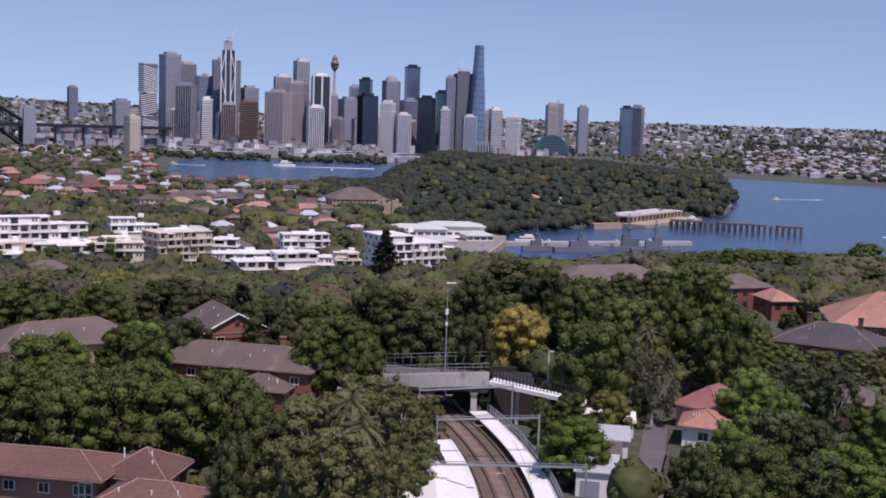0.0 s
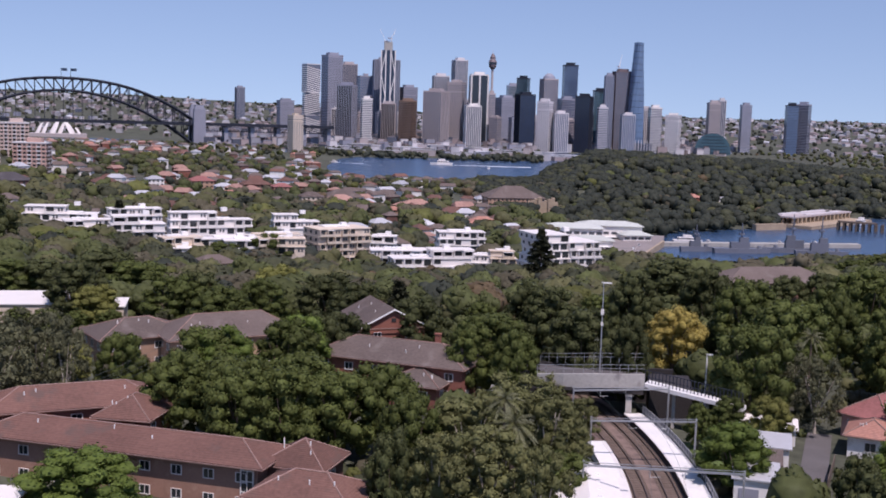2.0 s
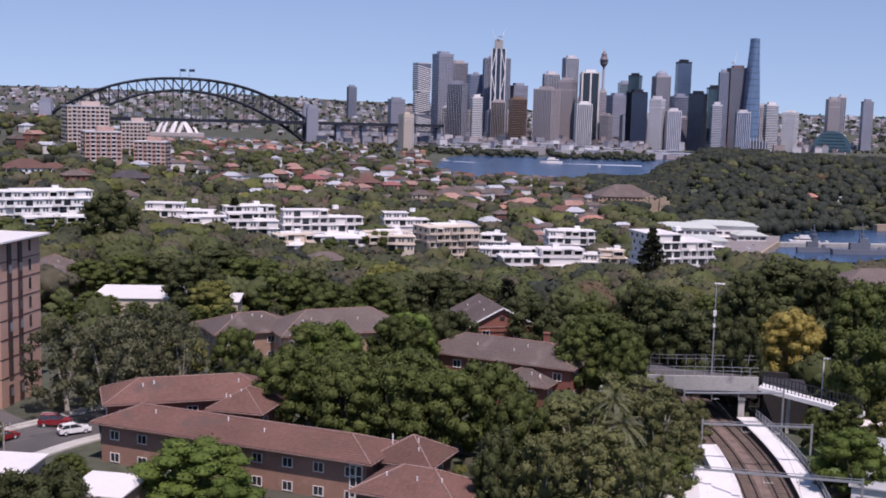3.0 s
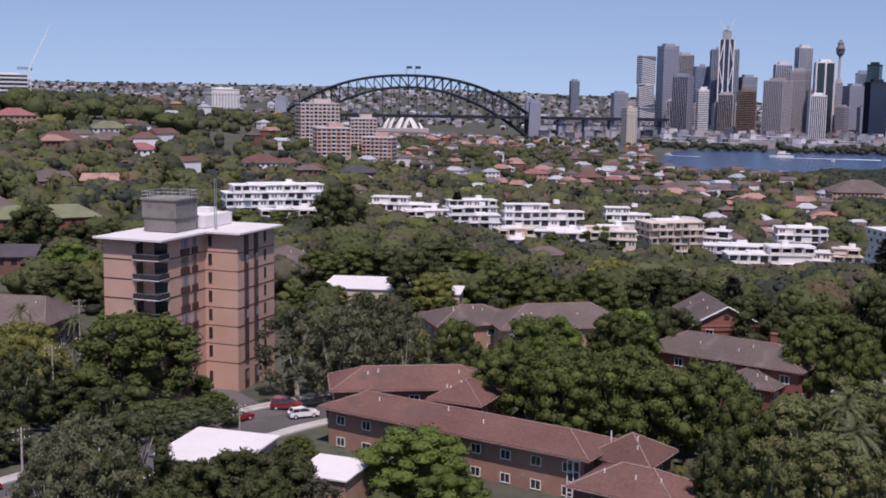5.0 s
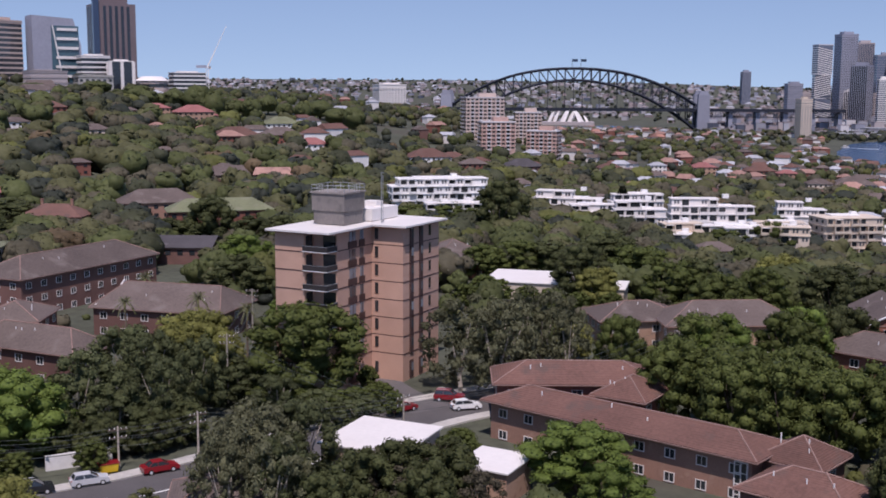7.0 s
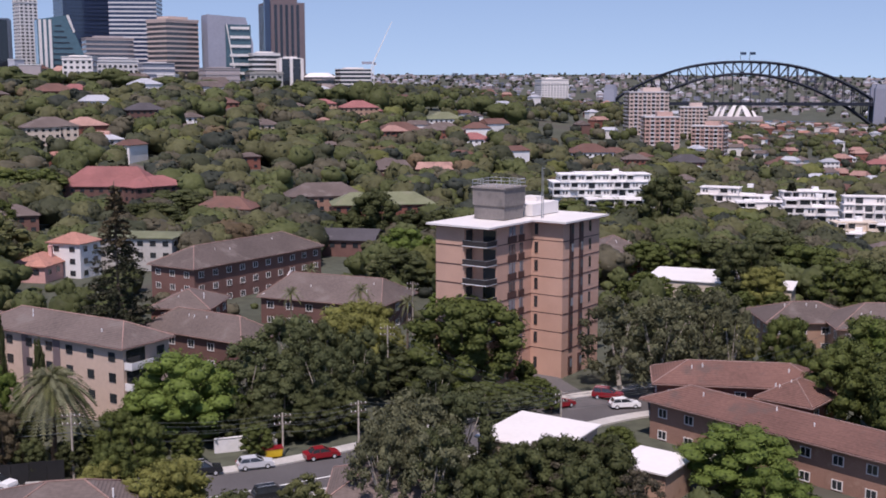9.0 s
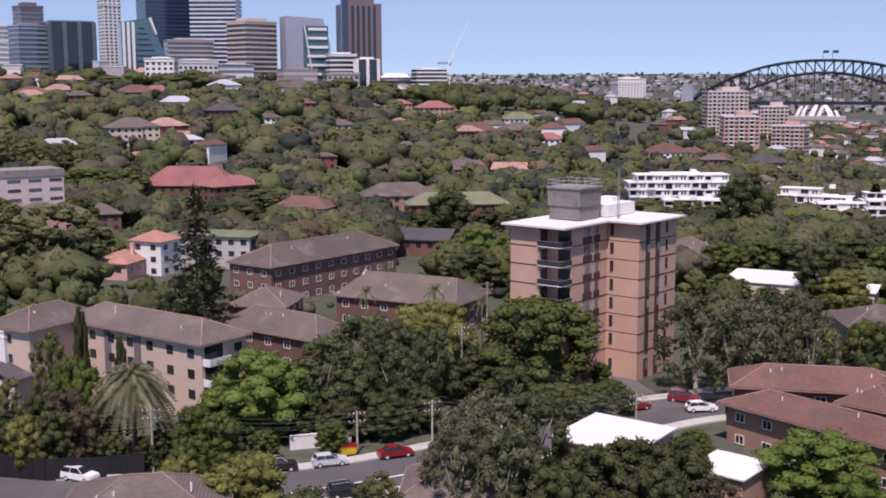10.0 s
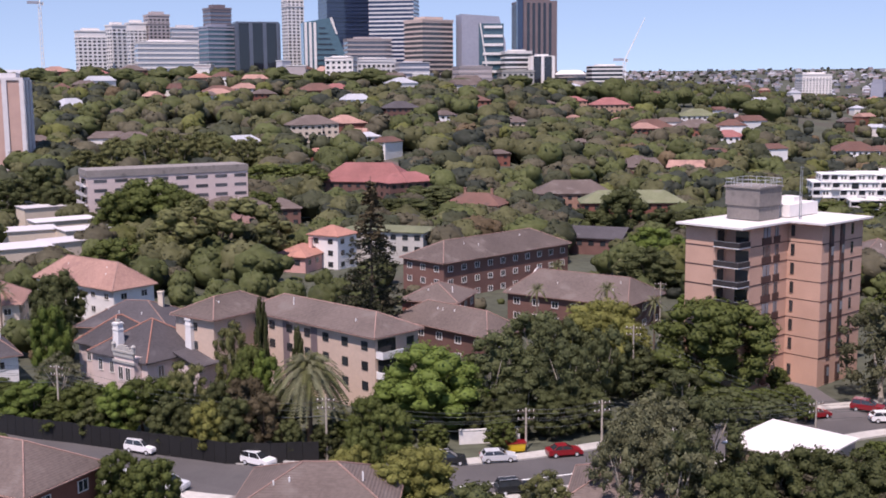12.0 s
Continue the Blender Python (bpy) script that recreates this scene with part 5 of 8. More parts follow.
tree(-83.7, 145.4, 14.9, 6.6, "greygum")
tree(-84.1, 158.6, 14.9, 7.0, "greygum")
tree(-85.5, 150.8, 14.9, 5.0, "greygum")
tree(-77.8, 155.9, 14.9, 4.5, "greygum")
tree(-85.3, 93.9, 11.0, 5.7, "greygum")
tree(-81.6, 85.9, 10.9, 4.6, "greygum")
tree(-75.2, 85.0, 11.0, 3.8, "duskygum")
tree(-79.0, 80.8, 11.0, 3.8, "greygum")
tree(-56.2, 114.9, 7.9, 7.0, "camphor")
tree(-71.2, 100.1, 7.0, 4.7, "purple")
tree(-66.6, 102.1, 6.9, 4.8, "purple")
tree(-70.2, 92.0, 6.9, 2.9, "purple")
tree(-58.1, 96.9, 7.0, 3.2, "purple")
tree(-64.9, 95.2, 7.0, 5.1, "purple")
tree(-121.9, 111.4, 11.9, 5.1, "duskygum")
tree(-112.7, 111.7, 11.9, 4.4, "duskygum")
tree(-104.2, 223.0, 9.9, 6.2, "lime")
tree(-73.3, 117.5, 3.9, 2.5, "round")
tree(-73.2, 113.7, 3.9, 1.8, "round")
tree(-69.3, 113.6, 3.9, 1.8, "round")
tree(-113.3, 75.8, 4.0, 2.4, "round")
tree(-111.5, 80.3, 3.9, 2.3, "round")
tree(-107.3, 87.6, 4.0, 2.3, "round")
tree(-115.3, 89.4, 5.9, 3.7, "deep")
tree(-110.3, 91.9, 5.9, 3.6, "deep")
tree(-106.9, 96.7, 6.0, 3.6, "deep")
tree(-106.0, 102.0, 5.9, 3.3, "deep")
tree(-239.5, 415.3, 13.9, 17.4, "deep")
tree(-111.1, 228.5, 13.9, 7.8, "deep")
tree(-121.6, 267.0, 13.9, 11.5, "deep")
tree(-140.0, 251.7, 10.9, 8.0, "round")
tree(-131.0, 253.1, 11.3, 8.0, "deep")
tree(-146.0, 244.8, 9.3, 7.2, "round")
tree(-111.3, 261.5, 11.9, 9.5, "round")
tree(-88.4, 226.6, 12.0, 8.1, "round")
tree(-74.3, 215.7, 11.9, 7.6, "round")
tree(-72.0, 162.9, 11.9, 4.5, "round")
tree(-69.9, 227.9, 12.0, 6.7, "round")
tree(-77.5, 266.4, 12.0, 7.7, "lime")
tree(-58.1, 238.1, 12.9, 8.2, "deep")
tree(-47.8, 224.0, 13.0, 7.0, "deep")
tree(-45.8, 185.0, 12.9, 4.8, "deep")
tree(-85.2, 231.9, 12.9, 6.9, "deep")
tree(-40.5, 219.9, 12.9, 6.2, "deep")
tree(-33.2, 208.0, 12.9, 7.1, "deep")
tree(-48.2, 179.8, 13.0, 6.2, "camphor")
tree(-56.3, 165.3, 13.0, 6.3, "camphor")
tree(-119.5, 85.7, 11.9, 7.8, "camphor")
tree(-118.1, 89.6, 8.0, 4.6, "camphor")
tree(-122.0, 82.2, 8.0, 4.5, "camphor")
tree(-262.0, 122.0, 17.5, 20.0, "fig")
tree(-127.9, 111.7, 11.9, 6.4, "duskygum")
tree(-118.8, 96.5, 11.9, 6.0, "duskygum")
tree(-110.5, 101.5, 11.9, 5.0, "duskygum")
tree(-114.4, 97.9, 7.9, 4.6, "duskygum")
tree(-131.7, 128.4, 10.9, 7.7, "lime")
tree(-119.0, 122.0, 10.9, 4.8, "lime")
tree(-170.6, 181.5, 10.0, 8.3, "deep")
tree(-321.5, 230.8, 10.0, 13.3, "deep")
tree(-301.0, 207.1, 10.0, 10.2, "deep")
tree(-304.1, 202.6, 9.9, 8.2, "deep")
tree(-166.0, 41.1, 4.8, 5.3, "round")
tree(-155.1, 43.6, 6.3, 4.9, "camphor")
tree(-158.8, 40.3, 3.5, 4.2, "round")
tree(-152.5, 46.9, 4.9, 3.4, "round")
tree(-147.6, 48.8, 7.0, 4.0, "round")
tree(-141.5, 50.8, 7.7, 3.5, "camphor")
tree(-141.1, 54.1, 7.8, 4.3, "round")
tree(-133.9, 55.0, 6.8, 3.3, "deep")
tree(-143.0, 48.6, 5.5, 3.1, "deep")
tree(-148.4, 45.1, 4.4, 3.2, "round")
tree(-138.3, 59.4, 9.8, 3.5, "gum")
tree(-139.5, 57.4, 8.2, 3.4, "round")
tree(-131.9, 60.7, 8.3, 2.7, "deep")
tree(-130.6, 63.7, 8.7, 4.3, "rust")
tree(-124.1, 63.6, 8.0, 3.3, "rust")
tree(-126.0, 60.2, 7.6, 3.2, "deep")
tree(-128.1, 57.4, 7.2, 3.0, "lime")
tree(-130.8, 55.9, 6.2, 2.6, "deep")
tree(-125.5, 66.6, 6.6, 2.6, "deep")
tree(-148.6, 71.0, 11.8, 3.2, "gum")
tree(-139.7, 69.2, 10.7, 2.7, "round")
tree(-136.5, 70.1, 9.8, 2.7, "camphor")
tree(-136.5, 66.3, 9.0, 2.3, "round")
tree(-163.6, 50.2, 7.4, 3.8, "greygum")
tree(-120.6, 64.9, 5.0, 2.1, "deep")
tree(-118.7, 68.8, 4.2, 2.1, "deep")
tree(-121.8, 76.3, 5.7, 1.9, "deep")
tree(-120.7, 72.9, 4.0, 1.9, "round")
tree(-95.9, 67.3, 7.0, 3.3, "lime")
tree(-97.6, 68.2, 7.0, 5.0, "lime")
tree(-95.4, 62.3, 6.9, 4.1, "lime")
tree(-102.4, 62.5, 6.9, 3.0, "lime")
tree(-115.2, 72.9, 8.0, 3.0, "round")
tree(-109.7, 72.6, 7.9, 3.3, "round")
tree(-104.2, 65.1, 7.9, 3.1, "round")
tree(-109.1, 42.6, 8.0, 3.3, "round")
tree(-113.4, 40.6, 7.8, 3.0, "round")
tree(-84.5, 91.2, 10.9, 6.2, "greygum")
tree(-82.3, 97.2, 11.0, 5.0, "duskygum")
tree(-81.7, 84.0, 11.0, 3.9, "greygum")
tree(-74.5, 83.8, 11.0, 4.4, "greygum")
tree(-69.4, 91.5, 9.0, 4.5, "deep")
tree(-67.7, 96.7, 8.9, 4.6, "deep")
tree(-68.3, 85.0, 8.9, 3.7, "deep")
tree(-63.4, 99.0, 9.0, 4.6, "deep")
tree(-60.9, 91.5, 9.0, 3.7, "deep")
tree(-320.2, 128.4, 19.2, 14.6, "round")
tree(-312.2, 134.5, 16.2, 8.5, "round")
tree(-319.0, 117.5, 15.9, 7.6, "round")
tree(-242.1, 245.8, 16.4, 8.9, "deep")
tree(-233.4, 254.1, 10.1, 7.7, "deep")
tree(-247.0, 240.9, 8.9, 7.7, "deep")
tree(-226.9, 259.9, 10.5, 7.7, "deep")
tree(-251.8, 235.9, 9.8, 6.9, "deep")
tree(-243.6, 354.3, 9.6, 9.6, "round")
tree(-233.0, 361.4, 11.4, 10.8, "round")
tree(-224.0, 367.1, 10.2, 9.6, "round")
tree(-218.5, 370.4, 7.8, 9.6, "round")
tree(-199.7, 380.8, 9.3, 10.8, "round")
tree(-188.1, 386.7, 8.7, 12.0, "round")
tree(-176.4, 392.1, 8.6, 10.8, "round")
tree(-162.6, 398.1, 7.6, 9.6, "round")
tree(-138.6, 407.1, 10.7, 10.8, "round")
tree(-122.6, 412.2, 14.3, 9.6, "round")
tree(-386.5, 215.7, 11.9, 13.6, "round")
tree(-391.1, 203.5, 12.0, 9.8, "round")
tree(-368.5, 148.7, 12.0, 13.3, "round")
tree(-333.5, 130.7, 11.9, 10.0, "round")
tree(-252.5, 91.8, 11.9, 7.5, "round")
tree(-323.8, 166.2, 11.9, 7.1, "round")
tree(-211.8, 65.9, 11.9, 5.6, "deep")
tree(-189.0, 57.6, 11.9, 4.4, "deep")

for x, y, h, r in ((-124, 214, 5.2, 3.6), (-118, 216, 4.6, 3.2), (-112, 216, 5.0, 3.4), (-106, 217, 4.8, 3.2), (-100, 220, 5.4, 3.4), (-129, 216, 5.5, 3.6)):
    tree(x, y, h, r, "round")
for x, y, h, r in ((57, 203, 7.5, 5.0), (64, 207, 7.0, 4.6), (71, 208, 6.0, 4.2), (78, 206, 6.5, 4.4), (85, 209, 7.0, 4.6), (53, 214, 9.0, 5.0), (90, 214, 8.0, 4.6)):
    tree(x, y, h, r, "round" if x < 70 else "gum")
for x, y, h, r in ((30, 290, 12.0, 6.5), (39, 292, 11.0, 6.0), (48, 294, 11.5, 6.0), (57, 296, 12.0, 6.5), (66, 292, 13.0, 6.5)):
    tree(x, y, h, r, "deep")
for x, y, h, r in ((-452, 154, 14, 8), (-448, 166, 17, 9), (-442, 178, 18, 9), (-441, 191, 19, 10), (-436, 203, 17, 9), (-431, 214, 16, 8), (-424, 225, 13, 8), (-462, 172, 16, 9),
                   (-456, 188, 19, 9), (-450, 206, 18, 9), (-440, 222, 15, 8), (-380, 106, 15, 9), (-392, 118, 17, 9), (-372, 118, 12, 7)):
    tree(x, y, h, r, "gum" if y > 150 else "deep")

# flat white roofs at the edge of the view
shed(-384.4, 105.1, 15, 9, 6.3, 87, "cream", "pale_stone", 0.3, label="row of low cream units with flat white roofs")
shed(-369.8, 111.6, 14, 8, 6.3, 93, "cream", "pale_stone", 0.3, label="row of low cream units with flat white roofs")
shed(-340.3, 108.4, 18, 8, 6.3, 90, "cream", "pale_stone", 0.3, label="row of low cream units with flat white roofs")
shed(-326.6, 93.6, 16, 9, 6.3, 82, "cream", "pale_stone", 0.3, label="row of low cream units with flat white roofs")
shed(-317.9, 107.5, 14, 8, 6.3, 93, "cream", "pale_stone", 0.3, label="row of low cream units with flat white roofs")
shed(-292.4, 80.0, 18, 10, 6.3, 87, "cream", "pale_stone", 0.3, label="row of low cream units with flat white roofs")
shed(-295.6, 93.9, 10, 8, 6.3, 96, "cream", "pale_stone", 0.3, label="row of low cream units with flat white roofs")

# concrete block of flats up the slope
slab_block(-355.5, 147.8, 52.1, 14, 4, 81, 5.8, "pink_wash", "four-storey grey concrete block of flats with strip windows")

# trees along the ridge
tree(-820.7, 221.3, 22.0, 11.4, "hill")
tree(-868.1, 248.6, 12.6, 14.6, "hill")
tree(-857.2, 260.7, 16.0, 17.0, "hill")
tree(-847.4, 268.8, 10.2, 13.4, "hill")
tree(-836.2, 280.6, 13.7, 15.8, "hill")
tree(-825.9, 288.9, 17.4, 12.2, "hill")
tree(-814.5, 300.0, 11.7, 14.5, "hill")
tree(-804.0, 308.0, 15.5, 16.8, "hill")
tree(-792.3, 318.8, 9.9, 13.3, "hill")
tree(-836.9, 349.6, 9.7, 16.7, "hill")
tree(-824.3, 361.4, 13.8, 13.1, "hill")
tree(-811.6, 372.5, 8.1, 15.5, "hill")
tree(-800.2, 380.3, 12.3, 11.9, "hill")
tree(-787.2, 391.1, 6.9, 14.2, "hill")
tree(-775.6, 398.5, 11.3, 16.6, "hill")
tree(-762.2, 409.0, 15.8, 13.0, "hill")
tree(-750.5, 415.8, 10.7, 15.3, "hill")
tree(-736.8, 425.8, 15.3, 11.9, "hill")
tree(-776.6, 462.8, 5.7, 15.1, "hill")
tree(-762.1, 473.1, 10.6, 17.5, "hill")
tree(-747.5, 483.1, 15.3, 13.9, "hill")
tree(-735.0, 489.4, 10.1, 16.3, "hill")
tree(-720.2, 498.6, 7.1, 12.7, "hill")
tree(-707.6, 504.5, 11.6, 15.0, "hill")
tree(-692.7, 513.1, 6.4, 11.5, "hill")
tree(-679.9, 518.4, 10.8, 13.8, "hill")
tree(-698.7, 568.9, 5.3, 13.6, "hill")
tree(-682.9, 577.0, 11.3, 16.0, "hill")
tree(-667.0, 584.7, 7.9, 12.4, "hill")
tree(-653.8, 589.1, 14.3, 14.7, "hill")
tree(-637.9, 596.0, 11.6, 17.1, "hill")
tree(-624.7, 599.7, 18.0, 13.5, "hill")
tree(-608.9, 605.9, 24.8, 15.8, "hill")
tree(-595.8, 609.1, 21.2, 12.4, "hill")
tree(-633.1, 582.1, 13.8, 9.6, "hill")
tree(-654.9, 618.8, 6.6, 14.1, "hill")
tree(-632.5, 614.7, 12.1, 13.3, "hill")
tree(-610.3, 610.2, 17.3, 12.5, "hill")
tree(-630.2, 648.1, 9.5, 12.6, "hill")
tree(-607.7, 643.4, 14.2, 11.9, "hill")
tree(-585.4, 638.2, 18.2, 11.1, "hill")
tree(-603.2, 677.3, 16.5, 11.1, "hill")
tree(-580.8, 671.7, 12.9, 10.4, "hill")
tree(-558.5, 665.7, 17.8, 9.7, "hill")
tree(-574.3, 705.9, 17.7, 14.2, "hill")
tree(-551.9, 699.5, 15.9, 13.4, "hill")
tree(-529.7, 692.7, 22.1, 12.7, "hill")


# ---- the brick tower of flats ----
def brick_tower(x, y, turn):
    fh, n = 2.9, 8
    top = fh * n + 1.6
    ob = thing("apartment_tower", x, y, height(x, y), turn, "eight-storey orange brick tower of flats with a flat white roof", "apartments")
    rings = ((0, 0), (12.7, 0), (12.7, -5.7), (24.6, -5.7), (24.6, 9.5), (0, 9.5))
    rec = ((0.02, 4.2), (2.6, 4.2), (2.6, 0.02), (12.7, 0), (12.7, -5.7), (24.6, -5.7), (24.6, 9.5), (0, 9.5))
    for s in range(n):
        ring = rec if s > 1 else rings
        z0, z1 = s * fh + (1.6 if s else -2.0), (s + 1) * fh + 1.6
        part("storey_wall", Shape().prism(ring, z0, z1 - 0.16), "orange_brick", ob)
        band = [(px + (0.05 if px > 5 else -0.05), py + (0.05 if py > 5 else -0.05)) for px, py in ring]
        part("floor_band", Shape().prism(ring if s > 1 else ring, z1 - 0.16, z1).prism(band, z1 - 0.15, z1 - 0.01), "brown_panel", ob)
        if s > 1:
            b = Shape().box(1.1, 2.1, z0 - 0.06, 3.0, 4.4, 0.12)
            slab = part("balcony", b, "pale", ob)
            r = Shape().box(-0.35, 2.1, z0 + 0.08, 0.08, 4.3, 0.75).box(1.1, -0.08, z0 + 0.08, 2.9, 0.08, 0.75)
            part("balustrade", r, "dark", slab)
            part("handrail", Shape().box(-0.35, 2.1, z0 + 0.85, 0.06, 4.4, 0.05).box(1.1, -0.08, z0 + 0.85, 3.0, 0.06, 0.05), "galvanised", slab)
            window(ob, 2.56, 1.3, z0 + 0.1, -90, 2.2, 2.2, False)
            window(ob, 1.3, 4.16, z0 + 0.1, 0, 1.6, 2.2, False)
        zc = z0 if s else 1.6 - fh + 1.6
        zc = s * fh + 1.6 if s else 0.4
        for u, w in ((6.9, 1.7), (9.6, 0.9)):
            part("pane", Shape().box(u, -0.06, zc + 1.05, w, 0.1, 1.6), "pale_pane" if s % 2 else "dim_pane", ob)
            part("mullion", Shape().box(u, -0.1, zc + 1.05, 0.12, 0.1, 1.6), "brown_panel", ob)
            part("spandrel", Shape().box(u, -0.08, zc + 0.0, w + 0.7, 0.14, 1.05), "brown_panel", ob)
        window(ob, 12.67, -0.9, zc + 0.75, -90, 0.6, 1.75, False)
        for u in (15.3, 18.4):
            part("panel", Shape().box(u, -5.8, zc - 0.1, 1.05, 0.2, fh - 0.05), "brown_panel", ob)
            part("pane", Shape().box(u + 0.15, -5.91, zc + 1.0, 0.6, 0.08, 1.3), "dim_pane" if (s + int(u)) % 3 else "pale_pane", ob)
        window(ob, 21.4, -5.73, zc + 0.75, 0, 0.6, 1.7, False)
    o = 1.1
    slab = ((-o, -o), (11.6, -o), (11.6, -5.7 - o), (24.6 + o, -5.7 - o), (24.6 + o, 9.5 + o), (-o, 9.5 + o))
    roof = part("roof", Shape().prism(slab, top, top + 0.28), "white", ob, "flat white roof slab with deep eaves")
    part("soffit", Shape().prism([(a * 0.995 + 0.05, b * 0.995) for a, b in slab], top - 0.12, top - 0.004), "dark_brick", roof)
    room = part("plant_room", Shape().box(10.2, 4.6, top + 0.4, 5.6, 5.6, 2.1), "weathered", ob)
    part("tank", Shape().box(10.2, 4.6, top + 2.5, 6.0, 6.0, 2.7), "weathered", room)
    part("tank_rim", Shape().box(10.2, 4.6, top + 5.2, 6.4, 6.4, 0.25), "weathered", room)
    rail = Shape()
    for i in range(5):
        for u, v in ((7.2 + i * 1.5, 1.6), (7.2 + i * 1.5, 7.6), (7.2, 1.6 + i * 1.5), (13.2, 1.6 + i * 1.5)):
            rail.tube((u, v, top + 5.4), (u, v, top + 6.5), 0.05, 0.05, 4)
    for zz in (5.95, 6.5):
        rail.path([(7.2, 1.6, top + zz), (13.2, 1.6, top + zz), (13.2, 7.6, top + zz), (7.2, 7.6, top + zz), (7.2, 1.6, top + zz)], 0.04, 4)
    part("guard_rail", rail, "galvanised", room)
    part("penthouse", Shape().box(18.6, 4.2, top + 0.4, 8.2, 6.4, 1.9).box(20.0, 4.2, top + 2.3, 2.2, 2.6, 0.8), "white", ob)
    part("mast", Shape().tube((13.7, -1.2, top + 0.4), (13.7, -1.2, top + 8.4), 0.09, 0.06).tube((14.2, -1.2, top + 0.4), (14.2, -1.2, top + 7.9), 0.05).tube((13.7, -1.2, top + 8.2), (14.6, -1.2, top + 8.2), 0.05), "galvanised", ob)
    plot(x + 2, y + 12, 14, 0)
    return ob


brick_tower(-105.3, 130.8, 95.2)


# ---- long brown-roofed flats with a glazed stairwell ----
long_flats = house(-55.4, 127.9, 37.3, 7.5, 3, -7.8, "brown_roof", "brown_brick", z=-3.6, fine=True, win=(1.3, 1.15), bay=4.0, clear=12, rise=1.8, over=1.0)
stair = part("stair_window", Shape().plate((16.5, 16.65, 17.32, 17.42, 18.05, 18.2), (1.6, 1.75, 3.0, 3.1, 4.3, 4.4, 5.6, 5.7, 6.9, 7.0, 8.15, 8.3),
             {(a, b) for a in (1, 3) for b in (1, 3, 5, 7, 9)}, -0.09, 0.06), "white", long_flats, "tall white-framed stairwell window", at=pose(0, -3.81, 0))
part("pane", Shape().box(17.35, 0.0, 1.65, 1.6, 0.05, 6.6), "pane", stair)

# ---- salmon flats with corner balconies ----
salmon = house(-146.1, 85.9, 30.0, 8.5, 3, 9.1, "grey_roof", "salmon", z=2.1, fine=True, win=(1.3, 1.25), bay=3.9, clear=12, rise=2.4, sides="f", framed=False, skirt=5)
for i in range(3):
    part("recess", Shape().box(15.0, -2.0, i * 2.9 + 0.25, 0.12, 3.4, 2.3), "pane", salmon)
    front = part("balcony", Shape().box(15.7, -2.0, i * 2.9, 1.5, 4.0, 0.18).box(16.4, -2.0, i * 2.9, 0.1, 4.0, 1.05).box(15.7, -4.0, i * 2.9, 1.5, 0.1, 1.05), "pale", salmon)
    part("window", Shape().box(15.0, 2.6, i * 2.9 + 0.95, 0.1, 1.4, 1.2), "pane", salmon)
for u in (-5.1, 1.6):
    part("stair_panel", Shape().box(u, -4.27, 0.4, 1.5, 0.1, 8.0), "brown_stone", salmon)
house(-161.5, 76.6, 8.4, 14.0, 3, 18, "grey_roof", "salmon", z=2.3, fine=True, win=(1.2, 1.2), bay=5.0, clear=12, rise=2.4, framed=False, skirt=5)


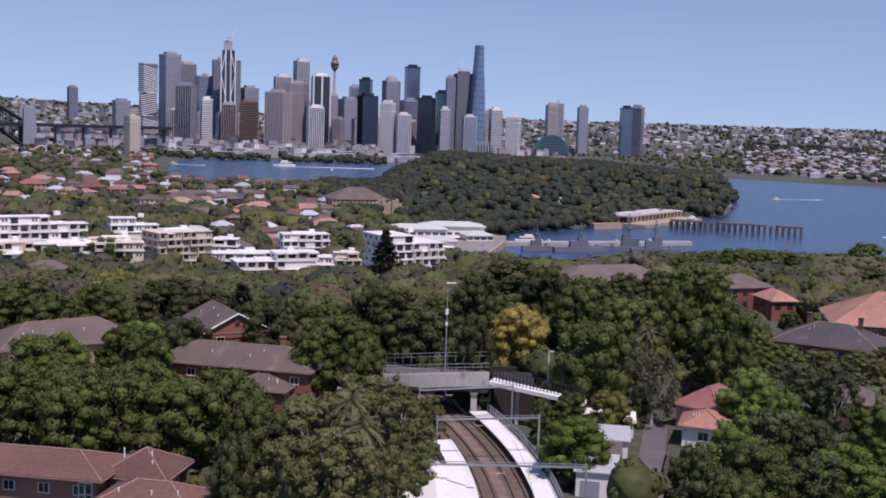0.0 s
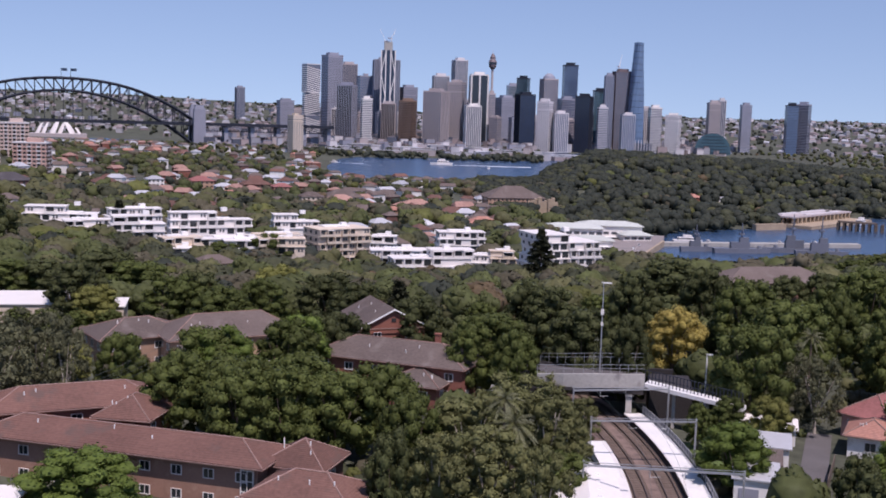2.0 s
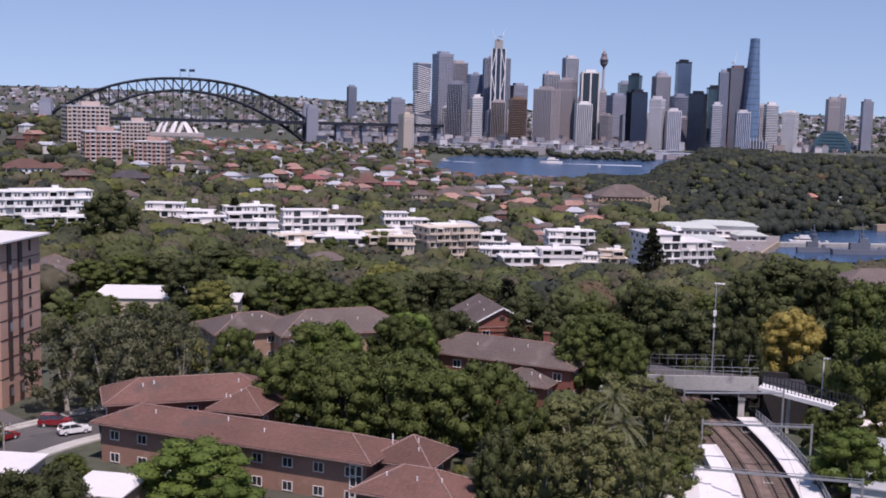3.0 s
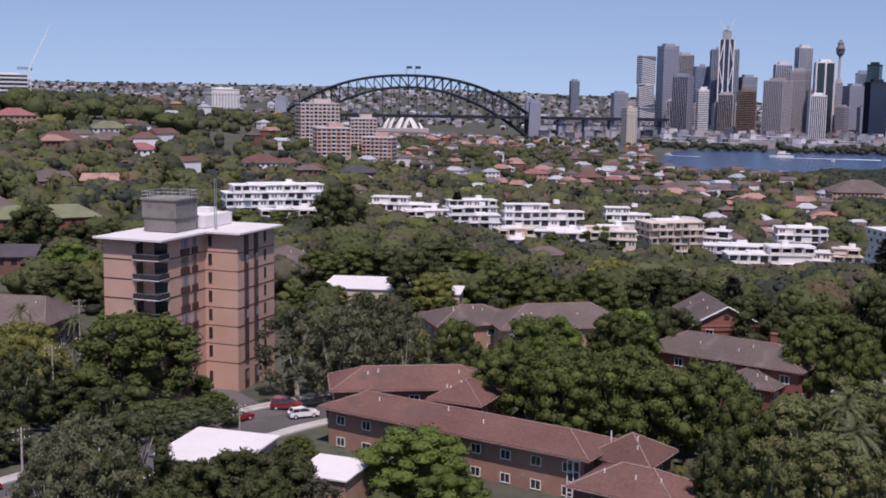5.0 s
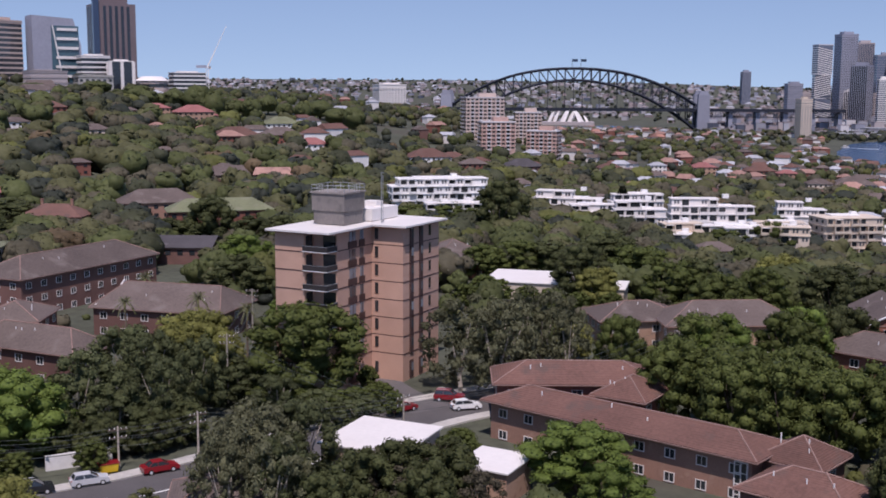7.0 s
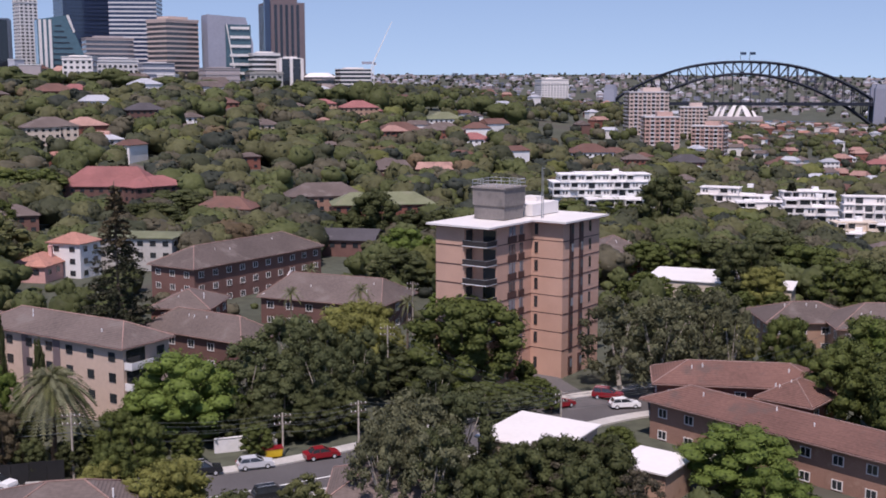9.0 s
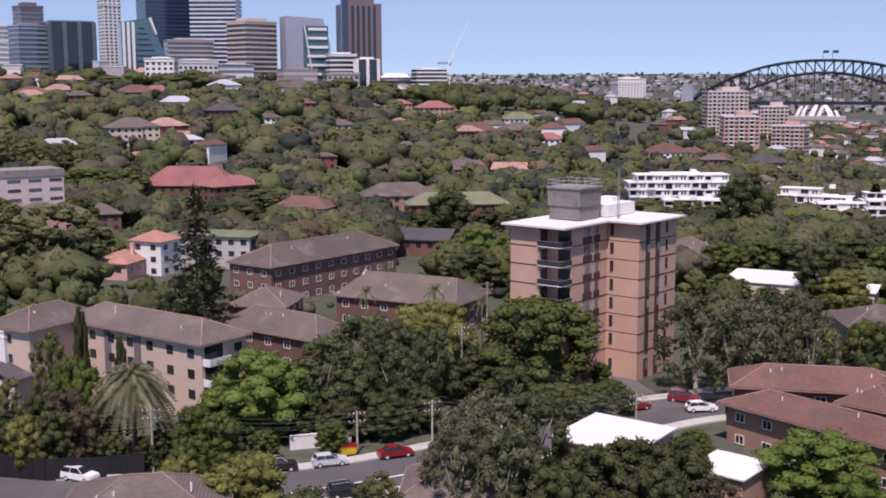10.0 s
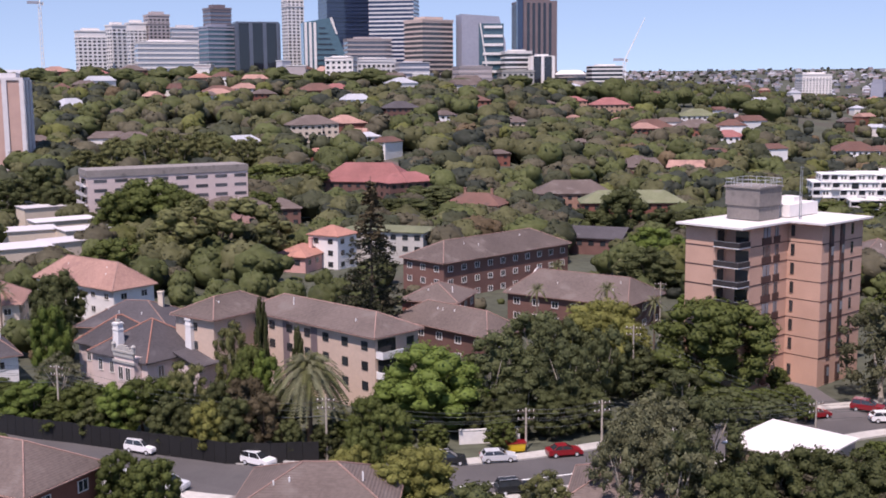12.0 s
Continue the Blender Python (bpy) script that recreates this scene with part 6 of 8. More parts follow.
# ---- old villa with tall chimneys ----
def villa(x, y, z, turn):
    """Main hip with its near corner to the street, a rear wing, a lean-to and an ornate gabled bay."""
    top = 3.5
    ob = thing("villa", x, y, z, turn, "old slate-roofed villa with tall pale chimneys and an ornate gable", "house")
    part("wall", Shape().box(0, 0, -3, 13.3, 12.9, top + 3), "pink_wash", ob)
    part("wall", Shape().box(-9.6, 1.0, -3, 8.6, 9.6, top + 3), "pink_wash", ob)

    def hip_roof(w, d, rise, at):
        roof = part("roof", Shape().hip(w, d, top, rise, 0.6), "slate_roof", ob, at=at)
        caps = Shape()
        a, b = w / 2 + 0.6, d / 2 + 0.6
        k = min(a, b)
        ends = ((k - a, 0), (a - k, 0)) if a >= b else ((0, k - b), (0, b - k))
        for sx in (-1, 1):
            for sy in (-1, 1):
                e = ends[(sx > 0) if a >= b else (sy > 0)]
                caps.tube((sx * a, sy * b, top + 0.05), (*e, top + rise + 0.05), 0.13, 0.13, 5)
        caps.tube((ends[0][0] - 0.05, ends[0][1] - 0.05, top + rise + 0.05), (ends[1][0] + 0.05, ends[1][1] + 0.05, top + rise + 0.05), 0.13, 0.13, 5)
        part("ridge_capping", caps, "orange_roof", roof, "orange terracotta ridge capping")
        return roof

    hip_roof(13.3, 12.9, 4.7, pose(0, 0, 0))
    hip_roof(8.6, 9.6, 4.0, pose(-9.6, 1.0, 0))
    bay = part("front_bay", Shape().box(3.0, -7.0, -3, 4.6, 1.6, top + 3.6), "pink_wash", ob)
    g = Shape().box(3.0, -7.85, top - 0.3, 5.0, 0.35, 0.35).box(3.0, -7.8, top + 0.6, 4.8, 0.3, 0.7).box(3.0, -7.85, top + 1.3, 5.2, 0.4, 0.25)
    for dx, zz, hh in ((1.9, top + 1.5, 0.4), (1.4, top + 1.9, 0.3), (0.8, top + 2.2, 0.25)):
        g.box(3.0, -7.8, zz, 2 * dx, 0.3, hh)
    part("gable", g, "concrete", bay, "ornamental parapet gable with mouldings")
    for dx in (-2.3, 2.3):
        part("finial", Shape().box(3.0 + dx, -7.8, top + 1.5, 0.45, 0.45, 0.9).prism([(3.0 + dx + a * 0.3, -7.8 + b * 0.3) for a, b in ((-1, -1), (1, -1), (1, 1), (-1, 1))], top + 2.4, top + 2.7, 0.4), "concrete", bay)
    for dx in (-0.85, 0.85):
        window(bay, 3.0 + dx, -7.83, 0.6, 0, 1.1, 2.0, True)
    for u in (-4.6, -1.8, -8.2, -11.2):
        window(ob, u, -6.48 if u > -7 else -3.83, 0.8, 0, 1.0, 1.8, True)
    for v in (-4, 0.5):
        window(ob, 6.68, v, 0.8, 90, 1.1, 1.8, True)
    part("lean_to", Shape().box(9.2, 2.6, -3, 5.2, 7.4, 5.3), "pink_wash", ob)
    part("lean_to_roof", Shape().add([(6.6, -1.6, 4.0), (12.3, -1.6, 2.4), (12.3, 6.8, 2.4), (6.6, 6.8, 4.0), (6.6, -1.6, 4.2), (12.3, -1.6, 2.6), (12.3, 6.8, 2.6), (6.6, 6.8, 4.2)],
         [(3, 2, 1, 0), (4, 5, 6, 7), (0, 1, 5, 4), (1, 2, 6, 5), (2, 3, 7, 6), (3, 0, 4, 7)]), "slate_roof", ob)
    for u, v, hh in ((-1.6, -5.2, 4.6), (3.0, 5.6, 4.0), (6.6, 2.0, 5.0)):
        stack = part("chimney", Shape().prism([(u + a * 0.72, v + b * 0.6) for a, b in ((-1, -1), (1, -1), (1, 1), (-1, 1))], top, top + hh, 0.82)
                     .box(u, v, top + hh - 0.9, 1.35, 1.15, 0.25).box(u, v, top + hh, 1.4, 1.2, 0.3), "pale", ob, "tall pale rendered chimney")
        for q in (-0.3, 0.3):
            part("chimney_pot", Shape().tube((u + q, v, top + hh + 0.3), (u + q, v, top + hh + 0.8), 0.2, 0.16, 7), "concrete", stack)
    plot(x, y, 12, 10, 2)
    return ob


villa(-165.8, 65.8, 2.1, 16.3)

# ---- streets ----
def ribbon(points, width, lift, s=None, side=0.0, step=2.0, thick=0.0):
    """A strip along a bent line, laid on the ground; side shifts it sideways."""
    s = s or Shape()
    fine = []
    for (ax, ay), (bx, by) in zip(points, points[1:]):
        k = max(1, int(math.hypot(bx - ax, by - ay) / step))
        fine += [(ax + (bx - ax) * i / k, ay + (by - ay) * i / k) for i in range(k)]
    fine.append(points[-1])
    for _ in range(6):
        fine = [fine[0]] + [((a[0] + 2 * b[0] + c[0]) / 4, (a[1] + 2 * b[1] + c[1]) / 4) for a, b, c in zip(fine, fine[1:], fine[2:])] + [fine[-1]]
    k0 = len(s.v)
    for i, (x, y) in enumerate(fine):
        a, b = fine[max(0, i - 1)], fine[min(len(fine) - 1, i + 1)]
        q = math.hypot(b[0] - a[0], b[1] - a[1])
        nx, ny = (b[1] - a[1]) / q, -(b[0] - a[0]) / q
        for u in (side - width / 2, side + width / 2):
            px, py = x + nx * u, y + ny * u
            z = height(px, py)
            s.v += [(px, py, z + lift), (px, py, z + lift - thick)] if thick else [(px, py, z + lift)]
    m = 4 if thick else 2
    for i in range(len(fine) - 1):
        a, b = k0 + i * m, k0 + (i + 1) * m
        if thick:
            s.f += [(a, a + 2, b + 2, b), (a + 1, a, b, b + 1), (a + 2, a + 3, b + 3, b + 2)]
        else:
            s.f.append((a, a + 1, b + 1, b))
    for x, y in fine[::3]:
        plot(x, y, width / 2 + abs(side), 0)
    return s


STREET = [(-175, 30), (-150, 41), (-131, 47), (-116, 57), (-104, 71), (-97.5, 85), (-94, 100), (-91, 118), (-88, 133), (-78, 156), (-67, 180), (-60, 200)]
one("road", ribbon(STREET, 10.0, 0.10), "asphalt", label="grey asphalt suburban street with parked cars", category="road", kind="structure")
for side in (-6.2, 6.2):
    one("pavement", ribbon(STREET, 2.2, 0.24, side=side, thick=0.3), "concrete", label="pale concrete footpath with a kerb", category="pavement", kind="structure")
one("trim", ribbon([(-101.5, 72.5), (-98.9, 79), (-95.0, 90), (-93.6, 96)], 0.3, 0.13, side=0.6), "line", label="white painted line on the road", category="road marking", kind="structure")
one("road", ribbon([(-88, 133), (-97, 137), (-112, 147)], 7.0, 0.11), "asphalt", label="short asphalt driveway beside the brick tower", category="road", kind="structure")
one("road", ribbon([(28, 118), (27, 140), (31, 158), (34, 172)], 3.6, 0.08), "asphalt", label="narrow asphalt lane behind the sheds", category="road", kind="structure")
one("road", ribbon([(-128, 44), (-118, 48), (-108, 52)], 9.0, 0.12), "asphalt", label="asphalt parking bay off the street", category="road", kind="structure")


# ---- vehicles ----
def wheel_mesh(r=0.32):
    t, q = Shape(), Shape()
    t.tube((0, -0.1, 0), (0, 0.1, 0), r, r, 14)
    q.tube((0, -0.112, 0), (0, 0.112, 0), r * 0.62, r * 0.62, 10)
    return t.mesh("tyre", "tyre"), q.mesh("rim", "silver_paint")


WHEEL = wheel_mesh()


def car(x, y, turn, paint="white_paint", style="hatch", label="", z=None):
    """A parked car, nose towards local +x."""
    ob = thing("car", x, y, height(x, y) + 0.12 if z is None else z, turn, label or f"parked {paint.replace('_paint', '')} car beside the kerb", "car")
    L, W = 4.4, 1.78
    prof = {"hatch": ((-2.15, 0.35), (-2.2, 0.8), (-1.95, 1.0), (1.0, 0.98), (2.05, 0.82), (2.2, 0.55), (2.15, 0.3)),
            "sedan": ((-2.2, 0.35), (-2.25, 0.85), (-2.1, 0.98), (1.0, 0.96), (2.1, 0.8), (2.25, 0.55), (2.2, 0.3)),
            "suv": ((-2.2, 0.4), (-2.25, 0.95), (-2.1, 1.1), (1.1, 1.08), (2.15, 0.95), (2.25, 0.6), (2.2, 0.35))}[style]
    cab = {"hatch": ((-1.95, 0.98), (-1.6, 1.46), (0.1, 1.48), (1.05, 0.97)), "sedan": ((-1.6, 0.97), (-1.0, 1.42), (0.2, 1.44), (1.1, 0.95)),
           "suv": ((-2.1, 1.08), (-1.85, 1.68), (0.2, 1.7), (1.1, 1.07))}[style]

    def slab(outline, w0, w1):
        s = Shape()
        n = len(outline)
        zs = [p[1] for p in outline]
        wid = lambda z: w0 + (w1 - w0) * (z - min(zs)) / (max(zs) - min(zs))
        s.v = [(p[0], -wid(p[1]) / 2, p[1]) for p in outline] + [(p[0], wid(p[1]) / 2, p[1]) for p in outline]
        s.f = [tuple(range(n)), tuple(range(2 * n - 1, n - 1, -1))] + [(i, n + i, n + (i + 1) % n, (i + 1) % n) for i in range(n)]
        return s

    body = part("body", slab(prof, W, W - 0.06), paint, ob)
    part("cabin_glass", slab(cab, W - 0.14, W - 0.5), "pane", ob)
    (x0, _), (x1, z1), (x2, z2), (x3, _) = cab
    roof = Shape().box((x1 + x2) / 2, 0, z1 - 0.02, x2 - x1 + 0.1, W - 0.46, 0.06)
    for sy in (-1, 1):
        for a, b in ((cab[0], cab[1]), (cab[3], cab[2]), (((x0 + x3) / 2 - 0.2, cab[0][1]), ((x1 + x2) / 2, z1))):
            part("pillar", Shape().tube((a[0], sy * (W - 0.15) / 2, a[1]), (b[0], sy * (W - 0.5) / 2, b[1]), 0.045, 0.04, 4), paint, ob)
    part("roof", roof, paint, ob)
    for sy in (-1, 1):
        part("headlight", Shape().box(2.12, sy * 0.62, 0.62, 0.2, 0.36, 0.16), "pale", body)
        part("tail_light", Shape().box(-2.14, sy * 0.68, 0.75, 0.16, 0.22, 0.2), "red_paint", body)
        for wx in (-1.35, 1.38):
            m = pose(wx, sy * 0.8, 0.32)
            t = part("wheel", WHEEL[0], None, ob, at=m)
            part("rim", WHEEL[1], None, t)
    if style == "suv":
        part("roof_rack", Shape().tube((x1, -0.5, z1 + 0.1), (x2, -0.5, z1 + 0.1), 0.03).tube((x1, 0.5, z1 + 0.1), (x2, 0.5, z1 + 0.1), 0.03), "galvanised", ob)
    plot(x, y, 3, 8, 1)
    return ob


car(-100.6, 92.4, 66, "red_paint", "sedan", "parked bright red sedan at the kerb")
car(-104.0, 84.6, 62, "silver_paint", "hatch", "parked pale blue-grey hatchback at the kerb")
car(-94.4, 79.2, 66, "black_paint", "suv", "black four-wheel drive with a roof rack on the road")
car(-120.9, 60.6, 22, "white_paint", "suv", "white estate car parked along the street")
car(-134.4, 51.2, 28, "white_paint", "suv", "white van parked along the street")
car(-119.5, 48.6, 35, "silver_paint", "suv", "silver car in the parking bay under a tree")
car(-124.0, 46.0, 35, "white_paint", "hatch", "white car in the parking bay under a tree")
car(-97.6, 99.8, 70, "black_paint", "sedan", "dark car parked in the tree shade")
car(-106.8, 79.0, 60, "black_paint", "suv", "dark car parked in the tree shade")
car(-84.2, 136.2, 50, "white_paint", "hatch", "white hatchback parked below the brick tower")
car(-88.6, 138.6, 20, "red_paint", "suv", "dark red car parked below the brick tower")
car(-91.2, 130.2, 75, "red_paint", "sedan", "dark red car parked at the corner")
car(-79.2, 144.6, 66, "black_paint", "sedan", "black car parked in the shade of the trees")
car(-70.6, 178.6, 66, "white_paint", "suv", "white car parked in front of the grey-roofed flats")
car(-16.0, 186.0, 20, "silver_paint", "sedan", "silver car parked behind the grey-roofed flats")
skip = thing("skip_bin", -105.6, 88.8, height(-105.6, 88.8) + 0.24, 62, "yellow and red rubbish skip on the footpath", "skip")
part("body", Shape().prism(((-1.0, -0.6), (1.0, -0.6), (1.0, 0.6), (-1.0, 0.6)), 0, 1.0, 1.15), "yellow_paint", skip)
part("rim", Shape().box(0, 0, 1.0, 2.5, 1.5, 0.1), "red_paint", skip)
one("garden_wall", Shape().box(0, 0, -0.3, 8, 0.3, 2.2), "pale", -110.5, 88.5, 0, 62, "white rendered garden wall along the footpath", "wall")
# the fence's black colour stands in for shade beneath the hedge
hedge_fence = thing("fence", 0, 0, 0, 0, "tall timber fence blackened to stand in for the hedge shade", "fence")
FENCE = ((-159.7, 36.2), (-148.7, 42.0), (-143.6, 45.5), (-135.9, 50.2), (-130.8, 53.4), (-123.7, 57.7), (-120.1, 61.9), (-117.0, 66.9))
for (ax, ay), (bx, by) in zip(FENCE, FENCE[1:]):
    q = math.hypot(bx - ax, by - ay)
    turn = math.degrees(math.atan2(by - ay, bx - ax))
    part("rail", Shape().box(0, 0.06, 1.7, q, 0.06, 0.12), "hedge_shade", hedge_fence, at=pose((ax + bx) / 2, (ay + by) / 2, 0.2, 0, 0, turn))
    for i in range(int(q / 1.5)):
        t = (i + 0.5) / int(q / 1.5)
        part("panel", Shape().box(0, 0, -0.4, q / int(q / 1.5) - 0.04, 0.08, 3.0 + 0.06 * (i % 2)), "hedge_shade", hedge_fence, at=pose(ax + (bx - ax) * t, ay + (by - ay) * t, 0.2, 0, 0, turn))
one("garden_wall", Shape().box(0, 0, -0.3, 11, 0.3, 1.3), "concrete", -114.3, 66.6, 0, 48, "low pale concrete garden wall along the footpath", "wall")


# ---- poles and wires ----
POLES = []


def power_pole(x, y, h=10.0, turn=0.0, arms=2):
    z = height(x, y)
    ob = thing("power_pole", x, y, z, turn, "weathered timber power pole with cross arms", "power pole")
    part("pole", Shape().tube((0, 0, -1), (0, 0, h), 0.16, 0.11, 8), "pale_bark", ob)
    for i in range(arms):
        arm = part("cross_arm", Shape().box(0, 0, h - 0.5 - i * 1.0, 2.4 - 0.5 * i, 0.12, 0.12), "timber", ob)
        for u in (-1.0, -0.4, 0.4, 1.0):
            part("insulator", Shape().tube((u, 0, h - 0.4 - i), (u, 0, h - 0.15 - i), 0.05, 0.03, 5), "pale", arm)
    POLES.append((x, y, z + h))
    plot(x, y, 1, 0)
    return ob


def line(a, b, sag, r=0.025, label="sagging overhead power line between the poles"):
    pts = []
    for i in range(13):
        t = i / 12
        pts.append((a[0] + (b[0] - a[0]) * t, a[1] + (b[1] - a[1]) * t, a[2] + (b[2] - a[2]) * t - sag * 4 * t * (1 - t)))
    one("power_line", Shape().path(pts, r, 4), "wire", label=label, category="cable", group="power lines")


for x, y, h, turn in ((-99.3, 97.6, 6.6, 70), (-105.3, 90.2, 5.5, 62), (-115.2, 119.5, 10.5, 40), (-117.6, 68.4, 8.0, 48), (-151.0, 46.2, 9.0, 30), (-84.6, 121.0, 5.6, 75),
                      (-186.0, 30.0, 9.0, 30), (-140.0, 152.0, 10.0, 30), (-65.0, 170.0, 10.0, 66)):
    power_pole(x, y, h, turn)
for i, j, sag in ((4, 3, 1.8), (3, 1, 1.2), (1, 0, 0.5), (0, 5, 1.0), (6, 4, 1.5), (2, 5, 1.4), (7, 2, 1.3), (5, 8, 1.8)):
    for k, (du, dz) in enumerate(((-0.9, -0.35), (0.9, -0.35), (-0.5, -1.35), (0.5, -1.35), (0.0, -2.4))):
        a, b = POLES[i], POLES[j]
        q = math.hypot(b[0] - a[0], b[1] - a[1])
        ox, oy = -(b[1] - a[1]) / q * du, (b[0] - a[0]) / q * du
        line((a[0] + ox, a[1] + oy, a[2] + dz), (b[0] + ox, b[1] + oy, b[2] + dz), sag, 0.05 if k == 4 and i in (4, 6, 3) else 0.02)


# ---- railway ----
def mid(y):
    return 8.9 - 0.0034 * max(0.0, y - 125) ** 2


def along(y, side):
    """The place at that offset to the right of the line's middle."""
    s = -0.0068 * max(0.0, y - 125)
    q = math.hypot(1, s)
    return mid(y) + side / q, y - side * s / q


def strip(y0, y1, a, b, z0, z1):
    s = Shape()
    ys = [y0 + (y1 - y0) * i / 40 for i in range(41)]
    for y in ys:
        p, q = along(y, a), along(y, b)
        s.v += [(*p, z0), (*p, z1), (*q, z1), (*q, z0)]
    for i in range(40):
        k = i * 4
        s.f += [(k, k + 4, k + 5, k + 1), (k + 1, k + 5, k + 6, k + 2), (k + 2, k + 6, k + 7, k + 3)]
    s.f += [(0, 1, 2, 3), (163, 162, 161, 160)]
    return s


one("trackbed", strip(100, 200, -4.2, 4.2, -0.5, 0.16), "ballast", label="brown ballast bed of a curving double railway", category="railway", kind="structure")
track = thing("railway_track", 0, 0, 0, 0, "curving double railway track with rusty rails and timber sleepers", "railway track")
for c in (-1.95, 1.95):
    for g in (-0.75, 0.75):
        part("rail", strip(100, 200, c + g - 0.06, c + g + 0.06, 0.2, 0.4), "rail", track)
    sleeper = Shape().box(0, 0, 0, 2.5, 0.25, 0.1).mesh("sleeper", "timber")
    for i in range(110):
        y = 112 + i * 0.7
        x, yy = along(y, c)
        part("sleeper", sleeper, None, track, at=pose(x, yy, 0.14, 0, 0, math.degrees(math.atan(0.0068 * max(0, y - 125)))))
for y in range(100, 200, 5):
    plot(mid(y), y, 6.6, 0)
right = thing("station_platform", 0, 0, 0, 0, "long curved station platform with a pale concrete surface", "platform")
part("deck", strip(112, 171, 3.5, 6.3, -0.4, 1.15), "pale", right)
part("edge_face", strip(112, 171, 3.42, 3.5, -0.4, 1.0), "dark", right)
part("coping", strip(112, 171, 3.4, 3.9, 1.15, 1.19), "white", right)
left = thing("station_platform", 0, 0, 0, 0, "curved station platform with a pale concrete surface", "platform")
part("deck", strip(105, 157, -6.0, -3.5, -0.4, 1.15), "pale", left)
part("coping", strip(105, 157, -3.9, -3.4, 1.15, 1.19), "white", left)
station = thing("station_building", 0.0, 126.5, 0, 3, "small station building with a white sheet-metal roof", "station")
part("wall", Shape().box(0, 0, -0.3, 6.0, 14, 4.0), "cream", station)
sheet = part("roof", Shape().gable(14, 6.4, 3.7, 1.2, 0.5), "white", station, at=pose(0, 0, 0, 0, 0, 90))
for i in range(4):
    part("vent", Shape().box(-4 + i * 2.6, -1.2, 4.2, 0.5, 0.5, 0.5), "pale", sheet)
awning = part("awning", Shape().box(3.6, 0, 3.3, 2.2, 12, 0.15), "white", station)
fence = thing("platform_fence", 0, 0, 0, 0, "dark metal palisade fence along the platform", "fence")
for i in range(46):
    y = 114 + i * 1.26
    p = along(y, 6.3)
    part("post", Shape().box(0, 0, 0, 0.08, 0.08, 1.4), "galvanised", fence, at=pose(*p, 1.1))
part("rail", strip(112, 171, 6.27, 6.33, 2.35, 2.43), "galvanised", fence)
part("rail", strip(112, 171, 6.27, 6.33, 1.6, 1.66), "galvanised", fence)
mesh = strip(112, 171, 6.5, 6.55, -0.3, 2.2)
part("panel", mesh, "ship", fence)


def portal(y, a, b, h, posts=(True, True)):
    """Steel gantry over the tracks."""
    p, q = along(y, a), along(y, b)
    ob = thing("gantry", 0, 0, 0, 0, "galvanised steel gantry over the railway tracks", "gantry")
    part("beam", Shape().tube((*p, h), (*q, h + 0.15), 0.16, 0.16, 4).tube((*p, h + 0.35), (*q, h + 0.5), 0.05, 0.05, 4), "galvanised", ob)
    for on, c in zip(posts, (p, q)):
        if on:
            part("post", Shape().tube((*c, -0.5), (*c, h + 0.6), 0.15, 0.13, 6), "galvanised", ob)
    for c in (-1.95, 1.95):
        m = along(y, c)
        part("insulator", Shape().tube((*m, h), (*m, h - 0.9), 0.05, 0.05, 5).tube((*m, h - 0.9), (m[0] + 1.1, m[1], h - 0.8), 0.04), "galvanised", ob)


portal(127, -9.5, 8.5, 6.6)
portal(149, -7.0, 7.0, 6.2)
portal(166.5, -6.0, 8.6, 6.0)
for c in (-1.95, 1.95):
    one("contact_wire", Shape().path([(*along(100 + i * 5, c), 5.4) for i in range(16)], 0.02, 4), "wire", label="thin overhead contact wire above the track", category="cable")

# road bridge over the line, with its ramp
bridge = thing("footbridge", 0, 0, 0, 0, "grey concrete overbridge with steel railings across the railway", "bridge")
span = [(-8.6, 173.4), (-4.5, 171.9), (0, 171.4), (4, 171.2), (7.8, 171.6)]
rise = lambda x: 0.2 - 0.004 * (x + 1) ** 2 + 0.085 * x
front, deck = Shape(), Shape()
for (ax, ay), (bx, by) in zip(span, span[1:]):
    ring = [(ax, ay, 4.8 + rise(ax)), (bx, by, 4.8 + rise(bx)), (bx, by, 7.0 + rise(bx)), (ax, ay, 7.0 + rise(ax)), (ax, ay + 0.4, 4.8 + rise(ax)), (bx, by + 0.4, 4.8 + rise(bx)), (bx, by + 0.4, 7.0 + rise(bx)), (ax, ay + 0.4, 7.0 + rise(ax))]
    front.add(ring, [(0, 1, 2, 3), (7, 6, 5, 4), (3, 2, 6, 7), (0, 4, 5, 1)])
    deck.add([(ax, ay + 0.4, 5.2), (bx, by + 0.4, 5.2), (bx, by + 9, 5.2), (ax, ay + 9, 5.2), (ax, ay + 0.4, 5.9), (bx, by + 0.4, 5.9), (bx, by + 9, 5.9), (ax, ay + 9, 5.9)], [(3, 2, 1, 0), (4, 5, 6, 7), (0, 1, 5, 4), (2, 3, 7, 6)])
part("parapet", front, "concrete", bridge)
part("deck", deck, "asphalt", bridge)
part("girder", Shape().box(-1, 172.0, 4.3, 17.5, 0.5, 0.55).box(-1, 176, 4.3, 17.5, 0.6, 0.9), "dark", bridge)
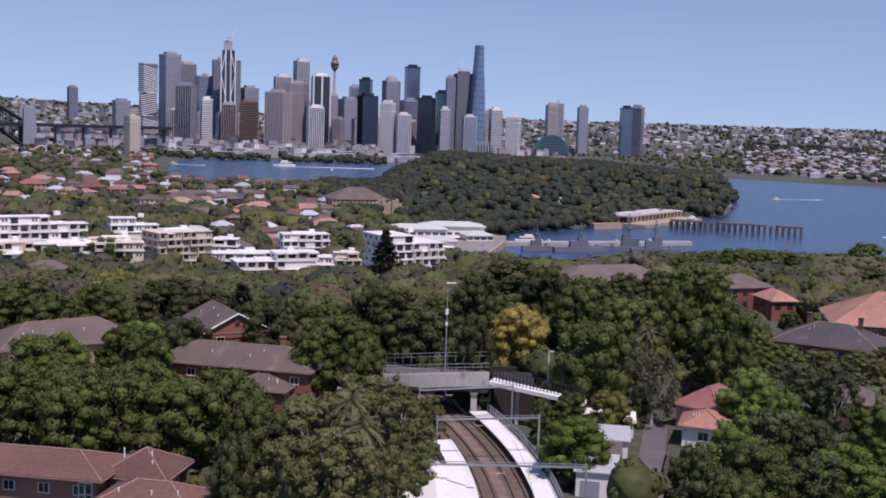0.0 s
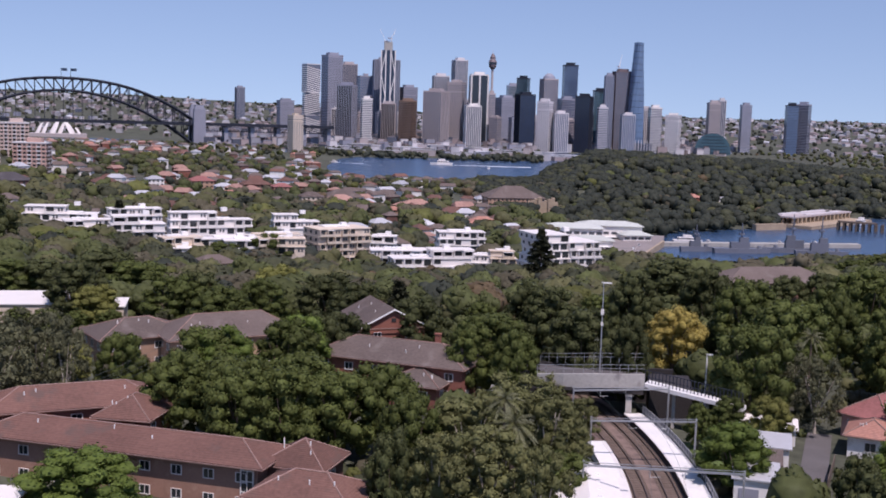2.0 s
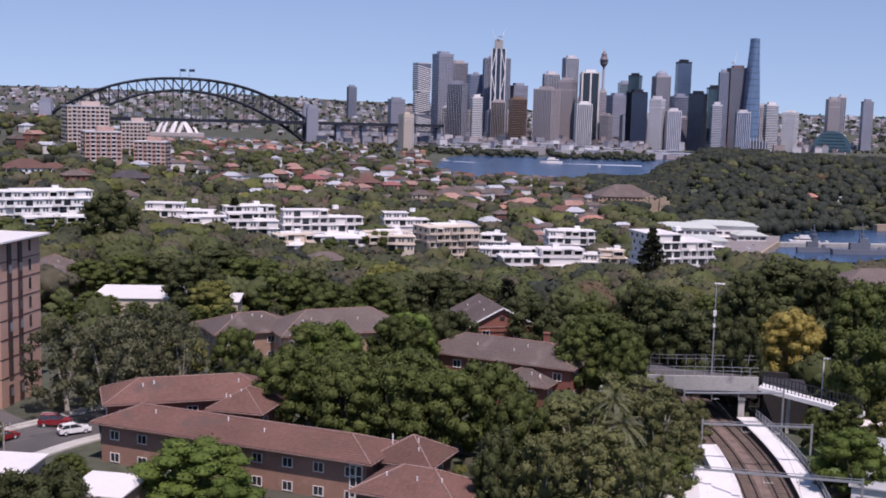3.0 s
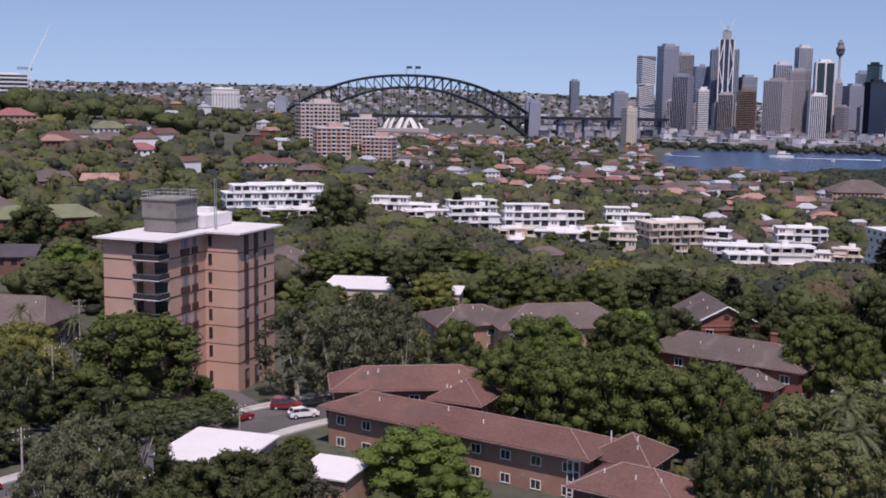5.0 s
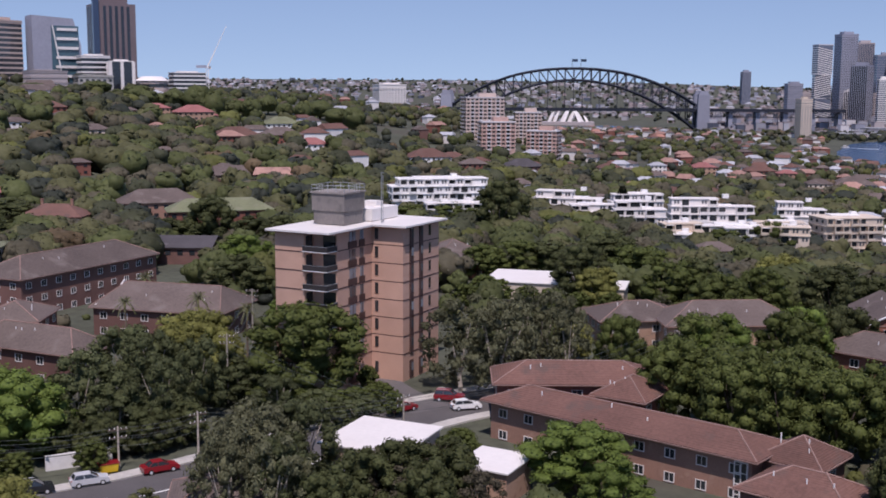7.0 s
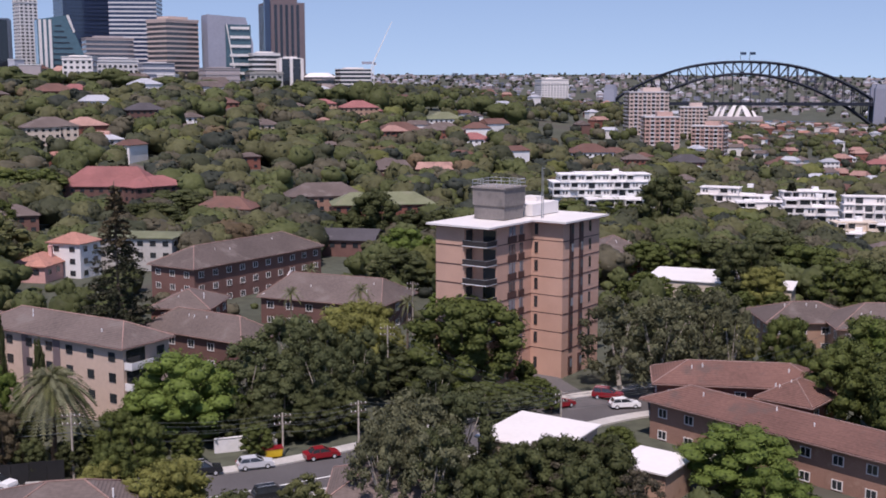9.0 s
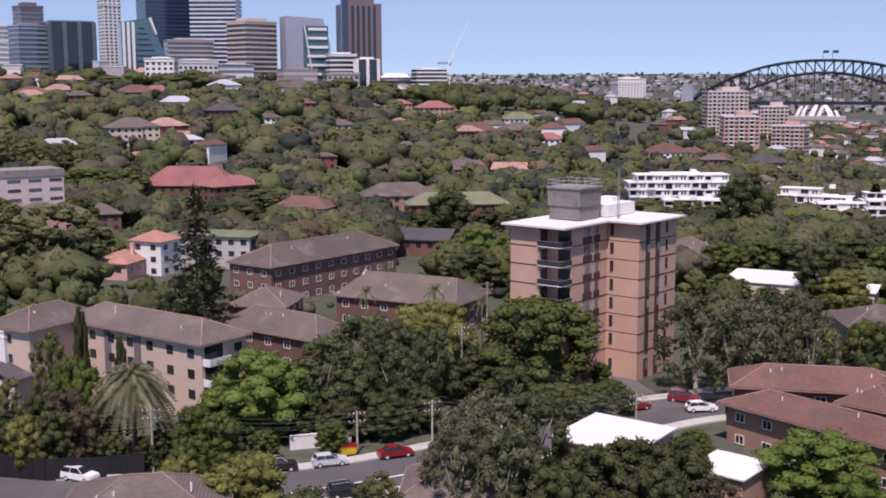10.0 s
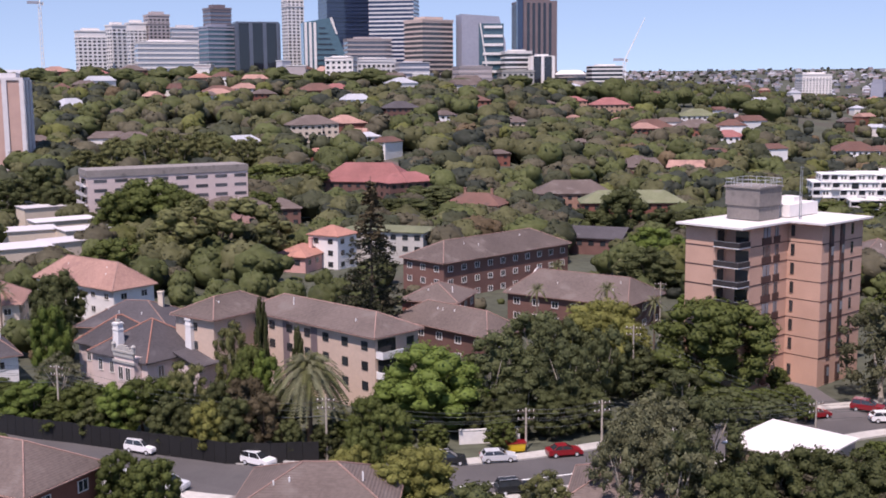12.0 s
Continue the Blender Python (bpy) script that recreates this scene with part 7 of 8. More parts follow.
for row in (0, 8.6):
    rail = Shape()
    for (ax, ay), (bx, by) in zip(span, span[1:]):
        for zz in (7.7, 8.3):
            rail.tube((ax, ay + 0.2 + row, zz + 0.1 + rise(ax)), (bx, by + 0.2 + row, zz + 0.1 + rise(bx)), 0.05, 0.05, 4)
        for i in range(3):
            x, y = ax + (bx - ax) * i / 3, ay + (by - ay) * i / 3 + 0.2 + row
            rail.tube((x, y, 6.8 + rise(x)), (x, y, 8.4 + rise(x)), 0.045, 0.045, 4)
    part("railing", rail, "galvanised", bridge)
for x in (5.6, -6.5):
    part("pier", Shape().box(x, 173.5, -0.5, 0.9, 2.5, 5.2), "concrete", bridge)
# shade under the bridge is put into the dark abutments and back wall
part("abutment", Shape().box(-8.2, 178, -0.5, 6.5, 9, 6.0), "dark", bridge)
part("abutment", Shape().box(12.0, 179, -0.5, 6.5, 9, 5.6), "dark", bridge)
part("retaining_wall", Shape().box(0, 186.5, -0.5, 26, 0.6, 5.8), "dark", bridge)
ramp = Shape()
ramp.add([(7.8, 171.4, 5.6), (21.5, 164, 4.6), (22.3, 166, 4.6), (8.6, 174, 5.6), (7.8, 171.4, 6.2), (21.5, 164, 5.2), (22.3, 166, 5.2), (8.6, 174, 6.2)], [(3, 2, 1, 0), (4, 5, 6, 7), (0, 1, 5, 4), (1, 2, 6, 5), (2, 3, 7, 6)])
part("ramp", ramp, "pale", bridge)
bars = Shape()
for i in range(28):
    t = i / 27
    bars.tube((7.9 + 13.7 * t, 172.4 - 7.2 * t, 6.1 - 1.0 * t), (7.9 + 13.7 * t, 172.4 - 7.2 * t, 8.1 - 1.0 * t), 0.09, 0.09, 4)
bars.tube((7.9, 172.4, 8.1), (21.6, 165.2, 7.1), 0.06).tube((7.9, 172.4, 7.1), (21.6, 165.2, 6.1), 0.06)
part("ramp_fence", bars, "steel", bridge)
for t in (0.3, 0.65, 0.95):
    part("pier", Shape().box(8.2 + 13.4 * t, 172.8 - 7.4 * t, -0.4, 0.5, 0.5, 6.0 - 1.0 * t), "concrete", bridge)
plot(0, 176, 14, 50, 2)
plot(15, 168, 8, 40, 2)
mast = thing("light_mast", 1.0, 178.5, 5.8, 0, "tall slender white lamp mast on the overbridge", "street lamp")
part("pole", Shape().tube((0, 0, 0), (0, 0, 14.5), 0.14, 0.07, 7), "galvanised", mast)
part("lamp_head", Shape().box(0.5, 0, 14.4, 1.6, 0.3, 0.16), "pale", mast)
part("sign", Shape().box(0, -0.15, 9.4, 0.5, 0.12, 0.9).box(0, -0.15, 7.6, 0.4, 0.12, 0.6), "white", mast)
pole = thing("light_mast", 17.2, 175, 0, 0, "white lamp post beside the ramp", "street lamp")
part("pole", Shape().tube((0, 0, -0.5), (0, 0, 10.5), 0.16, 0.1, 7), "pale", pole)
part("lamp_head", Shape().box(0.4, 0, 10.4, 1.0, 0.3, 0.18), "pale", pole)


shed(20.4, 139.5, 5.0, 6.0, 3.2, -8, "pale", "metal_roof")
shed(21.5, 147.5, 6.0, 5.0, 2.8, -8, "concrete", "grey_roof")
shed(23.5, 155.0, 6.5, 5.5, 3.0, -8, "pale", "metal_roof")
shed(24.0, 165.0, 4.5, 4.0, 3.0, -8, "white", "white", label="small white cabin with a flat roof by the ramp")
shed(27.5, 166.5, 4.0, 4.0, 2.4, -8, "pale", "white", label="small white cabin with a flat roof by the ramp")
shed(-78.8, 108.0, 10.5, 11.0, 4.2, 8, "salmon", "white", 0.25, label="low salmon building with a flat bright white roof")
shed(-73.0, 105.5, 4.5, 5.0, 3.6, 8, "salmon", "white", 0.2, label="low salmon building with a flat bright white roof")
shed(-63.2, 108.6, 6.2, 6.5, 3.8, 4, "tan_brick", "white", 0.2, label="low brick annexe with a flat bright white roof")
shed(-121.0, 231.0, 26.0, 15.0, 4.6, 18, "cream", "white", 0.4, label="long low building with a bright white roof among trees")
plot(-115, 229, 15, 50, 2.5)
shed(-107.0, 232.0, 10.0, 9.0, 4.6, 18, "cream", "white", 0.4, label="long low building with a bright white roof among trees")
one("fence", Shape().box(0, 0, -0.4, 12, 0.12, 2.1), "timber", 31.5, 150, 0, 75, "dark timber paling fence beside the lane", "fence")
lawn = one("lawn", Shape().box(0, 0, 0, 6, 16, 0.1), "grass", 15.5, 154, 0.0, 12, "small strip of mown grass beside the platform", "lawn", kind="structure")
lawn2 = one("lawn", Shape().box(0, 0, 0, 10, 8, 0.1), "grass", -13, 182, 0.0, 12, "sunlit grass bank beside the overbridge", "lawn", kind="structure")


# ---- special trees ----
def whorl_tree(x, y, h, r, leaf="pine", bare=0.0, spray=0.55, label="tall dark hoop pine with tiered branches", gaps=0.35):
    """A pine with whorls of level branches, tapering to the top."""
    rng = np.random.default_rng(int(abs(x * 13 + y)))
    z = height(x, y)
    ob = thing("pine_tree", x, y, z, 0, label, "tree")
    part("trunk", Shape().tube((0, 0, -0.8), (0, 0, h), 0.38, 0.06, 7), "bark", ob)
    P, N, dead, s = [], [], [], Shape()
    for i in range(int(h / 0.95)):
        zz = h * 0.12 + i * (h * 0.86) / int(h / 0.95)
        reach = r * (1 - (zz / h) ** 1.3) * rng.uniform(0.75, 1.1) + 0.35
        for j in range(7):
            t = 2 * math.pi * (j + rng.random()) / 7
            if rng.random() < gaps * 0.5:
                continue
            e = np.array([math.cos(t) * reach, math.sin(t) * reach, zz + reach * rng.uniform(-0.12, 0.12)])
            s.tube((0, 0, zz), tuple(e), 0.07, 0.02, 4)
            if zz > h * (1 - bare):
                k = 22
                f = rng.uniform(0.2, 1.0, (k, 1))
                dead.append(np.array([0, 0, zz]) + (e - np.array([0, 0, zz])) * f + rng.normal(0, 0.15, (k, 3)))
                continue
            k = int(10 + reach * 9)
            f = rng.uniform(0.2, 1.05, (k, 1))
            P.append(np.array([0, 0, zz]) + (e - np.array([0, 0, zz])) * f + rng.normal(0, 0.22, (k, 3)))
            q = rng.normal(0, 0.5, (k, 3))
            q[:, 2] += 1.0
            N.append(q / np.linalg.norm(q, axis=1)[:, None])
    part("branchwork", s, "bark", ob, kind="stuff")
    v, f = cards(rng, np.concatenate(P), np.concatenate(N), spray)
    c = Shape()
    c.v, c.f = v.tolist(), f
    part("crown", c, LEAF[leaf], ob)
    if dead:
        dead = np.concatenate(dead)
        q = rng.normal(0, 0.6, dead.shape)
        q[:, 2] += 1.0
        v, f = cards(rng, dead, q / np.linalg.norm(q, axis=1)[:, None], 0.42)
        c = Shape()
        c.v, c.f = v.tolist(), f
        part("dry_top", c, LEAF["rust"], ob, "brown dying foliage at the top")
    plot(x, y, 2, 0)
    return ob


def palm(x, y, h, r, fronds=60, label="stout date palm with a wide head of arching fronds", droop=0.55):
    rng = random.Random(int(x * 3 + y))
    z = height(x, y)
    ob = thing("palm_tree", x, y, z, 0, label, "palm")
    base = h - r * 0.62
    part("trunk", Shape().tube((0, 0, -0.5), (0, 0, base), 0.42 if r > 3 else 0.2, 0.36 if r > 3 else 0.14, 9), "bark", ob)
    for i in range(fronds):
        lift = 1.3 - 2.0 * (i + 0.5) / fronds
        reach = r * rng.uniform(0.88, 1.08)
        bow = droop * (0.65 + 0.35 * math.cos(lift))
        s = Shape()
        spine = [(reach * math.cos(lift) * u, reach * (math.sin(lift) * u - bow * u * u)) for u in (k / 12 for k in range(13))]
        s.path([(a, 0, b) for a, b in spine[::2]], 0.03, 3)
        for k in range(1, 12):
            (a, b), (c, d) = spine[k], spine[k + 1]
            L = 0.19 * r * (1.2 - (k / 12) ** 2 * 0.7)
            for sgn in (-1, 1):
                for w in (0.0, 0.5):
                    o, z1 = a + (c - a) * w, b + (d - b) * w
                    s.add([(o, 0, z1), (o + 0.4 * (c - a), 0, z1 + 0.4 * (d - b)), (o + L * 0.75 + 0.1 * (c - a), sgn * L * 0.62, z1 - L * 0.42)], [(0, 1, 2)])
        part("frond", s, LEAF["palm"] if i % 3 else LEAF["olive"], ob, at=pose(0, 0, base, 0, 0, math.degrees(2.4 * i)))
    plot(x, y, 3, 10, 3)
    return ob


def cypress(x, y, h, r, label="narrow dark pencil cypress"):
    ob = tree(x, y, h, r, "deep", label=label)
    return ob


palm(-123.9, 69.6, 13.6, 5.4, 110, droop=0.8)
palm(-139.5, 138.0, 12.0, 2.4, 26, "feathery palm rising between the grey roofs")
palm(-150.5, 131.5, 11.0, 2.2, 26, "feathery palm rising between the grey roofs")
palm(-133.0, 143.0, 10.0, 2.2, 24, "feathery palm rising between the grey roofs")
palm(-168.0, 152.0, 11.0, 2.4, 26, "feathery palm rising between the grey roofs")
palm(24.5, 181.0, 13.0, 2.6, 28, "tall palm among the trees by the railway")
palm(29.5, 184.0, 12.0, 2.4, 28, "tall palm among the trees by the railway")
palm(34.5, 186.0, 14.0, 2.6, 28, "tall palm among the trees by the railway")
palm(-8.6, 125.0, 13.4, 3.2, 40, "grey-green palm in front of the gum trees")
palm(-10.4, 134.0, 13.6, 2.8, 36, "grey-green palm in front of the gum trees")
palm(-214.0, 56.0, 11.0, 2.6, 28, "palm beside the terracotta-roofed house")
palm(-262.0, 134.0, 11.0, 3.0, 28, "palm behind the orange-roofed house")
cypress(-142.4, 72.6, 16.6, 1.3)
cypress(-138.0, 76.0, 12.5, 1.0)
tree(-175.0, 53.0, 13.0, 3.4, "camphor", label="tall bright green conifer beside the villa")
whorl_tree(-168.3, 108.0, 30.0, 7.5, bare=0.36, gaps=0.55, spray=0.34, label="tall half-bare hoop pine with brown top branches")
whorl_tree(-21.4, 419.5, 24.5, 9.0, gaps=0.4, spray=0.7)
whorl_tree(-198.0, 446.0, 19.0, 6.0, gaps=0.1, spray=0.9)
whorl_tree(-38.0, 214.0, 15.5, 4.5, gaps=0.1, label="dark conifer beside the grey-roofed gable")


# ---- harbour bridge ----
def harbour_bridge(x, y, turn):
    """A steel arch with hangers, deck, approach spans and granite pylons; local x runs along it, sea level at zero."""
    ob = thing("harbour_bridge", x, y, SEA, turn, "huge dark steel arch bridge with a road deck and stone pylons", "bridge")
    half, n = 251.0, 28
    low = lambda u: 8 + 100 * (1 - (u / half) ** 2)
    high = lambda u: 118 + 14 * (1 - (u / half) ** 2) - 60 * (abs(u) / half) ** 2.4 + 0.0
    us = [-half + 2 * half * i / n for i in range(n + 1)]
    for yy in (-15, 15):
        part("top_chord", Shape().path([(a, yy, high(a)) for a in us], 2.5, 4), "steel", ob)
        part("bottom_chord", Shape().path([(a, yy, low(a)) for a in us], 2.5, 4), "steel", ob)
        for a, b in zip(us, us[1:]):
            part("diagonal", Shape().tube((a, yy, low(a)), (b, yy, high(b)), 1.0, 1.0, 4) if a >= 0 else Shape().tube((b, yy, low(b)), (a, yy, high(a)), 1.0, 1.0, 4), "steel", ob)
        for a in us:
            part("post", Shape().tube((a, yy, low(a)), (a, yy, high(a)), 1.3, 1.3, 4), "steel", ob)
        for a in us:
            if low(a) > 52:
                part("hanger", Shape().tube((a, yy, 48), (a, yy, low(a)), 0.55, 0.55, 4), "steel", ob)
    lat = Shape()
    for a in us[::2]:
        lat.tube((a, -15, high(a)), (a, 15, high(a)), 0.8, 0.8, 4)
    part("bracing", lat, "steel", ob, kind="stuff")
    deck = part("deck", Shape().box(0, 0, 45, 1100, 49, 3.5), "steel", ob)
    for yy in (-24, 24):
        part("parapet", Shape().box(0, yy, 48.5, 1100, 0.6, 2.2), "steel", deck)
    for sx in (-1, 1):
        for k in range(5):
            u = sx * (half + 70 + k * 55)
            part("pier", Shape().box(u, 0, -4, 8, 34, 49), "grey_stone", ob)
        truss = Shape()
        for k in range(24):
            u = sx * (half + 22 + k * 11)
            for yy in (-14, 14):
                truss.tube((u, yy, 34), (u + sx * 11, yy, 45), 0.7, 0.7, 4).tube((u, yy, 34), (u + sx * 11, yy, 34), 0.8, 0.8, 4)
        part("approach_truss", truss, "steel", ob, kind="stuff")
        for yy in (-31, 31):
            py = part("pylon", Shape().prism([(sx * (half + 12) + a * 13, yy + b * 9) for a, b in ((-1, -1), (1, -1), (1, 1), (-1, 1))], -3, 78, 0.86), "grey_stone", ob)
            part("pylon_cap", Shape().box(sx * (half + 12), yy, 78, 22, 16, 3).box(sx * (half + 12), yy, 81, 17, 12, 6), "grey_stone", py)
    for sx in (-4, 14):
        staff = part("flagpole", Shape().tube((sx, 0, 131), (sx, 0, 152), 0.5, 0.3, 5), "steel", ob)
        part("flag", Shape().box(sx + 6, 0, 146, 11, 0.3, 5.5), "navy_glass", staff)
    return ob


harbour_bridge(-1070, 2148, 28.5)

# ---- concert hall with white shells ----
opera = thing("opera_house", -1304, 2590, SEA, 26.7, "white vaulted shells of a concert hall at the water", "concert hall")
part("podium", Shape().box(0, 0, -2, 130, 70, 11), "tan_stone", opera)
for i, (u, w, h, lean) in enumerate(((-44, 15, 24, 1), (-31, 15, 25, 1), (-9, 22, 33, 1), (7, 17, 28, 1), (27, 24, 30, -1), (46, 12, 14, -1))):
    s = Shape()
    rows, cols = 9, 9
    for k in range(rows):
        t = k / (rows - 1)
        top = (u + lean * w * (1.15 * t - 0.5), 0.0, 10 + h * math.sin(t * math.pi / 2) ** 0.9)
        foot = w * 0.5 * math.sqrt(t)
        for c in range(cols):
            q = c / (cols - 1) * 2 - 1
            v = 1 - abs(q) ** 1.6
            s.v.append((u + lean * w * (0.55 * t - 0.5) + (top[0] - u - lean * w * (0.55 * t - 0.5)) * v, foot * q, 8 + (top[2] - 8) * v))
    s.f = [(k * cols + c, k * cols + c + 1, (k + 1) * cols + c + 1, (k + 1) * cols + c) for k in range(rows - 1) for c in range(cols - 1)]
    part("shell", s, "white", opera, smooth=True)


# ---- landmark towers ----
def twisting_tower(x, y, h):
    ob = thing("hotel_tower", x, y, height(x, y), 0, "slender twisting blue glass hotel tower tapering to its top", "skyscraper")
    s, bands = Shape(), Shape()
    n, sides = 36, 15
    for i in range(n + 1):
        t = i / n
        r = 1.12 - 0.2 * t - 0.5 * max(0, t - 0.2) ** 1.2
        for j in range(sides):
            a = 2 * math.pi * j / sides + 1.1 * t
            lobe = 1 + 0.22 * math.cos(3 * (a - 0.6 * t))
            s.v.append((19 * r * lobe * math.cos(a) + 4 * t, 17 * r * lobe * math.sin(a), h * t))
    for i in range(n):
        for j in range(sides):
            k, q = i * sides + j, i * sides + (j + 1) % sides
            s.f.append((k, q, q + sides, k + sides))
    s.f.append(tuple(range(n * sides, (n + 1) * sides)))
    part("body", s, "sky_glass", ob)
    for i in range(3, n, 2):
        ring = [s.v[i * sides + j] for j in range(sides)]
        bands.prism([(p[0] * 1.012, p[1] * 1.012) for p in ring], ring[0][2], ring[0][2] + 0.8)
    part("floor_banding", bands, "steel", ob, kind="stuff")
    part("podium", Shape().box(10, -18, -8, 70, 40, 34), "grey_glass", ob)
    for i in range(10):
        part("fin", Shape().box(-22 + i * 7, -38.5, -6, 1.4, 1.5, 40), "pale_stone", ob)
    return ob


twisting_tower(70, 2869, 272)


def needle_tower(x, y, h):
    ob = thing("observation_tower", x, y, height(x, y), 0, "observation tower with a golden turret on a slim shaft", "tower")
    part("shaft", Shape().tube((0, 0, -5), (0, 0, h * 0.86), 3.4, 3.0, 10), "tan_stone", ob)
    st = Shape()
    for i in range(12):
        a = 2 * math.pi * i / 12
        st.tube((11 * math.cos(a), 11 * math.sin(a), 0), (3.2 * math.cos(a), 3.2 * math.sin(a), h * 0.55), 0.25, 0.25, 3)
    part("stay_cables", st, "steel", ob, kind="stuff")
    t = Shape()
    prof = ((0.79, 4), (0.82, 9.5), (0.845, 10.5), (0.87, 11), (0.89, 9), (0.90, 7.5), (0.925, 7.2), (0.94, 5), (0.96, 2.2))
    for (a, r0), (b, r1) in zip(prof, prof[1:]):
        t.tube((0, 0, h * a), (0, 0, h * b), r0, r1, 18)
    part("turret", t, "brown_stone", ob)
    part("window_band", Shape().tube((0, 0, h * 0.848), (0, 0, h * 0.866), 11.3, 11.3, 18), "black_glass", ob)
    part("spire", Shape().tube((0, 0, h * 0.95), (0, 0, h), 0.9, 0.4, 6), "pale_stone", ob)
    return ob


needle_tower(-308, 3085, 248)

quay = thing("office_tower", -724, 2756, height(-724, 2756), 35, "pale stacked office tower with slanting white fins", "skyscraper")
for i, (z0, z1, tw) in enumerate(((-5, 62, 0), (64, 118, -8), (120, 186, 5))):
    blk = part("block", Shape().box(0, 0, z0, 36, 30, z1 - z0, tw), "grey_glass", quay)
    s = Shape()
    for k in range(int((z1 - z0) / 5)):
        zz = z0 + k * 5
        s.add([(-18.6, -15.6, zz), (18.6, -15.6, zz + 9 * (1 if i % 2 else -1)), (18.6, -15.6, zz + 2 + 9 * (1 if i % 2 else -1)), (-18.6, -15.6, zz + 2)], [(0, 1, 2, 3)])
        s.add([(-18.6, -15.6, zz), (-18.6, 15.6, zz), (-18.6, 15.6, zz + 2), (-18.6, -15.6, zz + 2)], [(0, 1, 2, 3)])
    part("slanting_fin_screen", s, "white", blk, at=pose(0, 0, 0, 0, 0, tw), kind="stuff")
    part("roof_edge", Shape().box(0, 0, z1, 37, 31, 2, tw), "pale_stone", blk)

# tower under construction with white bracing and cranes
core = thing("unfinished_tower", -540, 2797, height(-540, 2797), 14, "glass tower under construction with white diagonal bracing", "skyscraper")
part("body", Shape().box(0, 0, -5, 34, 30, 228), "navy_glass", core)
part("lift_core", Shape().box(0, 0, 222, 20, 18, 22), "concrete", core)
for u in (-17, -6, 6, 17):
    part("column", Shape().box(u, -16, -3, 2.6, 2, 226), "white", core)
for k in range(4):
    b = Shape()
    b.tube((-17 if k % 2 else -6, -16.5, k * 55), (-6 if k % 2 else -17, -16.5, k * 55 + 55), 1.3, 1.3, 4)
    b.tube((17 if k % 2 else 6, -16.5, k * 55), (6 if k % 2 else 17, -16.5, k * 55 + 55), 1.3, 1.3, 4)
    part("brace", b, "white", core)


def crane(x, y, z, h, jib, turn, tilt=55, label="pale luffing tower crane with a raised jib"):
    ob = thing("tower_crane", x, y, z, turn, label, "crane")
    m = Shape()
    for a in (-1, 1):
        for b in (-1, 1):
            m.tube((a, b, -2), (a, b, h), 0.3, 0.3, 4)
    for i in range(int(h / 4)):
        m.tube((-1, -1, i * 4), (1, -1, i * 4 + 4), 0.2, 0.2, 4).tube((1, 1, i * 4), (-1, 1, i * 4 + 4), 0.2, 0.2, 4)
    part("mast", m, "pale", ob)
    c, s = math.cos(radians(tilt)), math.sin(radians(tilt))
    part("jib", Shape().tube((0, -0.6, h), (jib * c, 0, h + jib * s), 0.55, 0.3, 4).tube((0, 0.6, h + 1.2), (jib * c, 0, h + jib * s), 0.3, 0.2, 4), "pale", ob)
    part("counterweight", Shape().box(-5, 0, h, 9, 2.4, 2.2), "grey_stone", ob)
    part("cab", Shape().box(1.8, 1.6, h - 1, 2.4, 1.8, 2.6), "white", ob)
    return ob


crane(-546, 2790, 195, 22, 34, 160, 62)
crane(-534, 2804, 195, 30, 30, 30, 65)
crane(-702, 712, height(-702, 712), 29, 40, 45, 65, "white luffing crane on a building site")
crane(-955, 296, height(-955, 296), 62, 46, 70, 80, "white luffing crane on the ridge")
crane(-1000, 250, height(-1000, 250), 48, 40, 70, 75, "white luffing crane on the ridge")
crane(28, 2890, 150, 24, 34, 60, 68)

# rounded glass hall and low exhibition roofs by the far bay
hall = thing("glass_hall", 275, 2987, height(275, 2987), -5, "dark rounded glass hall beside the bay", "hall")
s = Shape()
for i in range(13):
    t = math.pi * i / 12
    s.v += [(-46 * math.cos(t), -30, 92 * 0.62 * math.sin(t) ** 0.8 - 4), (-46 * math.cos(t), 30, 92 * 0.62 * math.sin(t) ** 0.8 - 4)]
s.f = [(2 * i, 2 * i + 2, 2 * i + 3, 2 * i + 1) for i in range(12)] + [tuple(range(0, 26, 2)), tuple(range(25, 0, -2))]
part("shell", s, "teal_glass", hall)
for k in range(6):
    q = Shape()
    q.box(0, -30.4, 4 + k * 8, 88 - k * 9, 0.8, 1.0)
    part("floor_band", q, "steel", hall)

# ---- towers of the district on the ridge ----
b = thing("office_tower", -795, 690, height(-795, 690), 62, "stepped brown stone office tower with a glazed top", "skyscraper")
part("body", Shape().box(0, 0, -6, 35, 32, 76), "brown_stone", b)
part("upper", Shape().box(0, 0, 70, 24, 22, 18), "brown_stone", b)
part("roof_frame", Shape().box(0, 0, 88, 14, 13, 3), "grey_glass", b)
for u in (-9, -4, 1, 6, 11):
    part("window_strip", Shape().box(u, -16.1, 0, 2.4, 0.5, 68), "black_glass", b)
    part("window_strip", Shape().box(-17.6, u, 0, 0.5, 2.4, 68), "black_glass", b)
part("glazed_corner", Shape().box(-16.6, -15.1, 4, 5, 5, 72), "navy_glass", b)

w = thing("office_tower", -788, 622, height(-788, 622), 66, "grey office tower with a sloping white-banded terrace side", "skyscraper")
prof = ((-19, -6), (20, -6), (20, 30), (14, 52), (-19, 54))
s = Shape()
s.v = [(p[0], -11, p[1]) for p in prof] + [(p[0], 11, p[1]) for p in prof]
s.f = [(0, 1, 2, 3, 4), (9, 8, 7, 6, 5)] + [(i, 5 + i, 5 + (i + 1) % 5, (i + 1) % 5) for i in range(5)]
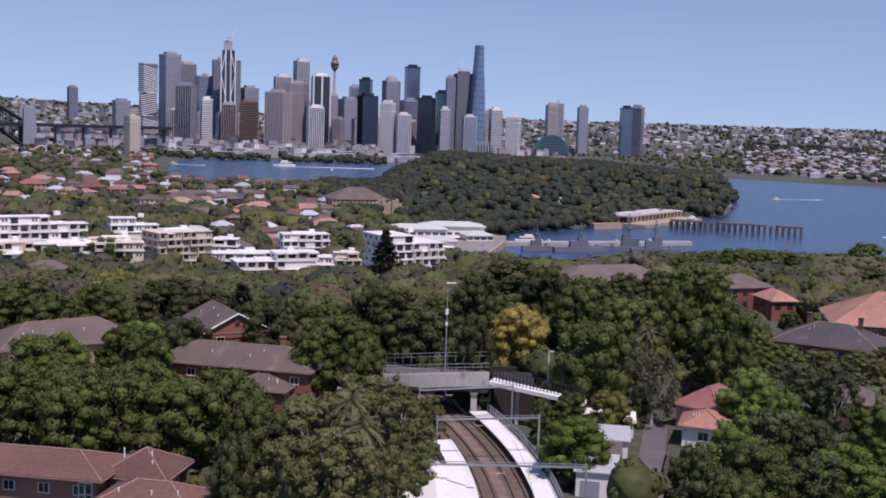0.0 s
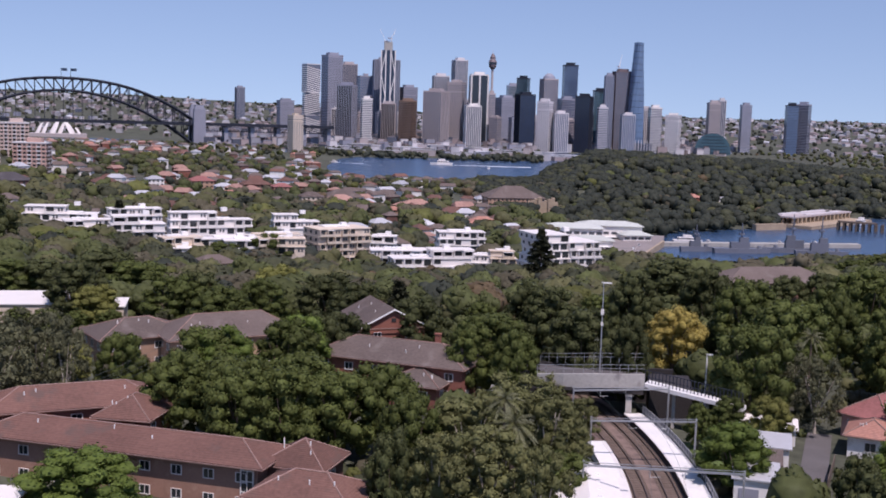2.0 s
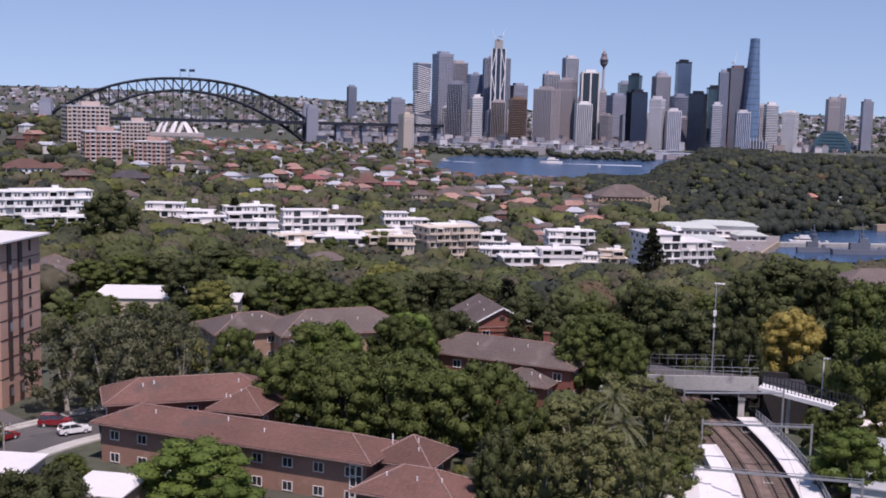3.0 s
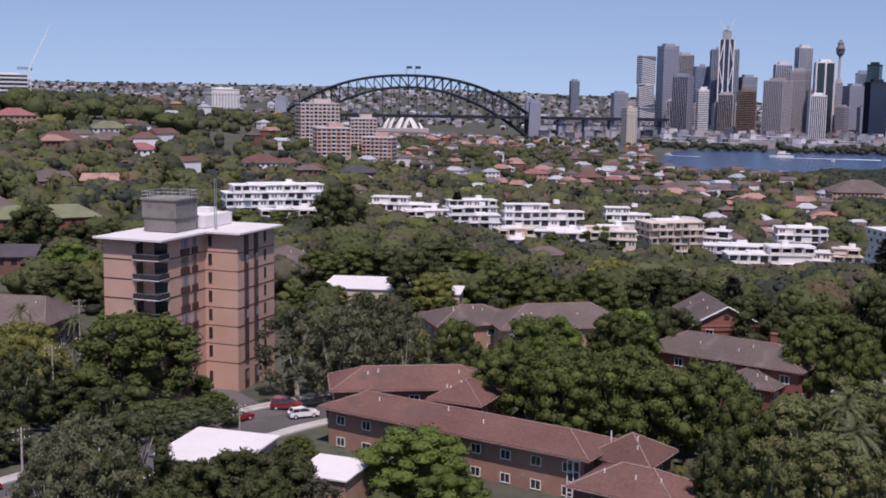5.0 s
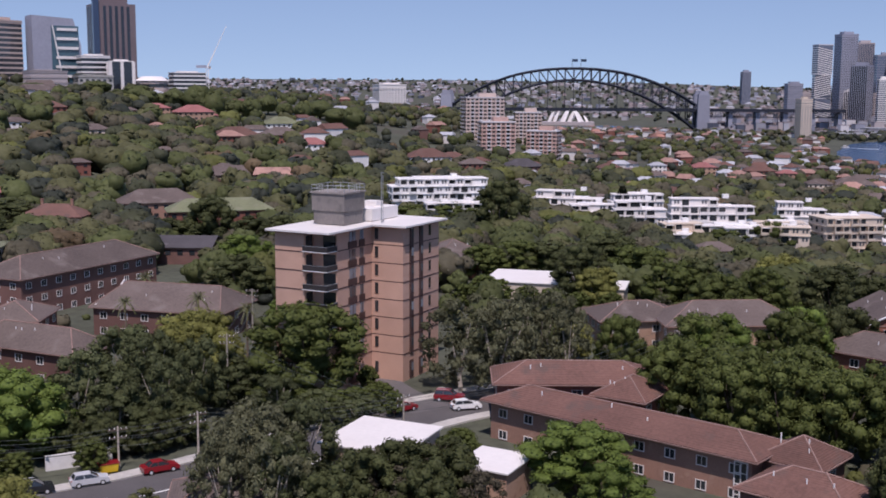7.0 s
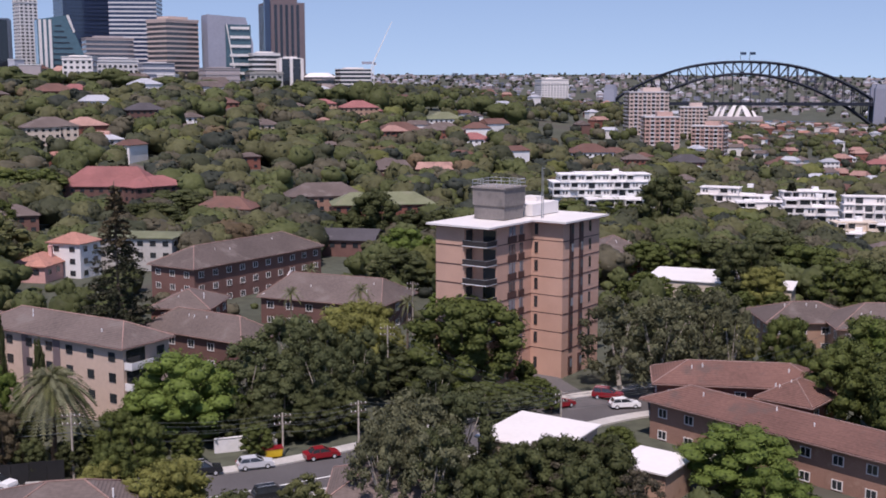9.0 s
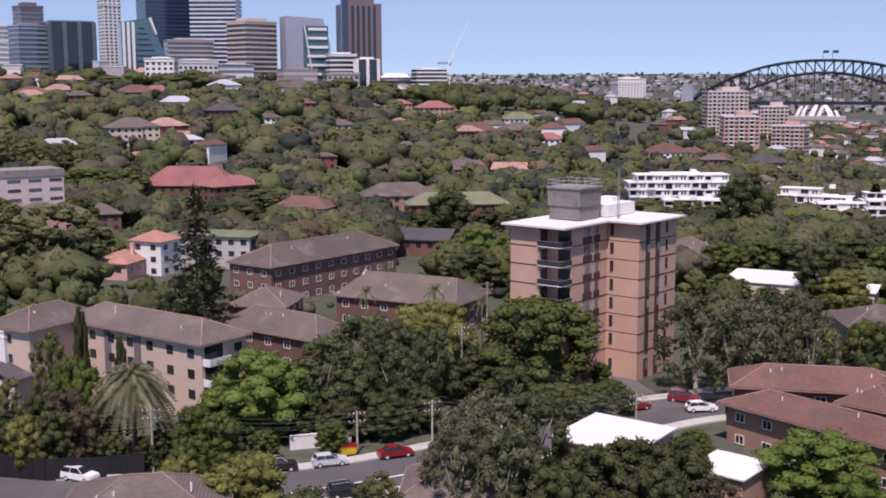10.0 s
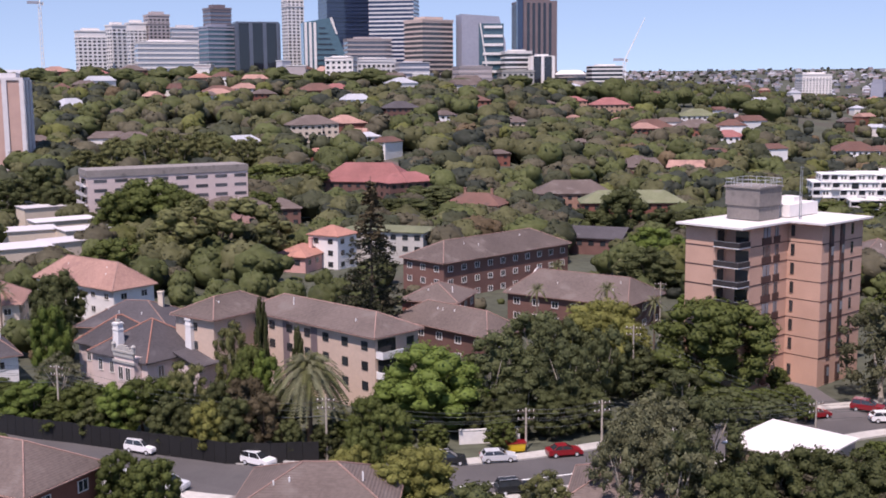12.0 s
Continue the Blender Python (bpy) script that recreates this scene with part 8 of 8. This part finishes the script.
part("body", s, "grey_stone", w)
part("glass_front", Shape().box(7, -11.2, 0, 22, 0.6, 46), "teal_glass", w)
for k in range(6):
    part("floor_band", Shape().box(8.5, -11.8, 4 + k * 7.6, 20 - 0.8 * k, 1.6, 2.2), "white", w)
e = Shape().tube((-3, -11.8, 46), (3, -11.8, 8), 0.7, 0.7, 4)
part("edge_fin", e, "white", w)

sl = thing("office_tower", -878, 519, height(-878, 519), 66, "glass office tower with a sail-like sloping side", "skyscraper")
prof = ((-20, -6), (22, -6), (20, 8), (4, 50), (-20, 46))
s = Shape()
s.v = [(p[0], -12, p[1]) for p in prof] + [(p[0], 12, p[1]) for p in prof]
s.f = [(0, 1, 2, 3, 4), (9, 8, 7, 6, 5)] + [(i, 5 + i, 5 + (i + 1) % 5, (i + 1) % 5) for i in range(5)]
part("body", s, "teal_glass", sl)
for u in (-18, -14, -10):
    part("column", Shape().box(u, -12.3, -4, 2.2, 1.2, 50), "white", sl)
part("sail_edge", Shape().tube((4, -12.3, 50), (9, -12.3, 36), 1.6, 1.0, 4), "white", sl)
for k in range(9):
    part("floor_band", Shape().box(2 - k * 0.7, -12.2, 4 + k * 4.6, 26 - k * 2.6, 0.4, 0.8), "steel", sl)

rd = thing("round_hall", -705, 652, height(-705, 652), 47, "low round white building on the hill", "hall")
part("drum", Shape().tube((0, 0, -4), (0, 0, 12), 13, 13, 20), "blush", rd)
part("roof", Shape().tube((0, 0, 12), (0, 0, 15.5), 14, 8, 20), "white", rd)
part("window_band", Shape().tube((0, 0, 7), (0, 0, 9.5), 13.2, 13.2, 20), "pane", rd)

# ---- bay: wharf, jetty, ships and boats ----
wharf = thing("naval_wharf", 0, 0, SEA, 0, "long pale concrete wharf with moored grey ships", "wharf")
part("deck", Shape().add([(40, 785, -2), (184, 834, -2), (183, 842, -2), (38, 793, -2), (40, 785, 2.6), (184, 834, 2.6), (183, 842, 2.6), (38, 793, 2.6)], [(3, 2, 1, 0), (4, 5, 6, 7), (0, 1, 5, 4), (1, 2, 6, 5), (2, 3, 7, 6), (3, 0, 4, 7)]), "concrete", wharf)
part("quay", Shape().prism(((8, 604), (43, 786), (46, 826), (-26, 826), (-34, 700), (-12, 610)), -12, 3.4), "apron", wharf, "broad paved quay apron")
part("sea_wall", Shape().prism(((7.2, 602), (8.6, 602), (44.0, 785), (42.6, 786)), -12, 4.1), "sandstone", wharf, "sandstone edge of the quay")
for k, (qx, qy) in enumerate(((4, 640), (12, 672), (17, 700), (22, 730), (26, 752), (6, 690))):
    car(qx, qy, 78 + 6 * (k % 3), ("white_paint", "silver_paint", "black_paint")[k % 3], "hatch", "car parked on the quay beside the bay", SEA + 3.3)
for qx, qy in ((2, 620), (8, 650), (14, 680), (20, 710), (26, 740), (32, 770), (36, 800), (0, 700), (-10, 650)):
    plot(qx, qy, 17, 110, 1.5)

jetty = thing("timber_jetty", 0, 0, SEA, 0, "long dark disused timber coal jetty on piles", "jetty")
for i in range(23):
    t = i / 22
    x, y = 196 + 102 * t, 976 - 34 * t
    for q in (-4, 4):
        part("pile", Shape().tube((x + 0.4 * q, y + q, -6), (x + 0.4 * q, y + q, 6.5), 0.8, 0.8, 6), "timber", jetty)
    part("cross_beam", Shape().tube((x - 1.6, y - 5, 5.6), (x + 1.6, y + 5, 5.6), 0.6, 0.6, 4), "timber", jetty)
for k in range(11):
    if k not in (3, 8):
        t0, t1 = k / 11, (k + 1) / 11
        part("deck", Shape().add([(196 + 102 * a, 976 - 34 * a + o, zz) for a in (t0, t1) for o in (-4.5, 4.5) for zz in (6.4, 7.6)], [(0, 4, 5, 1), (2, 3, 7, 6), (1, 5, 7, 3), (0, 2, 6, 4), (0, 1, 3, 2), (4, 6, 7, 5)]), "timber", jetty)

def boat(x, y, L, turn, label="white motor boat leaving a wake on the harbour", wake=0.0, paint="white"):
    ob = thing("boat", x, y, SEA, turn, label, "boat")
    w = L * 0.26
    part("hull", Shape().prism([(-0.5 * L, -w / 2), (0.2 * L, -w / 2), (0.5 * L, 0), (0.2 * L, w / 2), (-0.5 * L, w / 2)], -0.5, 0.1 * L, 1.05), paint, ob)
    cab = part("cabin", Shape().box(-0.08 * L, 0, 0.1 * L, 0.55 * L, w * 0.8, 0.1 * L).box(-0.02 * L, 0, 0.2 * L, 0.3 * L, w * 0.6, 0.08 * L), "white", ob)
    part("window_band", Shape().box(-0.08 * L, 0, 0.13 * L, 0.56 * L, w * 0.82, 0.035 * L), "pane", cab)
    if wake:
        s = Shape()
        s.v = [(-0.4 * L, -w * 0.4, 0.12), (-0.4 * L, w * 0.4, 0.12), (-wake, w * 1.3, 0.1), (-wake, -w * 1.3, 0.1)]
        s.f = [(0, 3, 2, 1)]
        one("wake", s, "foam", x, y, SEA, turn, "white foam wake behind a boat", "wake")
    return ob


loader = thing("coal_loader", 196, 1022, SEA, 55, "long sandstone coal loading platform with an open colonnade on the shore", "wharf")
part("platform", Shape().box(0, 6, -6, 122, 40, 8.5), "sandstone", loader)
part("upper_deck", Shape().box(2, 16, 7.4, 116, 22, 1.2), "tan_stone", loader)
part("deck_wall", Shape().box(2, 27, 2.5, 112, 3, 4.9), "sandstone", loader)
part("track_deck", Shape().box(-8, 20, 8.6, 84, 4, 1.6).box(10, 10, 8.6, 70, 3, 0.8), "pale_stone", loader)
for i in range(15):
    for v in (6.0, 15):
        part("column", Shape().box(-54 + i * 7.9, v, 2.5, 1.8, 1.8, 4.9), "sandstone", loader)
boat(228, 1040, 22, 60, "pink and white ferry moored at the coal platform", 0, "pale")
for u, v, r in ((165, 980, 20), (184, 1008, 24), (204, 1034, 24), (224, 1062, 20)):
    plot(u, v, r, 20, 2)
cliff = Shape()
for i in range(9):
    cliff.prism([(-11 + i * 2.6 + 1.5 * a, 3 * b + (i * 7 % 3) * 0.8) for a, b in ((-1, -1), (1, -1), (1, 1), (-1, 1))], -6, 9 + (i * 5 % 4) * 1.1, 0.9)
one("cliff", cliff, "sandstone", -44, 872, height(-44, 872), 12, "brown sandstone cutting beside the old depot", "cliff")
plot(-44, 868, 10, 60, 2)
one("sandstone_wall", Shape().box(0, 0, -4, 32, 5, 8), "sandstone", 136, 946, -39, 35, "pale sandstone sea wall under the trees", "wall")


def ship(x, y, L, turn, tall=1.0, label="grey naval ship moored at the wharf"):
    ob = thing("ship", x, y, SEA, turn, label, "ship")
    w = L * 0.13
    hull = Shape()
    ring = [(-0.5 * L, -w / 2), (0.25 * L, -w / 2), (0.5 * L, 0), (0.25 * L, w / 2), (-0.5 * L, w / 2)]
    hull.prism(ring, -1.5, 3.2, 1.06)
    part("hull", hull, "ship", ob)
    part("superstructure", Shape().box(-0.05 * L, 0, 3.2, 0.34 * L, w * 0.75, 4.2 * tall).box(0.02 * L, 0, 3.2 + 4.2 * tall, 0.16 * L, w * 0.6, 3.0), "ship", ob)
    part("mast", Shape().tube((-0.02 * L, 0, 7), (-0.02 * L, 0, 20 * tall), 0.7, 0.3, 5).box(-0.02 * L, 0, 15 * tall, 0.6, 5, 0.5).box(-0.02 * L, 0, 12 * tall, 3, 3, 1.4), "ship", ob)
    part("gun", Shape().tube((0.3 * L, 0, 3.2), (0.3 * L, 0, 5), 1.5, 1.2, 8).tube((0.3 * L, 0, 4.4), (0.3 * L + 4, 0, 5), 0.2, 0.2, 4), "ship", ob)
    return ob


ship(94, 768, 38, 14)
ship(128, 784, 36, 190, 1.3)
ship(146, 774, 34, 8, 1.3)
ship(64, 766, 22, 20, 0.9, "small grey naval vessel at the wharf")


boat(-268, 1880, 36, -170, "white harbour ferry crossing the bay", 150)
boat(-440, 1830, 14, 160, wake=60)
boat(-455, 1760, 12, 20)
boat(-180, 1800, 12, 80, "white sailing boat on the harbour")
boat(304, 1236, 22, 160, "red-hulled tug moored off the headland", 0, "red_paint")
boat(285, 1165, 10, 100)
boat(252, 1120, 12, 30, "white launch moored by the jetty")
boat(420, 1440, 10, 200, wake=70)
boat(360, 1560, 14, 10, "white ferry speeding across the bay", 320)
boat(420, 990, 16, 40, "white launch leaving a wake on the bay", 60)
boat(62, 818, 20, 8, "white launch at the end of the wharf")
for i in range(9):
    boat(64 + i * 13, 806 + i * 3.8 + 18 * (i % 2), 5 + (i * 37 % 4), 100 + (i * 53 % 30), "small white boat moored along the wharf")


# ---- houses and low buildings beyond counting ----
def clutter(name, seed, count, a0, a1, d0, d1, wall, roof, label, w=(8, 15), h=(4, 9), pitched=True, ok=lambda z: z > SEA + 3, flat_h=1.0):
    """Far houses joined: walls of one material, roofs of another."""
    rng = random.Random(seed)
    walls, tops = Shape(), Shape()
    for i in range(count):
        a, d = radians(rng.uniform(a0, a1)), math.sqrt(rng.uniform(d0 * d0, d1 * d1))
        x, y = -d * math.sin(a), d * math.cos(a)
        z = height(x, y)
        if not ok(z) or (d < 2600 and any(math.hypot(x - p[0], y - p[1]) < p[2] + 4 for p in KEEP if p[2] < 60)):
            continue
        ww, dd, hh, t = rng.uniform(*w), rng.uniform(*w) * 0.8, rng.uniform(*h), rng.uniform(-30, 60) + math.degrees(a)
        walls.box(x, y, z - 3, ww, dd, hh + 3, t)
        if pitched:
            s = Shape().hip(ww, dd, hh, min(ww, dd) * 0.28, 0.5, ridge=rng.choice((1.0, 0.6, 0.2)))
            m = pose(x, y, z, 0, 0, t)
            tops.add([tuple(m @ Vector(v)) for v in s.v], s.f)
        else:
            tops.box(x, y, z + hh, ww + 0.6, dd + 0.6, 0.6, t)
        if d < 2600:
            plot(x, y, ww * 0.55, 12 if d < 1300 else 0, 5)
    ob = tagged(new(name, walls.mesh(name, wall)), label, "houses", kind="stuff")
    part("roofs", tops, roof, ob, kind="stuff")


for i, (wall, roof, n) in enumerate((("pale", "brown_roof", 24), ("red_brick", "pink_roof", 16), ("white", "grey_roof", 32), ("tan_brick", "orange_roof", 5), ("dark_brick", "grey_roof", 24), ("white", "metal_roof", 22))):
    words = f"{WORDS[wall]} houses with {WORDS[roof]} roofs among trees"
    clutter("hillside_houses", 100 + i, int(n * 0.55), 33, 77, 480, 1000, wall, roof, words, (10, 20), (4, 8))
    clutter("hillside_houses", 130 + i, int(n * 1.2), 4, 34, 520, 1050, wall, roof, words, (9, 15), (4, 7))
    clutter("hillside_houses", 160 + i, int(n * 2.2), 8, 40, 1050, 2100, wall, roof, words, (9, 16), (4, 9))
    # the far houses take the greyed colours that carry haze
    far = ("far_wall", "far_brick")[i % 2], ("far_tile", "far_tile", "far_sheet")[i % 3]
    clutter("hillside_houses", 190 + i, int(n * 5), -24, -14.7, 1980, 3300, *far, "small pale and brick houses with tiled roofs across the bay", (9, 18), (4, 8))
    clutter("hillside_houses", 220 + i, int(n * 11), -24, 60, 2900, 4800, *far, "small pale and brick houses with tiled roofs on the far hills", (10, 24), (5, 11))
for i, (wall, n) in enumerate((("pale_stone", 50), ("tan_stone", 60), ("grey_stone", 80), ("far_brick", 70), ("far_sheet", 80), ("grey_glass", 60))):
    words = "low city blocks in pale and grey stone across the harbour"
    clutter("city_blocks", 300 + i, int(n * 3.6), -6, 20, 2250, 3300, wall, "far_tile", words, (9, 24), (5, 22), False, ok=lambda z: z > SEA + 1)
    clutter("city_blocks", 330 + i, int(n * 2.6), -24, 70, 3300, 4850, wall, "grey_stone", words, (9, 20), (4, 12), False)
    clutter("waterside_sheds", 360 + i, n // 4, -5, 14, 2200, 2500, wall, "metal_roof", "long low sheds along the far shore", (20, 70), (7, 14), False, ok=lambda z: z > SEA - 6)
    clutter("ridge_blocks", 400 + i, n // 9, 44, 76, 900, 1250, wall if i < 5 else "white", "pale", "low office blocks on the ridge", (9, 18), (6, 13), False)

# more towers of the city, behind and between the tall ones
rng = random.Random(8)
for i in range(34):
    a, d = radians(rng.uniform(-2.5, 15)), rng.uniform(2750, 3250)
    tower(-d * math.sin(a), d * math.cos(a), rng.uniform(22, 34), rng.uniform(20, 30), rng.uniform(62, 112), math.degrees(a) + rng.uniform(-30, 30),
          rng.choice(("grey_glass", "navy_glass", "blue_glass", "black_glass")), rng.choice(("grey_stone", "pale_stone", "tan_stone", "grey_stone")), rng.choice(("punched", "bands", "piers")))


# ---- trees beyond counting ----
def free(x, y, h, spare=1.5):
    """Whether a tree of that height may stand there: off the plots, and low in the gardens before them."""
    d = math.hypot(x, y)
    if d > 2600:
        return True
    for px, py, r, reach, low in KEEP:
        pd = math.hypot(px, py)
        if abs(px - x) < r + 120 and abs(py - y) < r + 120:
            if math.hypot(px - x, py - y) < r + spare:
                return False
            side = abs(x * py - y * px) / pd
            if reach and side < r * 0.9 and pd - reach - r < d < pd and h > low + (pd - d) * 0.16:
                return False
    return True


def scatter(seed, a0, a1, d0, d1, count, h0, h1, protos, leaf, name, label, ok=lambda x, y, z: z > SEA + 3, spare=1.5):
    rng = random.Random(seed)
    spots = []
    for i in range(count):
        a = radians(rng.uniform(a0, a1))
        d = math.sqrt(rng.uniform(d0 * d0, d1 * d1))
        x, y = -d * math.sin(a), d * math.cos(a)
        z, h = height(x, y), rng.uniform(h0, h1)
        if ok(x, y, z) and free(x, y, h, spare):
            spots.append((x, y, z - 0.5, h, h * rng.uniform(0.52, 0.78)))
    if spots:
        m = cover(name, spots, protos, label)
        m.materials.append(FAR_LEAF[leaf])
        ob = tagged(new(name, m), label, "trees", kind="stuff")
    return len(spots)


MIDS = [simple_crown(i, 16, 16, 0.34, 5, 0.25) for i in range(5)]
LITE = [simple_crown(40 + i, 5, 6, 0.6, 4, 0.36) for i in range(6)]
FARS = [simple_crown(20 + i, 3, 2, 0.7, 4, 0.42) for i in range(5)]
TINY = [simple_crown(60 + i, 2, 0, 1.5, 3, 0.5) for i in range(4)]
# garden trees close by, one by one
rng = random.Random(5)
for i in range(900):
    a, d = radians(rng.uniform(-23, 76)), math.sqrt(rng.uniform(104 ** 2, 275 ** 2))
    x, y, h = -d * math.sin(a), d * math.cos(a), rng.uniform(5.5, 10.5)
    r = h * rng.uniform(0.42, 0.6)
    if free(x, y, h) and all(math.hypot(x - p[0], y - p[1]) > p[2] + r * 0.75 for p in KEEP) and all(math.hypot(x - q[0], y - q[1]) > 0.8 * (q[2] + r) for q in GROWN):
        tree(x, y, h, r, rng.choice(("round", "deep", "gum", "round", "camphor", "gum", "deep", "lime", "greygum")))
for i, leaf in enumerate(("mid", "deep", "olive", "bush", "lime", "grey", "rust")):
    k = (1.35, 0.8, 1.15, 0.45, 0.2, 0.8, 0.1)[i]
    scatter(5 + i, -24, 78, 100, 270, int(300 * k), 1.5, 3.6, LITE, leaf, "shrubbery", "mixed low garden shrubs and hedges between houses", spare=0.5)
    scatter(10 + i, -24, 78, 255, 430, int(310 * k), 6, 12, MIDS, leaf, "tree_cover", "mixed green garden trees between the roofs")
    scatter(30 + i, -24, 78, 430, 800, int(720 * k), 8, 15, LITE, leaf, "tree_cover", "mixed green garden trees between the roofs")
    scatter(50 + i, -24, 78, 800, 1500, int(900 * k), 6, 11, FARS, leaf, "tree_cover", "distant green trees on the slopes")
    scatter(70 + i, -24, 78, 1500, 3000, int(1300 * k), 6, 11, TINY, leaf, "tree_cover", "distant green trees along the shores")
    scatter(90 + i, -24, 78, 3000, 4900, int(800 * k), 8, 14, TINY, ("bush", "deep", "bush", "deep", "grey", "bush", "deep")[i], "tree_cover", "trees on the far hills")
for i, (leaf, n) in enumerate((("bush", 2300), ("deep", 900), ("olive", 60))):
    scatter(110 + i, -14.4, 6, 790, 1800, n, 9.5, 13.5, FARS, leaf, "bushland", "dense dark bushland on the headland", ok=lambda x, y, z: z > SEA - 0.8, spare=-4)
    scatter(120 + i, -24, -14.6, 1950, 3600, n // 2, 8, 13, TINY, leaf, "bushland", "trees between the houses across the bay")
    scatter(130 + i, -4, 16, 2080, 2520, n // 4, 8, 15, TINY, leaf, "bushland", "park trees along the far shore", ok=lambda x, y, z: z > SEA - 1, spare=-20)
m = cover("tree_cover", REST, MIDS, "")
m.materials.append(FAR_LEAF["mid"])
tagged(new("tree_cover", m), "mixed green trees on the ridge and in back gardens", "trees", kind="stuff")
